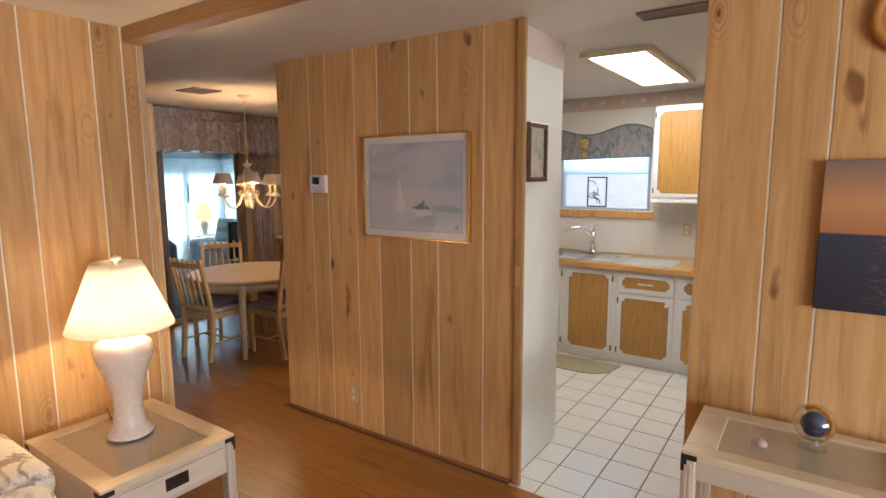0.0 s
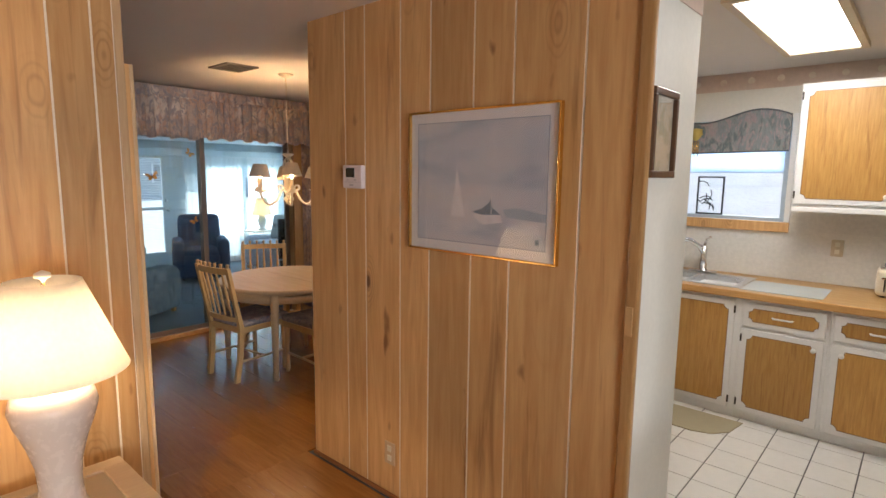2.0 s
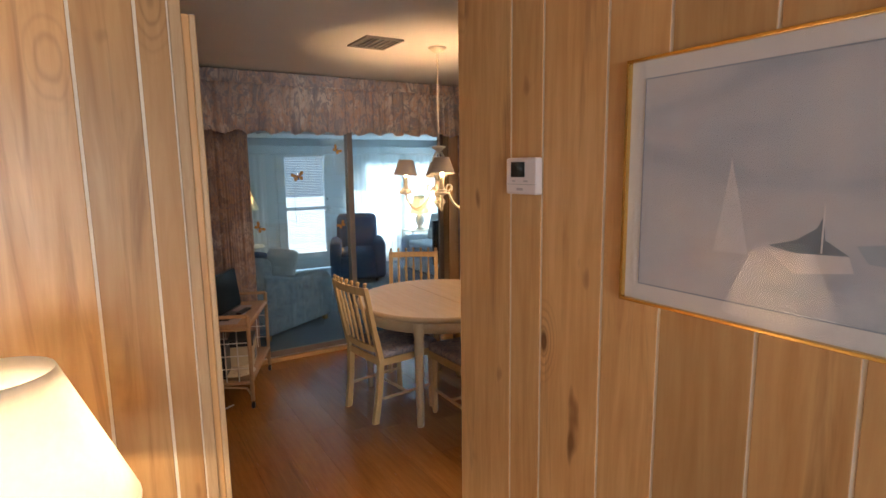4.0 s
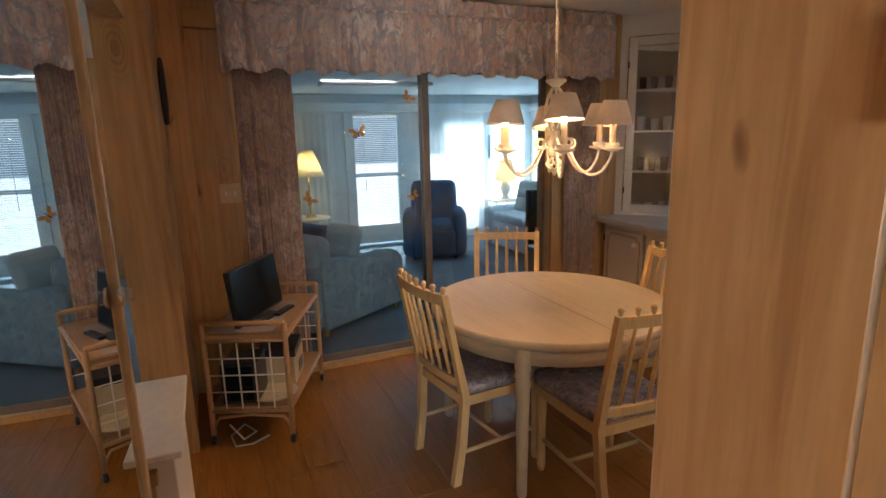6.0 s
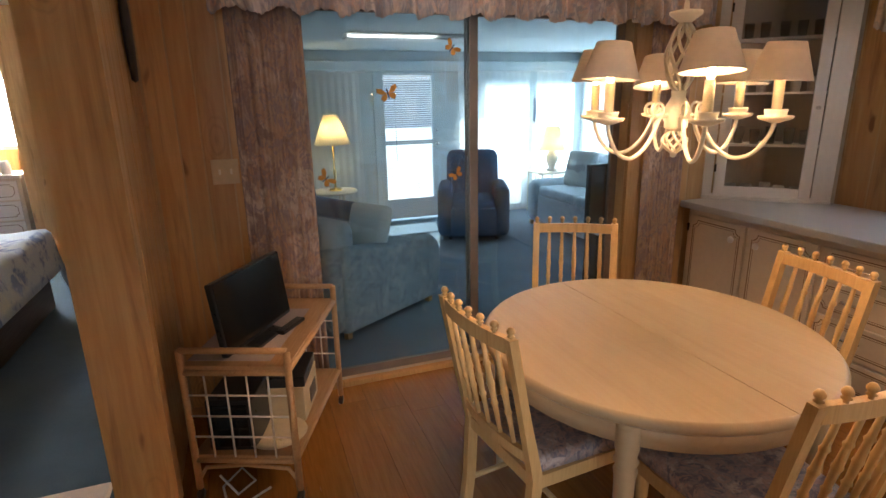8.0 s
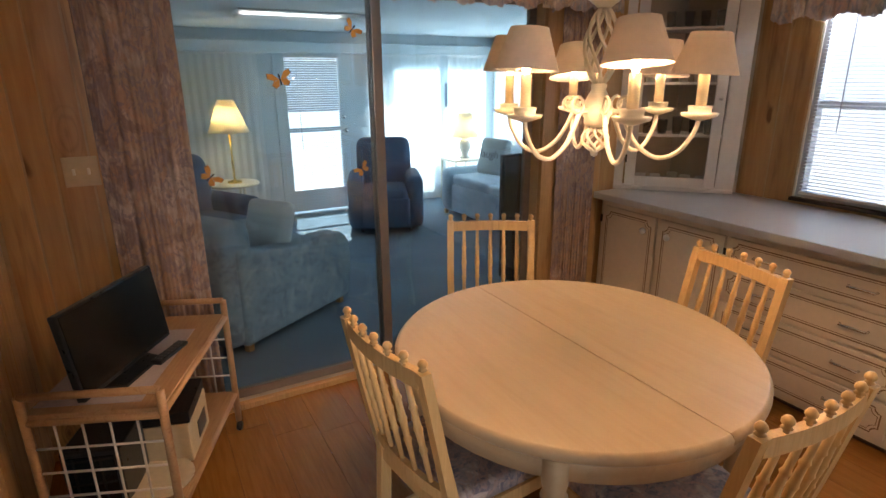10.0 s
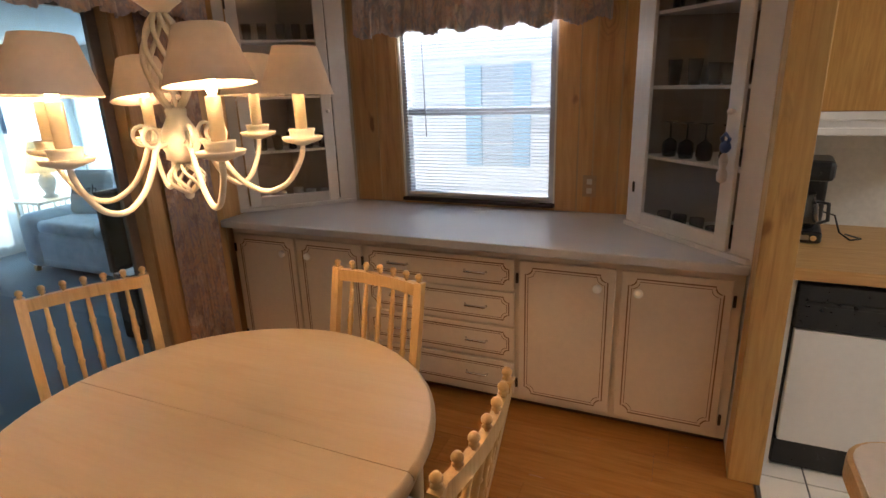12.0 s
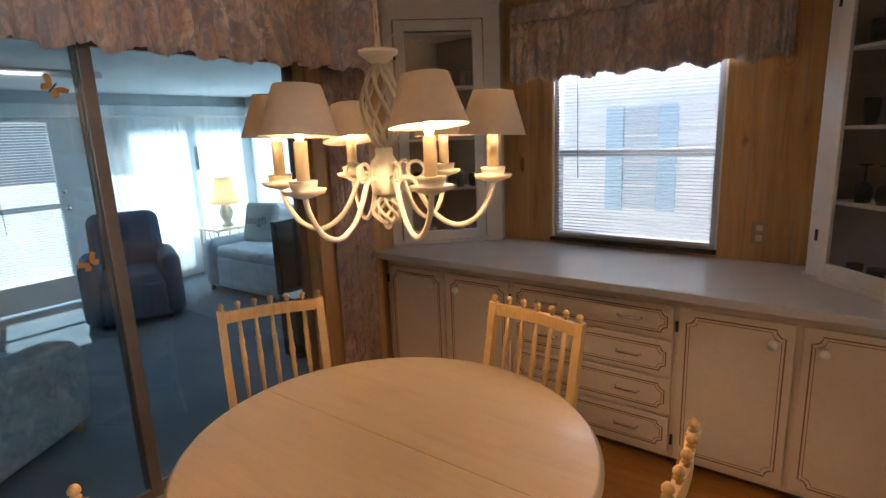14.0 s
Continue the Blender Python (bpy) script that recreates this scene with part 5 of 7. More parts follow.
# ---- serving cart ----
A, B, Cc = Vector((-6.185, 3.415)), Vector((-6.065, 3.83)), Vector((-6.745, 4.115))
ct_ang = math.degrees(math.atan2((Cc - B).y, (Cc - B).x))
ct = thing("serving_cart", pose(B.x, B.y, 0, 0, 0, ct_ang), "rattan serving cart on casters with white wire side grid", "cart")
CL, CW = (Cc - B).length, 0.43
part_top = 0.60
for x, y in ((0.012, 0.012), (CL - 0.012, 0.012), (0.012, CW - 0.012), (CL - 0.012, CW - 0.012)):
    part("post", tube([(x, y, 0.055), (x, y, 0.30), (x, y, 0.655)], 0.014, 10), RATTAN, ct)
    c = part("caster", lathe([(0.0, -0.011), (0.02, -0.010), (0.024, 0.0), (0.02, 0.010), (0.0, 0.011)], 14, m=Matrix.Translation((x, y, 0.0245)) @ Matrix.Rotation(radians(90), 4, "X")), BLACK, ct, "black caster wheel")
    part("fork", tube([(x, y, 0.03), (x, y, 0.06)], 0.008, 8), BRONZE, c)
for z, nm in ((0.575, "top_shelf"), (0.19, "lower_shelf")):
    part(nm, bx(0.012, CL - 0.012, 0.012, CW - 0.012, z, z + 0.018, bev=0.003), RATTAN, ct)
for z in (0.655,):
    for x in (0.012, CL - 0.012):
        part("end_rail", tube([(x, 0.012, z), (x, CW - 0.012, z)], 0.013, 10), RATTAN, ct)
        part("end_rail_lower", tube([(x, 0.012, 0.565), (x, CW - 0.012, 0.565)], 0.012, 10), RATTAN, ct)
        part("foot_rail", tube([(x, 0.012, 0.185), (x, CW - 0.012, 0.185)], 0.012, 10), RATTAN, ct)
        part("foot_arch", tube([(x, 0.02, 0.10), (x, 0.05, 0.15), (x, CW / 2, 0.165), (x, CW - 0.05, 0.15), (x, CW - 0.02, 0.10)], 0.008, 8), RATTAN, ct)
for y in (0.012, CW - 0.012):
    part("long_rail", tube([(0.012, y, 0.575), (CL - 0.012, y, 0.575)], 0.013, 10), RATTAN, ct)
    part("long_rail_low", tube([(0.012, y, 0.195), (CL - 0.012, y, 0.195)], 0.012, 10), RATTAN, ct)
WIRE = plain("white_wire", (0.72, 0.66, 0.58), 0.4)
for x in (0.012, CL - 0.012):
    for k in range(1, 5):
        y = 0.012 + (CW - 0.024) * k / 5
        part("grid_wire", tube([(x, y, 0.20), (x, y, 0.56)], 0.004, 6), WIRE, ct)
    for k in range(1, 4):
        z = 0.20 + 0.36 * k / 4
        part("grid_wire", tube([(x, 0.012, z), (x, CW - 0.012, z)], 0.004, 6), WIRE, ct)
ctm = ct.matrix_world


def on_cart(x, y, z, rz=0):
    return ctm @ pose(x, y, z, 0, 0, rz)


pl = part("place_mat", bx(0.05, CL - 0.16, 0.09, CW - 0.02, 0, 0.002), plain("lilac_cloth", (0.46, 0.38, 0.38), 0.9, grain=90))
pl.matrix_world = on_cart(0, 0, 0.594)
tagged(pl, "pale lilac cloth on the cart's top shelf", "place mat")

def lean(bm, a=-7.0):
    bmesh.ops.rotate(bm, verts=bm.verts, cent=(0, 0, 0.02), matrix=Matrix.Rotation(radians(a), 3, "X"))
    return bm


tv = thing("television", pose(-6.366, 3.742, 0.597, 0, 0, 146.8), "small black flat-screen television on a cart", "television")
part("screen_case", lean(bx(-0.235, 0.235, -0.012, 0.018, 0.026, 0.313, bev=0.005)), BLACK, tv)
part("screen", lean(bx(-0.228, 0.228, -0.0145, -0.012, 0.042, 0.306)), SCREEN, tv, "unlit dark screen")
part("stand", prism([(-0.10, -0.05), (0.10, -0.05), (0.13, 0.06), (-0.13, 0.06)], 0, 0.012, bev=0.003), BLACK, tv)
part("neck", bx(-0.03, 0.03, 0.0, 0.03, 0.01, 0.05), BLACK, tv)
rm = thing("remote_control", on_cart(0.36, 0.11, 0.597, -14), "black remote control lying on the cart", "remote")
part("case", bx(-0.085, 0.085, -0.022, 0.022, 0, 0.016, bev=0.006), BLACK, rm)
bt = bmesh.new()
for i in range(7):
    for j in range(3):
        box(bt, -0.07 + 0.02 * i, -0.06 + 0.02 * i, -0.014 + 0.011 * j, -0.008 + 0.011 * j, 0.0155, 0.018)
tagged(part("button", bt, plain("grey_button", (0.10, 0.10, 0.11), 0.5), rm), kind="stuff")
bk = thing("folded_cards_box", on_cart(0.36, 0.15, 0.209, 4), "cream carton with a black label on the lower cart shelf", "box")
part("carton", bx(-0.12, 0.13, -0.10, 0.08, 0, 0.16, bev=0.004), plain("cream_carton", (0.56, 0.45, 0.29), 0.7), bk)
part("label_mark", bx(-0.02, 0.09, -0.102, -0.1, 0.03, 0.10), BLACK, bk)
dv = thing("electronics_case", on_cart(0.14, 0.28, 0.209, 3), "black upright electronics case on the lower shelf", "box")
part("case", bx(-0.10, 0.10, -0.09, 0.09, 0, 0.22, bev=0.006), BLACK, dv)
part("front_panel", bx(-0.104, -0.10, -0.07, 0.07, 0.02, 0.20), SCREEN, dv)
dk = part("disc_player", bx(-0.13, 0.12, -0.10, 0.08, 0, 0.045, bev=0.004), BLACK)
dk.matrix_world = on_cart(0.37, 0.15, 0.3695, 6)
tagged(dk, "flat black player on top of the carton", "player")
pt = part("plate", lathe([(0.04, 0), (0.085, 0.006), (0.12, 0.018), (0.118, 0.02), (0.08, 0.009), (0, 0.006)], 28), plain("cream_plate_glaze", (0.62, 0.52, 0.38), 0.3))
pt.matrix_world = on_cart(0.14, 0.13, 0.2085)
tagged(pt, "cream shallow plate on the lower shelf", "plate")
cb = part("cable", tube([(0.08, 0.16, 0.006), (0.0, 0.22, 0.006), (-0.02, 0.30, 0.006), (0.08, 0.36, 0.006), (0.2, 0.33, 0.006), (0.12, 0.24, 0.006), (0.02, 0.27, 0.02), (0.03, 0.34, 0.10)], 0.005, 6), plain("white_cord", (0.68, 0.64, 0.58), 0.5))
cb.matrix_world = ctm
tagged(cb, "loose white cables lying under the cart", "cable")

# ---- picture, thermostat, small frame ----
pc = thing("framed_picture", (-2.916, PW, 1.585), "sailboat seascape print in white mat and brass frame", "picture")
w, h = 0.752, 0.589
f = bmesh.new()
for q in ((-w / 2, w / 2, -h / 2, -h / 2 + 0.008), (-w / 2, w / 2, h / 2 - 0.008, h / 2), (-w / 2, -w / 2 + 0.008, -h / 2 + 0.008, h / 2 - 0.008), (w / 2 - 0.008, w / 2, -h / 2 + 0.008, h / 2 - 0.008)):
    box(f, q[0], q[1], -0.026, -0.001, q[2], q[3], bev=0.0015)
part("frame", f, GOLD, pc, "polished brass frame")
part("mat_board", bx(-w / 2 + 0.008, w / 2 - 0.008, -0.012, -0.008, -h / 2 + 0.008, h / 2 - 0.008), plain("white_mat", (0.66, 0.64, 0.65), 0.8, vary=0.02), pc)


def painting_mat():
    m, nt, b = nodes_of("misty_sea_print")
    v = coords(nt, (1.2, 1, 3.2), False)
    n1, n2 = noise_tex(nt, v, 1.9, 3, 0.5, 0.4), noise_tex(nt, v, 3.5, 2)
    c = ramp(nt, n1, (0.32, (0.34, 0.38, 0.47)), (0.5, (0.47, 0.49, 0.55)), (0.68, (0.56, 0.54, 0.57)))
    c = mixc(nt, ramp(nt, n2, (0.55, 0.0), (0.75, 0.35)), c, (0.42, 0.37, 0.42))
    nt.links.new(c, b.inputs["Base Color"])
    b.inputs["Roughness"].default_value = 0.8
    return m


part("print", bx(-0.325, 0.325, -0.0135, -0.012, -0.245, 0.245), painting_mat(), pc, "misty grey-blue seascape")
part("print_border", ring_bar([(-0.327, -0.247), (0.327, -0.247), (0.327, 0.247), (-0.327, 0.247)], -0.0125, 0.004, 0.002), plain("grey_line", (0.25, 0.29, 0.36), 0.7), pc)


def flat_shape(pts, y=-0.0137, th=0.0006):
    bm = bmesh.new()
    vs = [bm.verts.new((x, y, z)) for x, z in pts]
    ws = [bm.verts.new((x, y - th, z)) for x, z in pts]
    bm.faces.new(ws)
    for k in range(len(pts)):
        bm.faces.new((vs[k], vs[(k + 1) % len(pts)], ws[(k + 1) % len(pts)], ws[k]))
    return bm


SAIL, HULL, SEAD = plain("pale_sail", (0.62, 0.60, 0.63), 0.8), plain("slate_paint", (0.15, 0.20, 0.26), 0.8), plain("blue_grey_sea", (0.34, 0.40, 0.48), 0.8)
part("painted_sail", flat_shape([(-0.135, -0.14), (-0.06, -0.14), (-0.08, -0.04), (-0.105, 0.055), (-0.115, -0.02)]), SAIL, pc)
part("painted_boat", flat_shape([(-0.02, -0.115), (0.03, -0.10), (0.065, -0.075), (0.075, -0.05), (0.08, -0.095), (0.12, -0.12), (0.03, -0.125)]), HULL, pc)
part("painted_mast", flat_shape([(0.074, -0.12), (0.077, -0.12), (0.077, -0.03), (0.074, -0.03)], -0.0144), SAIL, pc)
part("painted_shore", flat_shape([(0.13, -0.10), (0.20, -0.09), (0.325, -0.11), (0.325, -0.14), (0.15, -0.13)]), SEAD, pc)
part("painted_hull", flat_shape([(-0.02, -0.126), (0.12, -0.122), (0.13, -0.15), (0.03, -0.165)]), SAIL, pc)
part("print_seal", bx(0.28, 0.298, -0.0145, -0.0137, -0.225, -0.205), HULL, pc)
gl = part("glazing", bx(-w / 2 + 0.009, w / 2 - 0.009, -0.0205, -0.018, -h / 2 + 0.009, h / 2 - 0.009), GLASS, pc)
gl.visible_shadow = False

th = thing("thermostat", (-3.686, PW, 1.602), "white wall thermostat with a dark display", "thermostat")
part("case", bx(-0.072, 0.072, -0.028, 0.0, -0.058, 0.055, bev=0.006), plain("white_plastic", (0.74, 0.66, 0.66), 0.4, vary=0.02), th)
part("display", bx(-0.045, 0.02, -0.0295, -0.027, -0.005, 0.042), SCREEN, th, "dark display")
part("seam", bx(-0.071, 0.071, -0.0287, -0.0278, -0.028, -0.026), plain("grey_seam", (0.45, 0.42, 0.42), 0.5), th)
for k in range(2):
    part("print_mark", bx(-0.04 + 0.055 * k, -0.025 + 0.06 * k, -0.0287, -0.0278, -0.020, -0.014), plain("grey_print", (0.5, 0.45, 0.46), 0.5), th)
part("badge", bx(-0.018, 0.012, -0.0287, -0.0278, -0.046, -0.038), plain("grey_badge", (0.48, 0.42, 0.44), 0.5), th)

sf = thing("small_framed_picture", pose(-2.30, 4.482, 1.77, 0, 0, 90), "small botanical print in a dark wood frame", "picture")
f = bmesh.new()
for q in ((-0.115, 0.115, -0.155, -0.13), (-0.115, 0.115, 0.13, 0.155), (-0.115, -0.09, -0.13, 0.13), (0.09, 0.115, -0.13, 0.13)):
    box(f, q[0], q[1], -0.022, -0.001, q[2], q[3], bev=0.004)
part("frame", f, wood("dark_frame_wood", (0.10, 0.045, 0.02), (0.07, 0.03, 0.014), (0.04, 0.015, 0.008), "z", 3, 0.35, 0), sf)
part("print", bx(-0.09, 0.09, -0.008, -0.004, -0.13, 0.13), print_cloth("botanical_print", (0.55, 0.52, 0.44), [(0.36, 0.38, 0.30)], 14, rough=0.6), sf)
gl = part("glazing", bx(-0.09, 0.09, -0.013, -0.011, -0.13, 0.13), GLASS, sf)
gl.visible_shadow = False
ks = thing("light_switch", (-2.262, PW - 0.011, 1.14), "tan rocker switch on the corner trim", "light switch")
part("plate", bx(-0.013, 0.013, -0.005, 0, -0.05, 0.05, bev=0.002), plain("tan_switch", (0.50, 0.30, 0.13), 0.5), ks)

# ---- living room ----
def campaign_table(name, m, w, d, h, label, panes, drawer):
    """A pale campaign-style table with metal corners and glass set in its top."""
    T = thing(name, m, label, "table")
    for x, y in ((0, 0), (w - 0.045, 0), (0, d - 0.045), (w - 0.045, d - 0.045)):
        part("leg", bx(x, x + 0.045, y, y + 0.045, 0, h - 0.03, bev=0.004), PALEW, T)
        for k in range(2):
            part("reeding", bx(x + 0.010 + 0.016 * k, x + 0.017 + 0.016 * k, y - 0.002, y + 0.001, 0.02, h - 0.05), PALEW, T)
    f = bmesh.new()
    n = len(panes)
    box(f, 0, w, 0, 0.07, h - 0.03, h, bev=0.004)
    box(f, 0, w, d - 0.07, d, h - 0.03, h, bev=0.004)
    xs = [0.0] + [v for p in panes for v in p] + [w]
    for k in range(0, len(xs), 2):
        box(f, xs[k], xs[k + 1], 0.07, d - 0.07, h - 0.03, h, bev=0.003)
    part("top_frame", f, PALETOP, T)
    for a, b in panes:
        part("inset", bx(a, b, 0.07, d - 0.07, h - 0.022, h - 0.010), INSET, T, "recessed lined inset")
        p = part("pane", bx(a, b, 0.07, d - 0.07, h - 0.006, h - 0.003), GLASS, T)
        p.visible_shadow = False
    ap = bmesh.new()
    for q in ((0.045, w - 0.045, 0.006, 0.024), (0.045, w - 0.045, d - 0.024, d - 0.006)):
        box(ap, *q, h - (0.17 if drawer else 0.10), h - 0.03)
    for q in ((0.006, 0.024, 0.045, d - 0.045), (w - 0.024, w - 0.006, 0.045, d - 0.045)):
        box(ap, *q, h - (0.17 if drawer else 0.10), h - 0.03)
    part("apron", ap, PALEW, T)
    for x, y in ((0, 0), (w, 0), (0, d), (w, d)):
        sx, sy = (1 if x == 0 else -1), (1 if y == 0 else -1)
        b = bmesh.new()
        x0, x1 = sorted((x - sx * 0.0015, x + sx * 0.05))
        y0, y1 = sorted((y - sy * 0.0015, y + sy * 0.05))
        box(b, x0, x1, *sorted((y - sy * 0.0015, y)), h - 0.032, h - 0.012)
        box(b, *sorted((x - sx * 0.0015, x)), y0, y1, h - 0.032, h - 0.012)
        box(b, *sorted((x - sx * 0.0015, x + sx * 0.018)), *sorted((y - sy * 0.0015, y)), h - 0.075, h - 0.032)
        part("corner_bracket", b, BRONZE, T, "dark bronze corner bracket")
    return T


PALEW = wood("whitewashed_wood", (0.68, 0.58, 0.47), (0.62, 0.51, 0.40), (0.48, 0.37, 0.27), "x", 1.6, 0.45, 0.1)
PALETOP = wood("pale_table_top", (0.74, 0.61, 0.43), (0.67, 0.53, 0.36), (0.52, 0.39, 0.25), "x", 1.6, 0.4, 0.1)
INSET = plain("woven_inset", (0.60, 0.52, 0.40), 0.6, grain=160, vary=0.12)
st = campaign_table("side_table", pose(-3.16, 2.585, 0, 0, 0, 90), 0.57, 0.72, 0.485, "pale campaign-style side table with drawer beside the sofa", [(0.08, 0.49)], True)
dwr = part("drawer", bx(0.06, 0.51, -0.004, 0.008, 0.34, 0.44, bev=0.003), PALEW, st)
part("pull_plate", bx(0.24, 0.34, -0.008, -0.004, 0.365, 0.42, bev=0.002), BRONZE, dwr, "dark recessed pull")
co = campaign_table("console_table", pose(-1.36, 3.70, 0, 0, 0, 0), 1.25, 0.45, 0.70, "pale campaign-style console table with glass insets", [(0.10, 0.58), (0.67, 1.15)], False)

lp = thing("table_lamp", (-3.555, 2.888, 0.4865), "lit table lamp with pinkish ceramic base and white shade", "lamp")
part("base", lathe([(0.088, 0), (0.098, 0.008), (0.098, 0.018), (0.082, 0.03), (0.066, 0.07), (0.060, 0.13), (0.064, 0.20), (0.084, 0.28), (0.110, 0.35), (0.121, 0.395), (0.114, 0.43), (0.07, 0.458), (0.03, 0.465), (0.02, 0.47)], 36), CERAMIC, lp)
part("neck", lathe([(0.012, 0.47), (0.012, 0.52)], 12), GOLD, lp)
part("bulb", lathe([(0.012, 0.52), (0.02, 0.545), (0.02, 0.565), (0.008, 0.585), (0, 0.588)], 14), BULB, lp)
part("shade", lathe([(0.217, 0.505), (0.102, 0.795), (0.1005, 0.795), (0.2155, 0.505), (0.217, 0.505)], 48), SHADE_W, lp, "white pleat-free cloth shade")
part("finial", lathe([(0.004, 0.79), (0.008, 0.80), (0.022, 0.805), (0.022, 0.818), (0.008, 0.825), (0, 0.828)], 14), IVORY, lp)
part("harp", tube([(0.02, 0, 0.54), (0.05, 0, 0.64), (0.03, 0, 0.77), (0, 0, 0.80), (-0.03, 0, 0.77), (-0.05, 0, 0.64), (-0.02, 0, 0.54)], 0.002, 6), GOLD, lp)
part("cord", tube([(-0.09, 0.0, 0.006), (-0.16, 0.03, 0.005), (-0.24, 0.02, 0.005), (-0.36, 0.06, 0.004)], 0.003, 6), plain("brown_cord", (0.12, 0.07, 0.04), 0.5), lp)

SOFA = print_cloth("cream_floral_cloth", (0.82, 0.76, 0.66), [(0.78, 0.70, 0.58), (0.34, 0.24, 0.20)], 6)


def soft_box(x0, x1, y0, y1, z0, z1, r):
    bm = bx(x0, x1, y0, y1, z0, z1, bev=r, seg=5)
    for f in bm.faces:
        f.smooth = True
    return bm


sofa = thing("floral_sofa", (-3.96, 0.55, 0), "cream floral upholstered sofa against the panelled wall", "sofa")
part("arm", soft_box(0.06, 0.90, 1.62, 1.90, 0.05, 0.62, 0.10), SOFA, sofa)
part("arm", soft_box(0.06, 0.90, 0.0, 0.26, 0.05, 0.62, 0.10), SOFA, sofa)
part("base", soft_box(0.05, 0.88, 0.26, 1.62, 0.05, 0.28, 0.03), SOFA, sofa)
part("backrest", soft_box(0.02, 0.25, 0.1, 1.80, 0.28, 0.86, 0.09), SOFA, sofa)
for k in range(2):
    part("seat_cushion", soft_box(0.25, 0.90, 0.27 + 0.675 * k, 0.935 + 0.675 * k, 0.28, 0.46, 0.05), SOFA, sofa)
part("arm_pillow", soft_box(0.25, 0.80, 1.52, 1.92, 0.50, 0.66, 0.07), SOFA, sofa)
for x in (0.1, 0.82):
    for y in (0.08, 1.82):
        part("foot", bx(x - 0.025, x + 0.025, y - 0.025, y + 0.025, 0, 0.06), TRIM, sofa)

sp = thing("sunset_canvas", (-0.585, PW, 1.425), "canvas print of an orange sunset over dark sea", "picture")


def sunset_mat():
    m, nt, b = nodes_of("sunset_print")
    tc = nt.nodes.new("ShaderNodeTexCoord")
    sep = nt.nodes.new("ShaderNodeSeparateXYZ")
    nt.links.new(tc.outputs["Object"], sep.inputs[0])
    z = nt.nodes.new("ShaderNodeMapRange")
    z.inputs[1].default_value, z.inputs[2].default_value = -0.275, 0.275
    nt.links.new(sep.outputs[2], z.inputs[0])
    c = ramp(nt, z.outputs[0], (0.0, (0.018, 0.019, 0.030)), (0.515, (0.035, 0.040, 0.075)), (0.525, (0.42, 0.17, 0.07)), (0.72, (0.55, 0.27, 0.11)), (1.0, (0.22, 0.15, 0.13)))
    v = coords(nt, (5, 1, 22), False)
    gl_ = noise_tex(nt, v, 3.2, 4, 0.7)
    x = nt.nodes.new("ShaderNodeMapRange")
    x.inputs[1].default_value, x.inputs[2].default_value = -0.30, 0.02
    nt.links.new(sep.outputs[0], x.inputs[0])
    mul = nt.nodes.new("ShaderNodeMath")
    mul.operation = "MULTIPLY"
    nt.links.new(ramp(nt, gl_, (0.52, 0.0), (0.62, 1.0)), mul.inputs[0])
    nt.links.new(x.outputs[0], mul.inputs[1])
    low = nt.nodes.new("ShaderNodeMath")
    low.operation = "LESS_THAN"
    low.inputs[1].default_value = 0.50
    nt.links.new(z.outputs[0], low.inputs[0])
    m2 = nt.nodes.new("ShaderNodeMath")
    m2.operation = "MULTIPLY"
    nt.links.new(mul.outputs[0], m2.inputs[0])
    nt.links.new(low.outputs[0], m2.inputs[1])
    c = mixc(nt, m2.outputs[0], c, (0.55, 0.33, 0.24))
    nt.links.new(c, b.inputs["Base Color"])
    b.inputs["Roughness"].default_value = 0.55
    return m


part("canvas", bx(-0.435, 0.435, -0.028, -0.001, -0.275, 0.275, bev=0.003), sunset_mat(), sp)
part("painted_sun", lathe([(0.045, 0), (0.043, 0.0012), (0, 0.0013)], 24, m=Matrix.Translation((-0.03, -0.028, 0.135)) @ Matrix.Rotation(radians(90), 4, "X")), plain("sun_yellow", (0.85, 0.62, 0.25), 0.6), sp)
ck = thing("wall_clock", (-0.80, PW, 2.18), "round golden wood wall clock", "clock")
part("rim", lathe([(0.10, 0), (0.13, 0), (0.13, 0.02), (0.115, 0.035), (0.10, 0.02)], 36, m=Matrix.Rotation(radians(90), 4, "X")), plain("orange_wood", (0.55, 0.24, 0.06), 0.35), ck)
part("dial", lathe([(0.10, 0.004), (0.10, 0.01), (0, 0.0105)], 36, m=Matrix.Rotation(radians(90), 4, "X")), IVORY, ck)

gb = thing("glass_globe", (-0.985, 3.975, 0.70), "clear glass globe with blue and orange core on a foot", "paperweight")
part("foot", lathe([(0.045, 0), (0.04, 0.012), (0.025, 0.02), (0.03, 0.03), (0, 0.03)], 20), pane_glass("foot_glass", (0.85, 0.88, 0.88), 2.5), gb)
part("globe", lathe([(0.0, 0.025)] + [(0.065 * math.sin(math.pi * k / 12), 0.09 - 0.065 * math.cos(math.pi * k / 12)) for k in range(1, 12)] + [(0, 0.155)], 24), pane_glass("globe_glass", (0.93, 0.95, 0.9), 2.5), gb, "clear outer glass")
part("core", lathe([(0.0, 0.045), (0.03, 0.05), (0.042, 0.08), (0.038, 0.105), (0.018, 0.125), (0.0, 0.13)], 20), plain("cobalt_glass", (0.012, 0.03, 0.10), 0.1, vary=0.3), gb, "cobalt blue core")
part("swirl", tube([(0.035, -0.03, 0.06), (0.052, -0.01, 0.08), (0.05, 0.01, 0.10), (0.03, 0.0, 0.13), (0.0, 0.01, 0.145), (-0.03, 0.0, 0.135)], 0.008, 8), plain("orange_glass", (0.62, 0.22, 0.02), 0.15), gb, "orange and yellow swirl")
SHELL = plain("pink_white_shell", (0.68, 0.52, 0.46), 0.4, grain=20, vary=0.25)


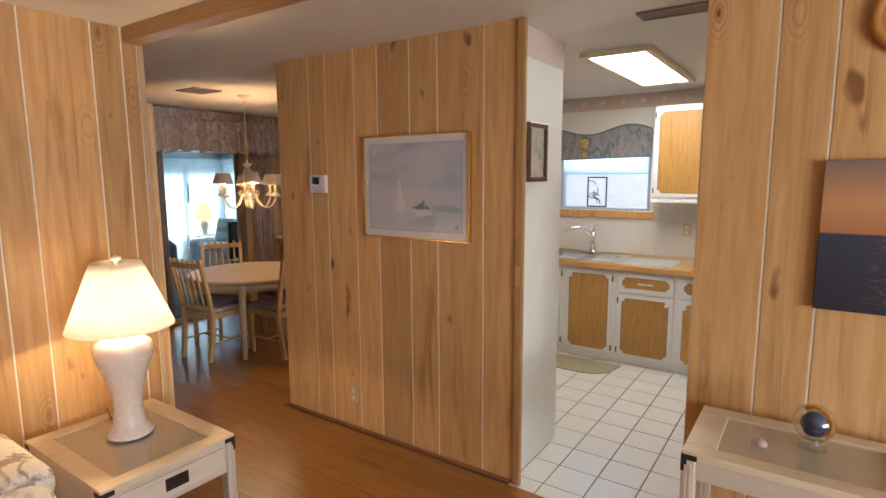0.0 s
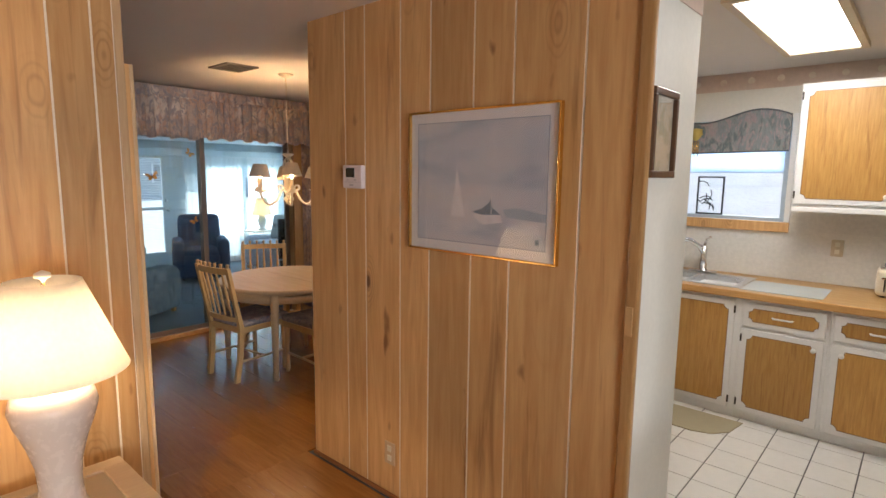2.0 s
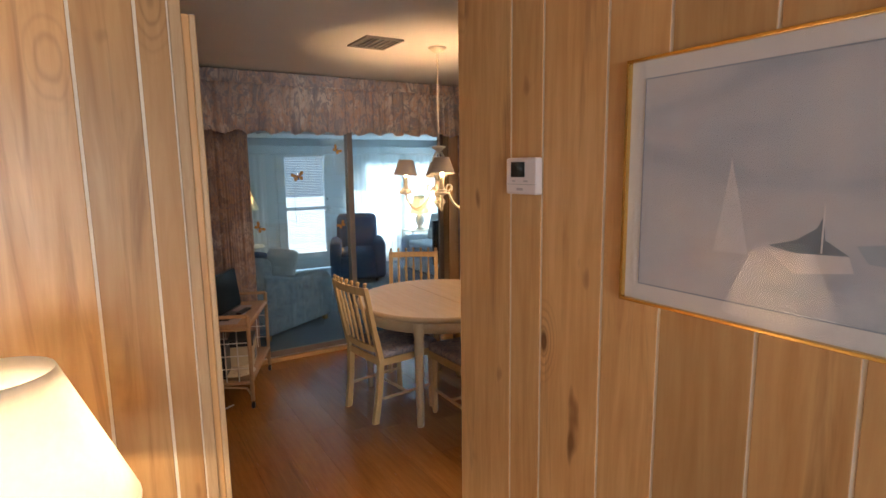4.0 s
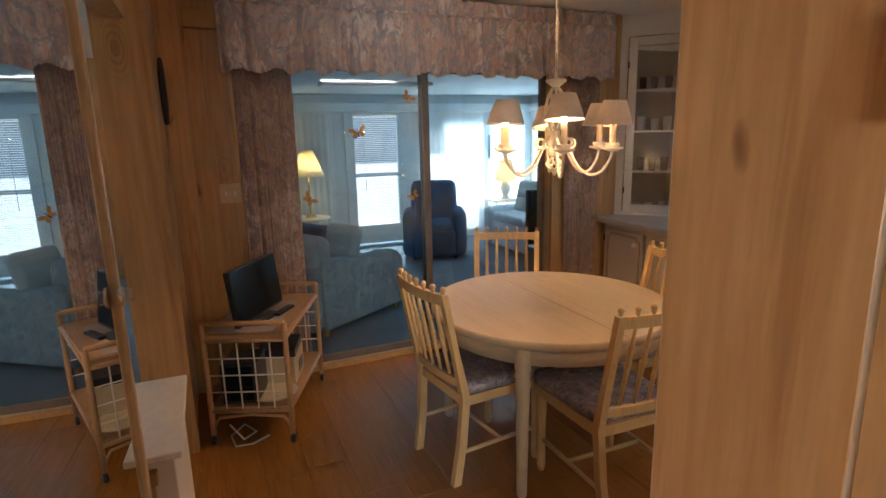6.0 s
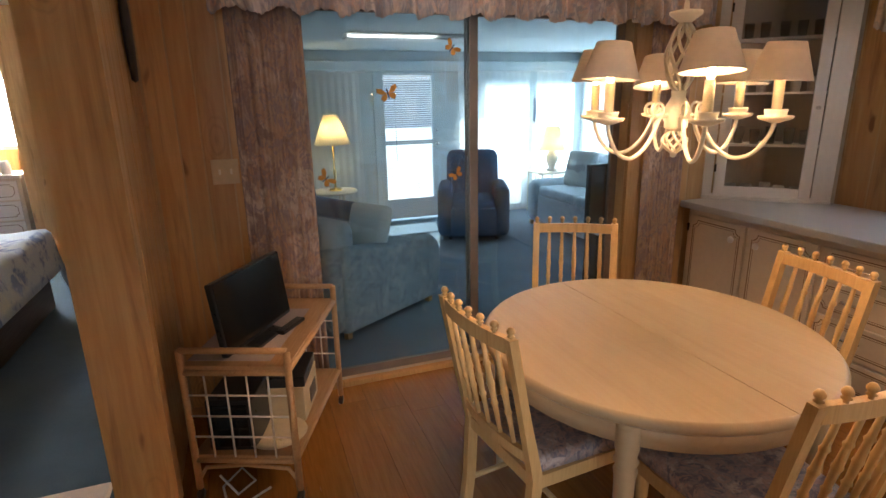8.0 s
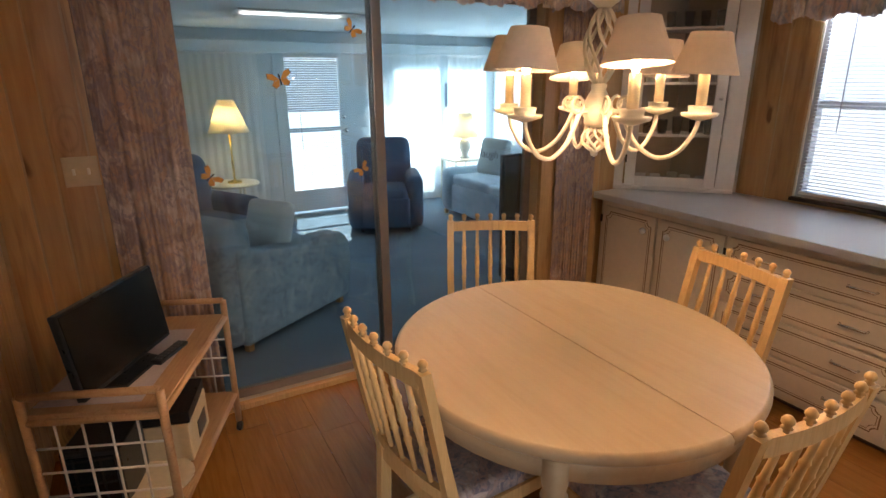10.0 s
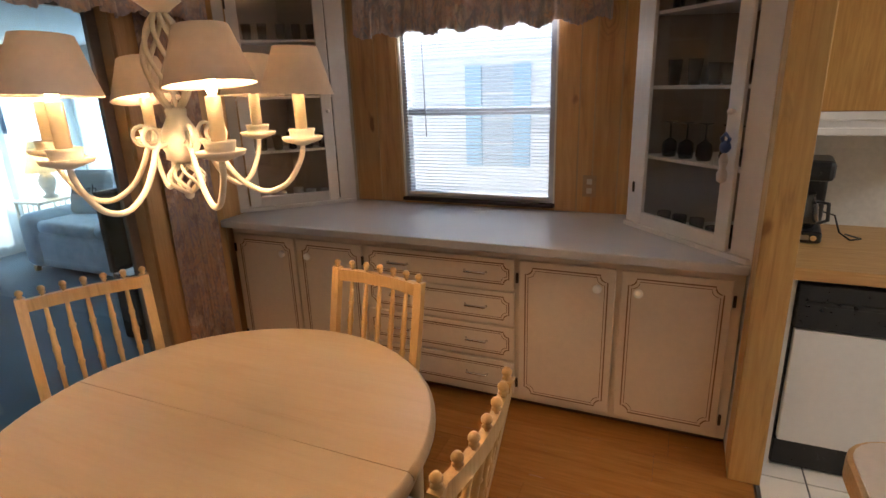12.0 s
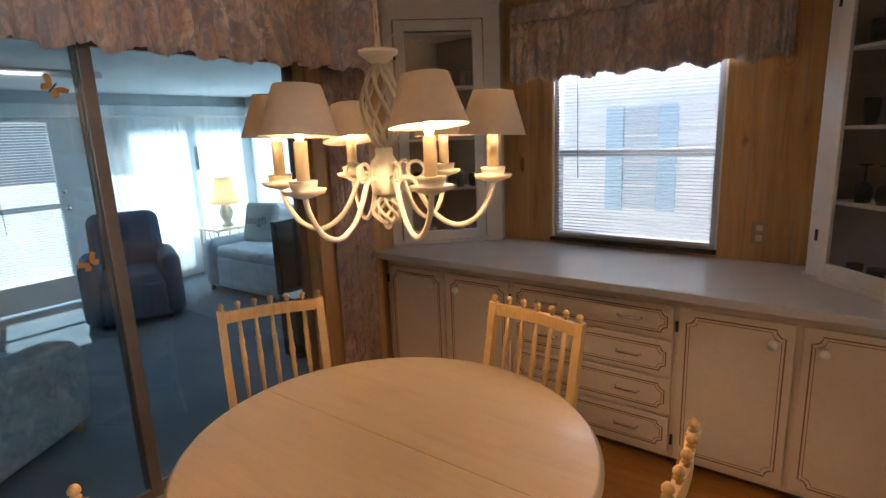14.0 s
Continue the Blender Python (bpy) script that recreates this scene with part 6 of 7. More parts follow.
def shell(x, y, rz, s):
    o = lathe([(0.0, 0), (0.006, 0.01), (0.016, 0.03), (0.022, 0.05), (0.014, 0.07), (0.0, 0.078)], 12)
    ob = part("sea_shell", o, SHELL)
    ob.matrix_world = pose(x, y, 0.699 + 0.018 * s, 90, 0, rz) @ Matrix.Diagonal((s, s * 0.8, s, 1))
    tagged(ob, "small pinkish white sea shell on the console", "shell", "shells on the console")


shell(-1.17, 3.90, 50, 0.9)
shell(-0.62, 3.86, 20, 0.8)
shell(-0.60, 3.95, 80, 0.7)
# Unseen window frame added round the side daylight opening.
lw = thing("window_3", pose(2.9, 1.5, 0.6, 0, 0, 90), "unseen wide window in a white frame, added for side daylight", "window", kind="structure")
f = bmesh.new()
for q in ((-1.3, -1.24, -0.06, 0.0, 0, 1.4), (1.24, 1.3, -0.06, 0.0, 0, 1.4), (-1.24, 1.24, -0.06, 0.0, 0, 0.05), (-1.24, 1.24, -0.06, 0.0, 1.35, 1.4), (-0.02, 0.02, -0.06, 0.0, 0.05, 1.35)):
    box(f, *q)
part("window_frame", f, WHITE, lw)

# ---- sunroom ----
def vertical_blind(m, width, height, label, pitch=0.085, tilt=9):
    T = thing("vertical_blind", m, label, "blind", "vertical blinds of the sunroom")
    n = int(width / pitch)
    c, s = math.cos(radians(tilt)) * 0.046, math.sin(radians(tilt)) * 0.046
    g = bmesh.new()
    vs = [g.verts.new(q) for q in ((-c, -s, 0), (0, 0.008, 0), (c, s, 0), (c, s, -height), (0, 0.008, -height), (-c, -s, -height))]
    g.faces.new((vs[0], vs[1], vs[4], vs[5]))
    g.faces.new((vs[1], vs[2], vs[3], vs[4]))
    v0 = part("vane", g, BLIND_V, T, "pale vinyl vane")
    v0.location = (pitch / 2, 0, -0.02)
    for k in range(1, n):
        o = new("vane", v0.data)
        o.parent = T
        o.location = (pitch * (k + 0.5), 0, -0.02)
    part("head_rail", bx(0, width, -0.02, 0.02, -0.03, 0, bev=0.003), WHITE, T)


# No opening behind this blind; solid wall stands in for a shaded window.
vertical_blind(pose(-10.84, 3.45, 1.87, 0, 0, 90), 1.78, 1.8, "pale vertical blind before wall closed off to keep it dim")
vertical_blind(pose(-10.84, 6.42, 1.87, 0, 0, 90), 1.02, 1.8, "bright vertical blind drawn across the sunroom window")
vertical_blind(pose(-10.84, 7.55, 1.87, 0, 0, 90), 0.65, 1.8, "bright vertical blind drawn across the sunroom window")
vertical_blind(pose(-10.75, 8.25, 1.87, 0, 0, 0), 3.4, 1.8, "bright vertical blind along the sunroom's north windows", tilt=12)
sdn = thing("door_2", pose(-10.90, 5.33, 0.0, 0, 0, 90), "white glazed sunroom door with a mini blind", "door", kind="structure")
f = bmesh.new()
for q in ((0.0, 0.13, 0.03, 1.96), (0.75, 0.88, 0.03, 1.96), (0.13, 0.75, 0.03, 0.28), (0.13, 0.75, 1.84, 1.96), (0.13, 0.75, 0.98, 1.03)):
    box(f, q[0], q[1], 0.0, 0.04, q[2], q[3], bev=0.003)
part("door_frame", f, SUNWALL, sdn)
p = part("pane", bx(0.13, 0.75, 0.02, 0.024, 0.28, 1.84), GLASS, sdn)
p.visible_shadow = False
part("door_knob", lathe([(0.012, 0), (0.012, 0.03), (0.028, 0.04), (0.028, 0.055), (0, 0.065)], 14, m=Matrix.Translation((0.80, 0, 0.98)) @ Matrix.Rotation(radians(90), 4, "X")), CHROME, sdn)
part("deadbolt", lathe([(0.025, 0), (0.022, 0.012), (0, 0.014)], 14, m=Matrix.Translation((0.80, 0, 1.14)) @ Matrix.Rotation(radians(90), 4, "X")), CHROME, sdn)
mini_blind(pose(-10.885, 5.45, 1.84, 0, 0, 90), 0.64, 1.55, 0.026, "mini blind over the glazed sunroom door", 48, 0.20)
structure("baseboard_sunroom", bx(-10.92, -10.905, 6.36, 8.32, 0, 0.10), WHITE, "white baseboard", "baseboard")


def recliner(m, label):
    T = thing("recliner", m, label, "armchair")
    part("base", soft_box(-0.30, 0.30, -0.30, 0.36, 0.03, 0.26, 0.04), UPHOL, T)
    part("seat_cushion", soft_box(-0.24, 0.24, -0.22, 0.42, 0.26, 0.46, 0.07), UPHOL, T)
    part("footrest", soft_box(-0.25, 0.25, 0.36, 0.44, 0.06, 0.38, 0.035), UPHOL, T)
    for sx in (-1, 1):
        x0, x1 = sorted((sx * 0.23, sx * 0.40))
        part("armrest", soft_box(x0, x1, -0.30, 0.38, 0.04, 0.60, 0.075), UPHOL, T)
    b = soft_box(-0.31, 0.31, -0.12, 0.12, 0.0, 0.56, 0.09)
    for v in b.verts:
        v.co = Vector((v.co.x * (1 - 0.12 * max(0, v.co.z - 0.3)), v.co.y - 0.18 * v.co.z, v.co.z))
    o = part("backrest", b, UPHOL, T)
    o.location = (0, -0.22, 0.38)
    for x, y in ((-0.26, -0.26), (0.26, -0.26), (-0.26, 0.3), (0.26, 0.3)):
        part("foot", lathe([(0.02, 0), (0.02, 0.04)], 8, m=Matrix.Translation((x, y, 0))), BLACK, T)
    return T


R1 = recliner(pose(-9.92, 6.22, 0, 0, 0, -112), "navy blue upholstered recliner in the sunroom")
copy_thing(R1, pose(-9.4, 4.25, 0, 0, 0, -60))

ls = thing("armchair", pose(-7.45, 4.27, 0, 0, 0, 32.7), "blue-grey brocade armchair seen from its side", "armchair")
part("base", soft_box(-0.90, -0.02, 0.02, 0.98, 0.05, 0.30, 0.04), SAGE, ls)


def rolled_arm(x0, x1):
    o = [(0.0, 0.05), (0.98, 0.05), (1.02, 0.30), (1.01, 0.46), (0.94, 0.54), (0.80, 0.56), (0.55, 0.55), (0.30, 0.58), (0.10, 0.64), (0.0, 0.66)]
    bm = bmesh.new()
    a = [bm.verts.new((x0, y, z)) for y, z in o]
    b = [bm.verts.new((x1, y, z)) for y, z in o]
    bm.faces.new(a[::-1])
    bm.faces.new(b)
    for k in range(len(o)):
        bm.faces.new((a[k], a[(k + 1) % len(o)], b[(k + 1) % len(o)], b[k]))
    bmesh.ops.bevel(bm, geom=list(bm.edges), offset=0.035, segments=3, affect="EDGES", profile=0.5)
    return bm


part("arm", rolled_arm(-0.17, 0.0), SAGE, ls, smooth=True)
part("arm", rolled_arm(-0.92, -0.75), SAGE, ls, smooth=True)
part("backrest", soft_box(-0.90, -0.02, -0.10, 0.16, 0.05, 0.80, 0.08), SAGE, ls)
part("seat_cushion", soft_box(-0.75, -0.17, 0.16, 1.0, 0.30, 0.46, 0.05), SAGE, ls)
for x in (-0.85, -0.06):
    for y in (0.06, 0.92):
        part("foot", bx(x - 0.02, x + 0.02, y - 0.02, y + 0.02, 0, 0.06), TRIM, ls)


def pillow(m, w, mat, label):
    b = bx(-w / 2, w / 2, -0.07, 0.07, -w / 2, w / 2, bev=0.05, seg=4)
    for v in b.verts:
        k = max(abs(v.co.x), abs(v.co.z)) / (w / 2)
        v.co.y *= 1.25 - 0.8 * k ** 3
    ob = part("throw_pillow", b, mat, smooth=True)
    ob.matrix_world = m
    return tagged(ob, label, "pillow")


PILLOW = plain("pale_grey_linen", (0.52, 0.54, 0.53), 0.9, grain=120, vary=0.08, relief=0.4)
pillow(pose(-8.0, 4.56, 0.62, -18, 0, 33), 0.38, PILLOW, "pale grey throw pillow propped on the armchair")

cc = thing("slipcovered_sofa", (-10.13, 7.02, 0), "sofa under a light blue draped slipcover", "sofa")
part("base", soft_box(0.10, 1.95, 0.05, 0.95, 0.04, 0.40, 0.06), SLIP, cc)
part("arm", soft_box(0.0, 0.24, 0.0, 0.95, 0.04, 0.56, 0.10), SLIP, cc)
part("arm", soft_box(1.80, 2.02, 0.0, 0.95, 0.04, 0.56, 0.10), SLIP, cc)
part("backrest", soft_box(0.05, 1.98, 0.78, 1.02, 0.30, 0.84, 0.10), SLIP, cc)
for k in range(2):
    part("seat_cushion", soft_box(0.25 + 0.78 * k, 1.02 + 0.78 * k, 0.03, 0.80, 0.38, 0.50, 0.05), SLIP, cc)
for x in (0.08, 1.94):
    for y in (0.06, 0.9):
        part("foot", bx(x - 0.02, x + 0.02, y - 0.02, y + 0.02, 0, 0.05), TRIM, cc)
lp1 = pillow(pose(-9.66, 7.50, 0.70, -16, 0, 16), 0.42, PILLOW, "white throw pillow lettered laugh on the sofa")
tx = bpy.data.curves.new("lettering", "FONT")
tx.body, tx.size, tx.align_x, tx.extrude = "laugh", 0.13, "CENTER", 0.001
tx.materials.append(plain("charcoal_print", (0.06, 0.06, 0.07), 0.8))
to = new("lettering", tx)
to.parent = lp1
to.matrix_local = pose(0.0, -0.092, -0.03, 90, 0, 0)


def shade_lamp(m, h, label, ceramic, r0=0.19, r1=0.085, tall=0.26):
    T = thing("table_lamp", m, label, "lamp")
    if ceramic:
        part("base", lathe([(0.07, 0), (0.07, 0.02), (0.04, 0.04), (0.075, 0.12), (0.085, 0.18), (0.05, 0.25), (0.015, 0.28), (0.01, h)], 20), plain("mottled_ceramic", (0.55, 0.52, 0.46), 0.4, vary=0.3, grain=14), T)
    else:
        part("base", lathe([(0.075, 0), (0.07, 0.015), (0.012, 0.03), (0.012, h * 0.35), (0.018, h * 0.4), (0.010, h * 0.45), (0.010, h)], 16), GOLD, T)
    part("shade", lathe([(r0, h - 0.02), (r1, h - 0.02 + tall), (r1 - 0.001, h - 0.02 + tall), (r0 - 0.0015, h - 0.02), (r0, h - 0.02)], 32), SHADE_Y, T, "cream lit shade")
    part("bulb", lathe([(0.012, h), (0.028, h + 0.05), (0, h + 0.10)], 12), BULB, T)


def round_table(m, r, h, label, mat):
    T = thing("lamp_table", m, label, "table")
    part("top", lathe([(0, h - 0.025), (r, h - 0.025), (r + 0.008, h - 0.015), (r, h), (0, h)], 28), mat, T)
    for k in range(3):
        a = radians(120 * k + 30)
        part("leg", tube([(0.6 * r * math.cos(a), 0.6 * r * math.sin(a), h - 0.025), (0.8 * r * math.cos(a), 0.8 * r * math.sin(a), 0)], 0.014, 8), mat, T)


round_table((-10.35, 4.70, 0), 0.25, 0.55, "small cream round lamp table in the sunroom", IVORY)
shade_lamp((-10.35, 4.71, 0.55), 0.535, "lit brass lamp with a cream shade", False, 0.20, 0.077, 0.32)
tt = thing("rattan_table", (-10.80, 7.40, 0), "white rattan side table in the sunroom corner", "table")
part("top", bx(0, 0.42, 0, 0.42, 0.54, 0.57, bev=0.006), IVORY, tt)
part("lower_shelf", bx(0.02, 0.40, 0.02, 0.40, 0.15, 0.165), IVORY, tt)
for x in (0.02, 0.40):
    for y in (0.02, 0.40):
        part("leg", tube([(x, y, 0), (x, y, 0.54)], 0.014, 8), IVORY, tt)
for y in (0.02, 0.40):
    for k in range(1, 4):
        part("spindle", tube([(0.02 + 0.095 * k, y, 0.16), (0.02 + 0.095 * k, y, 0.54)], 0.006, 6), IVORY, tt)
shade_lamp((-10.58, 7.66, 0.57), 0.29, "lit ceramic lamp with a cream shade", True, 0.178, 0.093, 0.31)
t2 = thing("television", pose(-7.75, 6.64, 0.0, 0, 0, 90), "black flat-screen television on a stand in the sunroom", "television")
part("screen_case", bx(-0.38, 0.38, -0.02, 0.02, 0.50, 1.02, bev=0.006), BLACK, t2)
part("screen", bx(-0.36, 0.36, -0.023, -0.02, 0.53, 1.0), SCREEN, t2)
part("stand", bx(-0.30, 0.36, -0.06, 0.12, 0, 0.46, bev=0.008), BLACK, t2)
part("neck", bx(-0.06, 0.06, -0.015, 0.015, 0.46, 0.52), BLACK, t2)
fl = thing("ceiling_light", (-9.2, 5.3, 2.10), "pale flat sunroom ceiling fixture", "ceiling light")
part("body", bx(-0.12, 0.12, -0.6, 0.6, -0.05, 0.0, bev=0.015), WHITE, fl)

# butterflies stuck on the glass
BF1, BF2 = plain("orange_wing", (0.62, 0.25, 0.04), 0.6, grain=30, vary=0.3), plain("dark_wing_edge", (0.05, 0.03, 0.02), 0.6)


def butterfly(y, z, rot, s):
    T = thing("butterfly_sticker", pose(SX - 0.044, y, z, 0, rot, 90) @ Matrix.Diagonal((s, s, s, 1)), "orange butterfly decoration stuck on the glass door", "decoration", "butterflies on the glass")
    for sx in (-1, 1):
        for o in ([(0.003, 0.0), (0.03, 0.035), (0.062, 0.045), (0.066, 0.02), (0.035, 0.0)], [(0.003, 0.0), (0.035, -0.002), (0.05, -0.02), (0.035, -0.042), (0.012, -0.03)]):
            w = part("wing", flat_shape([(sx * x, zz_) for x, zz_ in o], 0.0, 0.0012), BF1, T)
            tip = o[2]
            part("wing_tip", flat_shape([(sx * tip[0], tip[1]), (sx * o[3][0], o[3][1]), (sx * (o[3][0] - 0.003), o[3][1] + 0.002), (sx * (tip[0] - 0.003), tip[1] - 0.003)], -0.0014, 0.0006), BF2, w)
    part("body", tube([(0, -0.002, -0.03), (0, -0.003, 0.0), (0, -0.002, 0.03)], 0.004, 6), BF2, T)


butterfly(4.485, 1.566, -14, 0.85)
butterfly(4.84, 1.79, 42, 0.7)
butterfly(4.856, 1.13, -35, 0.65)
butterfly(4.14, 1.152, 50, 0.75)

# ---- bedroom ----
bed = thing("bed", (-9.1, 0.32, 0.092), "bed with a pale quilt printed with blue shells", "bed")
part("base", bx(0.12, 1.75, 0.0, 1.93, -0.08, 0.22, bev=0.01), wood("dark_bed_wood", (0.10, 0.05, 0.03), (0.08, 0.035, 0.02), (0.05, 0.02, 0.01), "x", 2, 0.5, 0), bed, "dark wood base")
part("mattress", soft_box(0.08, 1.80, 0.0, 1.98, 0.22, 0.50, 0.06), WHITE, bed)
QUILT = print_cloth("shell_quilt", (0.70, 0.76, 0.86), [(0.16, 0.24, 0.52), (0.76, 0.80, 0.86)], 5)
q = bmesh.new()
nx_, ny_ = 40, 40
grid = []
for i in range(nx_ + 1):
    col = []
    for j in range(ny_ + 1):
        u, v = i / nx_ * 2.15 - 0.20, j / ny_ * 2.30 - 0.0
        x, y, z = u, v, 0.53
        if u < 0.06:
            x, z = 0.06 - 0.15 * (0.06 - u), 0.53 - (0.06 - u) * 0.95
        if v > 1.98:
            y, z = 1.98 + 0.15 * (v - 1.98), z - (v - 1.98) * 0.95
        z += 0.012 * math.sin(u * 17 + 1.5 * math.sin(v * 5)) * math.cos(v * 13)
        x += 0.01 * math.sin(v * 21)
        col.append(q.verts.new((x, y, z)))
    grid.append(col)
for a, b in zip(grid, grid[1:]):
    for j in range(ny_):
        q.faces.new((a[j], b[j], b[j + 1], a[j + 1])).smooth = True
qo = part("quilt", q, QUILT, bed, "pale blue quilt with navy shells")
so = qo.modifiers.new("thickness", "SOLIDIFY")
so.thickness = 0.02
dr = thing("dresser", (-10.87, 0.72, 0.012), "antique white dresser with pinstriped drawers", "dresser")
part("body", bx(0.005, 0.45, 0.0, 1.02, 0.0, 0.87), CREAM, dr)
part("top", bx(0.0, 0.47, -0.02, 1.04, 0.87, 0.90, bev=0.005), WHITE_T, dr)
for i in range(2):
    for j in range(4):
        y0, z0 = 0.03 + 0.49 * i, 0.08 + 0.195 * j
        d = part("drawer", bx(0.45, 0.465, y0, y0 + 0.47, z0, z0 + 0.18, bev=0.003), WHITE_T, dr)
        o = notched(y0 + 0.03, y0 + 0.44, z0 + 0.03, z0 + 0.15, 0.025)
        g = ring_bar(o, 0.0, 0.005, 0.001)
        for v in g.verts:
            v.co = Vector((0.465 - v.co.y, v.co.x, v.co.z))
        part("pinstripe", g, CREAM_LINE, d)
        part("handle", tube([(0.465, y0 + 0.18, z0 + 0.09), (0.485, y0 + 0.185, z0 + 0.09), (0.485, y0 + 0.285, z0 + 0.09), (0.465, y0 + 0.29, z0 + 0.09)], 0.006, 8), CREAM, d)
bw = thing("window_4", (-10.88, 1.10, 1.12), "bright bedroom window", "window", kind="structure")
f = bmesh.new()
for q_ in ((-0.06, -0.01, 0, 0.04, 0, 0.86), (-0.06, -0.01, 0.61, 0.65, 0, 0.86), (-0.06, -0.01, 0.04, 0.61, 0, 0.04), (-0.06, -0.01, 0.04, 0.61, 0.82, 0.86)):
    box(f, *q_)
part("window_frame", f, WHITE, bw)
p = part("pane", bx(-0.04, -0.035, 0.04, 0.61, 0.04, 0.82), GLASS, bw)
p.visible_shadow = False
part("shade", bx(-0.028, -0.025, 0.03, 0.62, 0.03, 0.83), thin_cloth("white_roller_shade", (0.9, 0.92, 0.95), 0.8), bw, "sunlit white shade")
hung("window_valance", cloth_sheet(0.86, 0.36, 9, 0.03, 0.7, 0.02, 0.004, 12, 90, 10, 0.25), pose(-10.84, 1.0, 2.26, 0, 0, 90), print_cloth("pale_floral", (0.60, 0.56, 0.48), [(0.70, 0.66, 0.58), (0.45, 0.42, 0.36)], 9), "pale floral gathered bedroom valance", "valance")
shade_lamp((-10.68, 1.33, 0.912), 0.10, "tiny lit lamp with an orange shade", False)
bs = part("storage_basket", bx(0, 0.16, 0, 0.26, 0, 0.13, bev=0.01), plain("wicker", (0.50, 0.32, 0.15), 0.8, grain=60, vary=0.3, relief=0.8))
bs.matrix_world = Matrix.Translation((-10.78, 0.98, 0.912))
tagged(bs, "tan wicker basket on the dresser", "basket")
for y, h, mt_ in ((1.22, 0.12, PALEWARE), (1.30, 0.10, WHITE), (1.62, 0.13, WHITE)):
    o = part("jar", lathe([(0.035, 0), (0.042, 0.02), (0.042, h * 0.75), (0.03, h * 0.9), (0.032, h), (0, h)], 16), mt_)
    o.matrix_world = Matrix.Translation((-10.50, y, 0.912))
    tagged(o, "pale lidded jar on the dresser", "jar", "jars on the dresser")
cf = thing("ceiling_fan", (-8.2, 1.1, CEIL_Z), "dark-bladed bedroom ceiling fan at rest", "ceiling fan")
part("rod", tube([(0, 0, 0), (0, 0, -0.22)], 0.012, 8), BRONZE, cf)
part("motor", lathe([(0.02, -0.2), (0.09, -0.22), (0.10, -0.28), (0.06, -0.31), (0, -0.315)], 20), BRONZE, cf)
for k in range(5):
    a = radians(72 * k + 10)
    c, s_ = math.cos(a), math.sin(a)
    bl = bx(0.1, 0.62, -0.06, 0.06, -0.262, -0.254, bev=0.003)
    for v in bl.verts:
        v.co = Vector((v.co.x * c - v.co.y * s_, v.co.x * s_ + v.co.y * c, v.co.z))
    part("blade", bl, plain("grey_blade", (0.28, 0.26, 0.25), 0.5), cf)

# ---- small things on the hutch side ----
KEY = thing("key_fob", TR.matrix_world @ Matrix.Translation((WR - 0.135, -0.036, 0.46)), "small blue and white ornament hanging on the cabinet knob", "ornament")
part("bow", lathe([(0.0, 0.0), (0.022, 0.004), (0.025, 0.014), (0.012, 0.022), (0, 0.023)], 12, m=Matrix.Translation((0, 0, -0.02)) @ Matrix.Rotation(radians(90), 4, "X")), plain("blue_ribbon", (0.03, 0.06, 0.20), 0.6), KEY)
part("bow_loop", tube([(0, -0.01, -0.02), (0.02, -0.014, 0.012), (0.0, -0.014, 0.03), (-0.018, -0.014, 0.012), (0, -0.01, -0.02)], 0.007, 8), plain("blue_ribbon_dark", (0.02, 0.05, 0.18), 0.6), KEY)
part("figure", lathe([(0.0, -0.16), (0.018, -0.15), (0.02, -0.12), (0.010, -0.10), (0.018, -0.075), (0.012, -0.05), (0, -0.04)], 12, m=Matrix.Translation((0, -0.012, 0))), plain("white_ceramic", (0.66, 0.55, 0.50), 0.4), KEY)

# ---- outside ----
nh = thing("neighbour_house", (-9.5, 11.5, -0.5), "white-sided neighbouring house with blue shutters", "house")
part("wall", bx(0, 14, 0, 0.3, 0, 3.6), plain("white_siding", (0.86, 0.88, 0.90), 0.6), nh)
for k in range(18):
    part("siding_board", bx(0, 14, -0.02, 0.0, 0.2 * k, 0.2 * k + 0.19), plain("white_siding_board", (0.86, 0.88, 0.90), 0.6) if k == 0 else bpy.data.materials["white_siding_board"], nh)
part("roof", bx(-0.3, 14.3, -0.4, 1.5, 3.6, 3.8), plain("grey_roof", (0.35, 0.35, 0.36), 0.8), nh)
for wx in (2.41, 8.0):
    wn_ = part("window", bx(wx, wx + 0.44, -0.04, -0.02, 0.95, 2.28), plain("pale_pane", (0.55, 0.62, 0.68), 0.3), nh)
    for k in range(3):
        part("muntin", bx(wx, wx + 0.44, -0.05, -0.04, 1.25 + 0.33 * k, 1.28 + 0.33 * k), WHITE, wn_)
    for sx in (wx - 0.24, wx + 0.45):
        part("shutter", bx(sx, sx + 0.23, -0.06, -0.02, 0.93, 2.30), plain("blue_shutter_paint", (0.45, 0.63, 0.76), 0.6), nh, "blue louvred shutter")

# House added far off so the sunroom door's upper glass looks dark.
fh = thing("far_house", (-54, -14, -0.5), "grey-sided single-storey house added far off to darken the door's view", "house")
part("wall", bx(0, 8, 0, 46, 0, 3.4), plain("blue_grey_siding", (0.30, 0.34, 0.38), 0.7), fh)
g = bmesh.new()
ro = [g.verts.new(q) for q in ((-0.6, -0.6, 3.4), (8.6, -0.6, 3.4), (4, -0.6, 5.0), (-0.6, 46.6, 3.4), (8.6, 46.6, 3.4), (4, 46.6, 5.0))]
for q in ((0, 1, 2), (5, 4, 3), (0, 2, 5, 3), (2, 1, 4, 5), (1, 0, 3, 4)):
    g.faces.new([ro[k] for k in q])
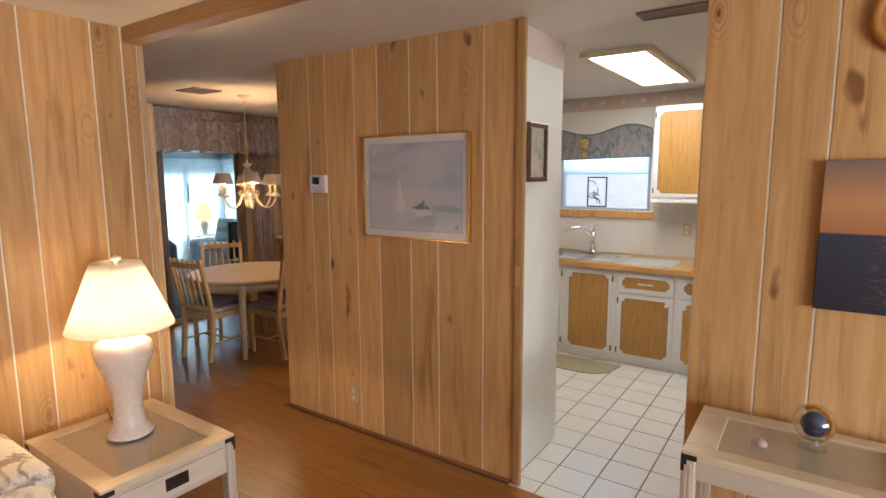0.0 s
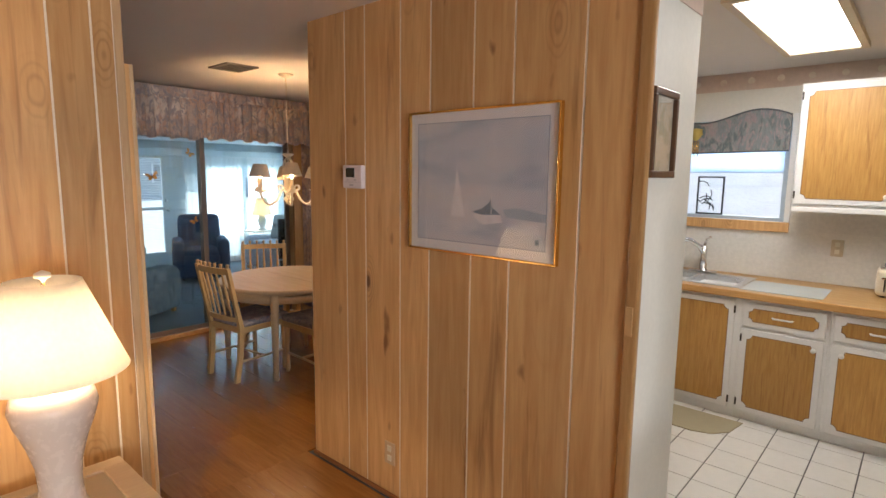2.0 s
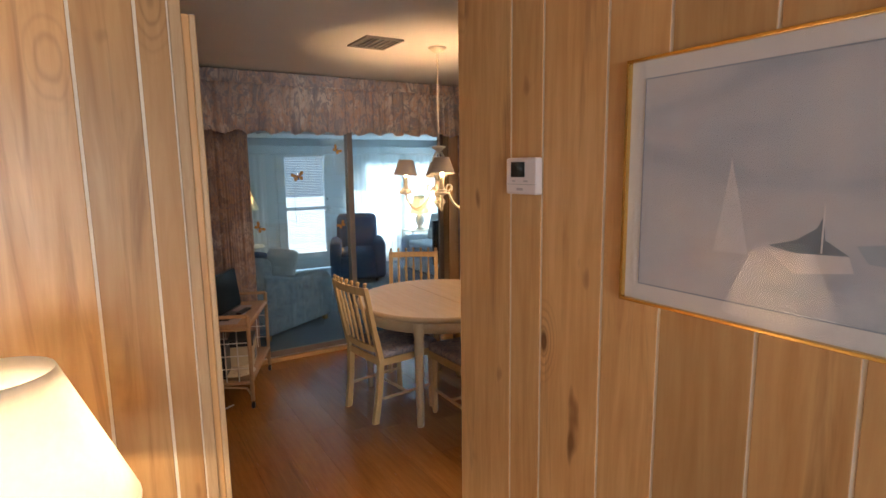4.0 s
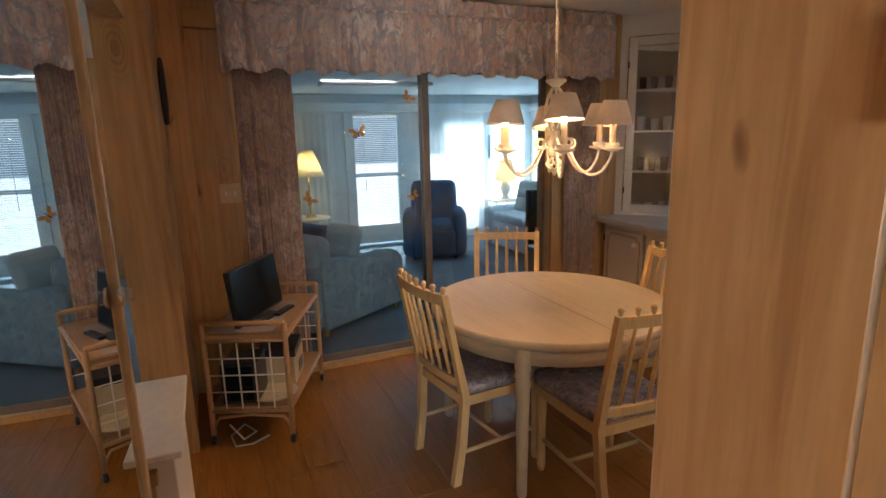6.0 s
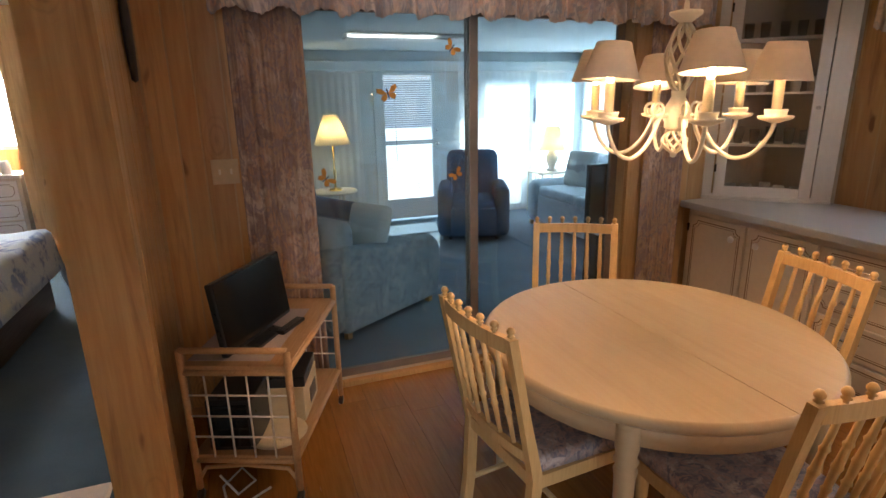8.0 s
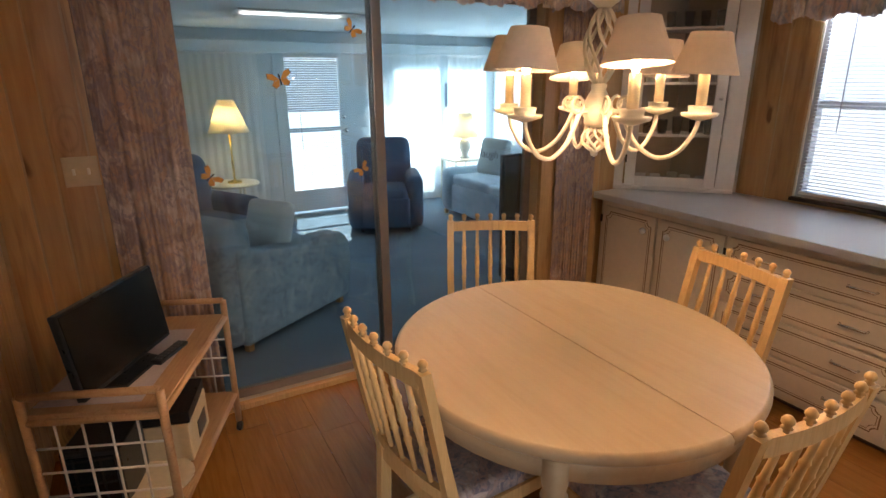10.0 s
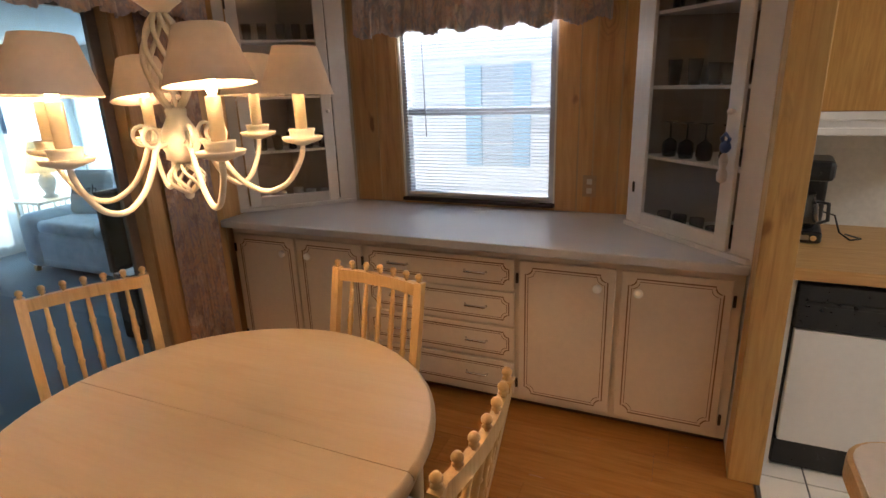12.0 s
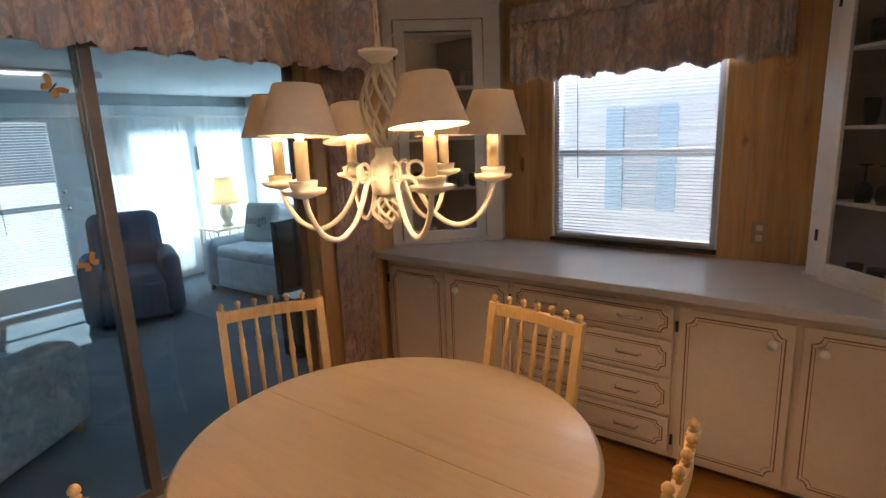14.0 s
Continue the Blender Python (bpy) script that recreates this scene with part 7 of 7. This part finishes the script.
part("roof", g, plain("dark_shingle_roof", (0.14, 0.14, 0.15), 0.85), fh, "dark shingled gable roof")
for y in (6, 15, 24, 33):
    w_ = part("window", bx(8.0, 8.05, y, y + 1.6, 1.3, 2.5), plain("dark_far_pane", (0.06, 0.07, 0.08), 0.2), fh)
    part("frame", bx(8.0, 8.08, y - 0.1, y, 1.2, 2.6), WHITE, w_)

# ---- boards, floor planks and tiles ----
for x0, x1 in ((-6.42, -6.08), (-5.14, -4.73)):
    structure("trim_panel_backing", bx(x0, x1, NY - 0.0012, NY - 0.0002, 0.872, CEIL_Z), GROOVE_D, "tan backing between the dining wall boards", "trim")
planks(W_PANEL, "x", PW + 0.008, -4.085, -2.276, 0, CEIL_Z, -1, [0.311, 0.151, 0.245, 0.185, 0.237, 0.193, 0.292], PANEL)
planks(W_LEFT, "y", -3.99, -1.4, 3.272, 0, CEIL_Z, 1, [0.16, 0.28, 0.14, 0.22, 0.16, 0.31, 0.15, 0.29, 0.14, 0.24, 0.19, 0.30, 0.135, 0.27, 0.155, 0.22, 0.07, 0.21, 0.155, 0.22, 0.145, 0.294, 0.141, 0.097], PANEL)
planks(W_RIGHT, "x", PW + 0.008, -1.445, 2.9, 0, CEIL_Z, -1, [0.252, 0.182, 0.27, 0.14, 0.22], PANEL)
planks(W_CART, "x", 3.362, -6.92, -6.3, 0, CEIL_Z, 1, [0.22, 0.14, 0.19, 0.10, 0.17], PANEL)
planks(W_NORTH, "x", NY, -6.41, -6.08, 0.872, CEIL_Z, -1, [0.167, 0.155], PANEL)
planks(W_NORTH, "x", NY, -5.14, -4.74, 0.872, CEIL_Z, -1, [0.12, 0.08, 0.13, 0.07], PANEL)
structure("trim_window_apron", bx(-6.08, -5.14, NY - 0.008, NY, 0.872, 0.89), PANEL, "wood panelling under the dining window", "trim")
planks(W_SLIDER, "y", SX, 3.375, 3.92, 0, CEIL_Z, 1, [0.115, 0.095, 0.12, 0.2], PANEL)
planks(W_SLIDER, "y", SX, 6.08, 6.58, 0, CEIL_Z, 1, [0.14, 0.1, 0.13], PANEL)
FLOOR = bpy.data.objects["floor"]


def floor_planks(x0, x1, y0, y1, skip):
    w, L = 0.19, 1.21
    rnd = random.Random(2)
    shared = {}
    y, row = y0, 0
    while y < y1:
        x = x0 - rnd.uniform(0, L)
        while x < x1:
            a, b = max(x, x0), min(x + L, x1)
            c, d = y, min(y + w, y1)
            if b - a > 0.02 and not skip((a + b) / 2, (c + d) / 2):
                key = (round(b - a, 4), round(d - c, 4))
                if key not in shared:
                    g = bx(-(b - a) / 2 + 0.0006, (b - a) / 2 - 0.0006, -(d - c) / 2 + 0.0006, (d - c) / 2 - 0.0006, -0.012, 0.0)
                    me = bpy.data.meshes.new("floor_plank")
                    g.to_mesh(me)
                    g.free()
                    me.materials.append(LAMINATE)
                    shared[key] = me
                o = new("floor_plank", shared[key])
                o.parent = FLOOR
                o.location = ((a + b) / 2, (c + d) / 2, 0.0)
            x += L
        y += w
        row += 1


floor_planks(SX, -4.13, 3.28, NY, lambda x, y: False)
floor_planks(-4.13, 2.9, -1.4, 4.2, lambda x, y: False)

KF = bpy.data.objects["floor_kitchen"]
tm = {}
P = 0.224
for i in range(-11, 14):
    for j in range(-7, 7):
        x0, y0 = -1.92 + i * P, 5.66 + j * P
        a, b, c, d = max(x0, -4.11), min(x0 + P, 1.1), max(y0, 4.2), min(y0 + P, 7.0)
        if d < 4.95:
            a = max(a, -2.298)
        if b - a < 0.03 or d - c < 0.03:
            continue
        key = (round(b - a, 3), round(d - c, 3))
        if key not in tm:
            g = bx(-(b - a) / 2 + 0.003, (b - a) / 2 - 0.003, -(d - c) / 2 + 0.003, (d - c) / 2 - 0.003, -0.004, 0.002, bev=0.0015, seg=1)
            me = bpy.data.meshes.new("tile")
            g.to_mesh(me)
            g.free()
            me.materials.append(TILE)
            tm[key] = me
        o = new("tile", tm[key])
        o.parent = KF
        o.location = ((a + b) / 2, (c + d) / 2, 0)
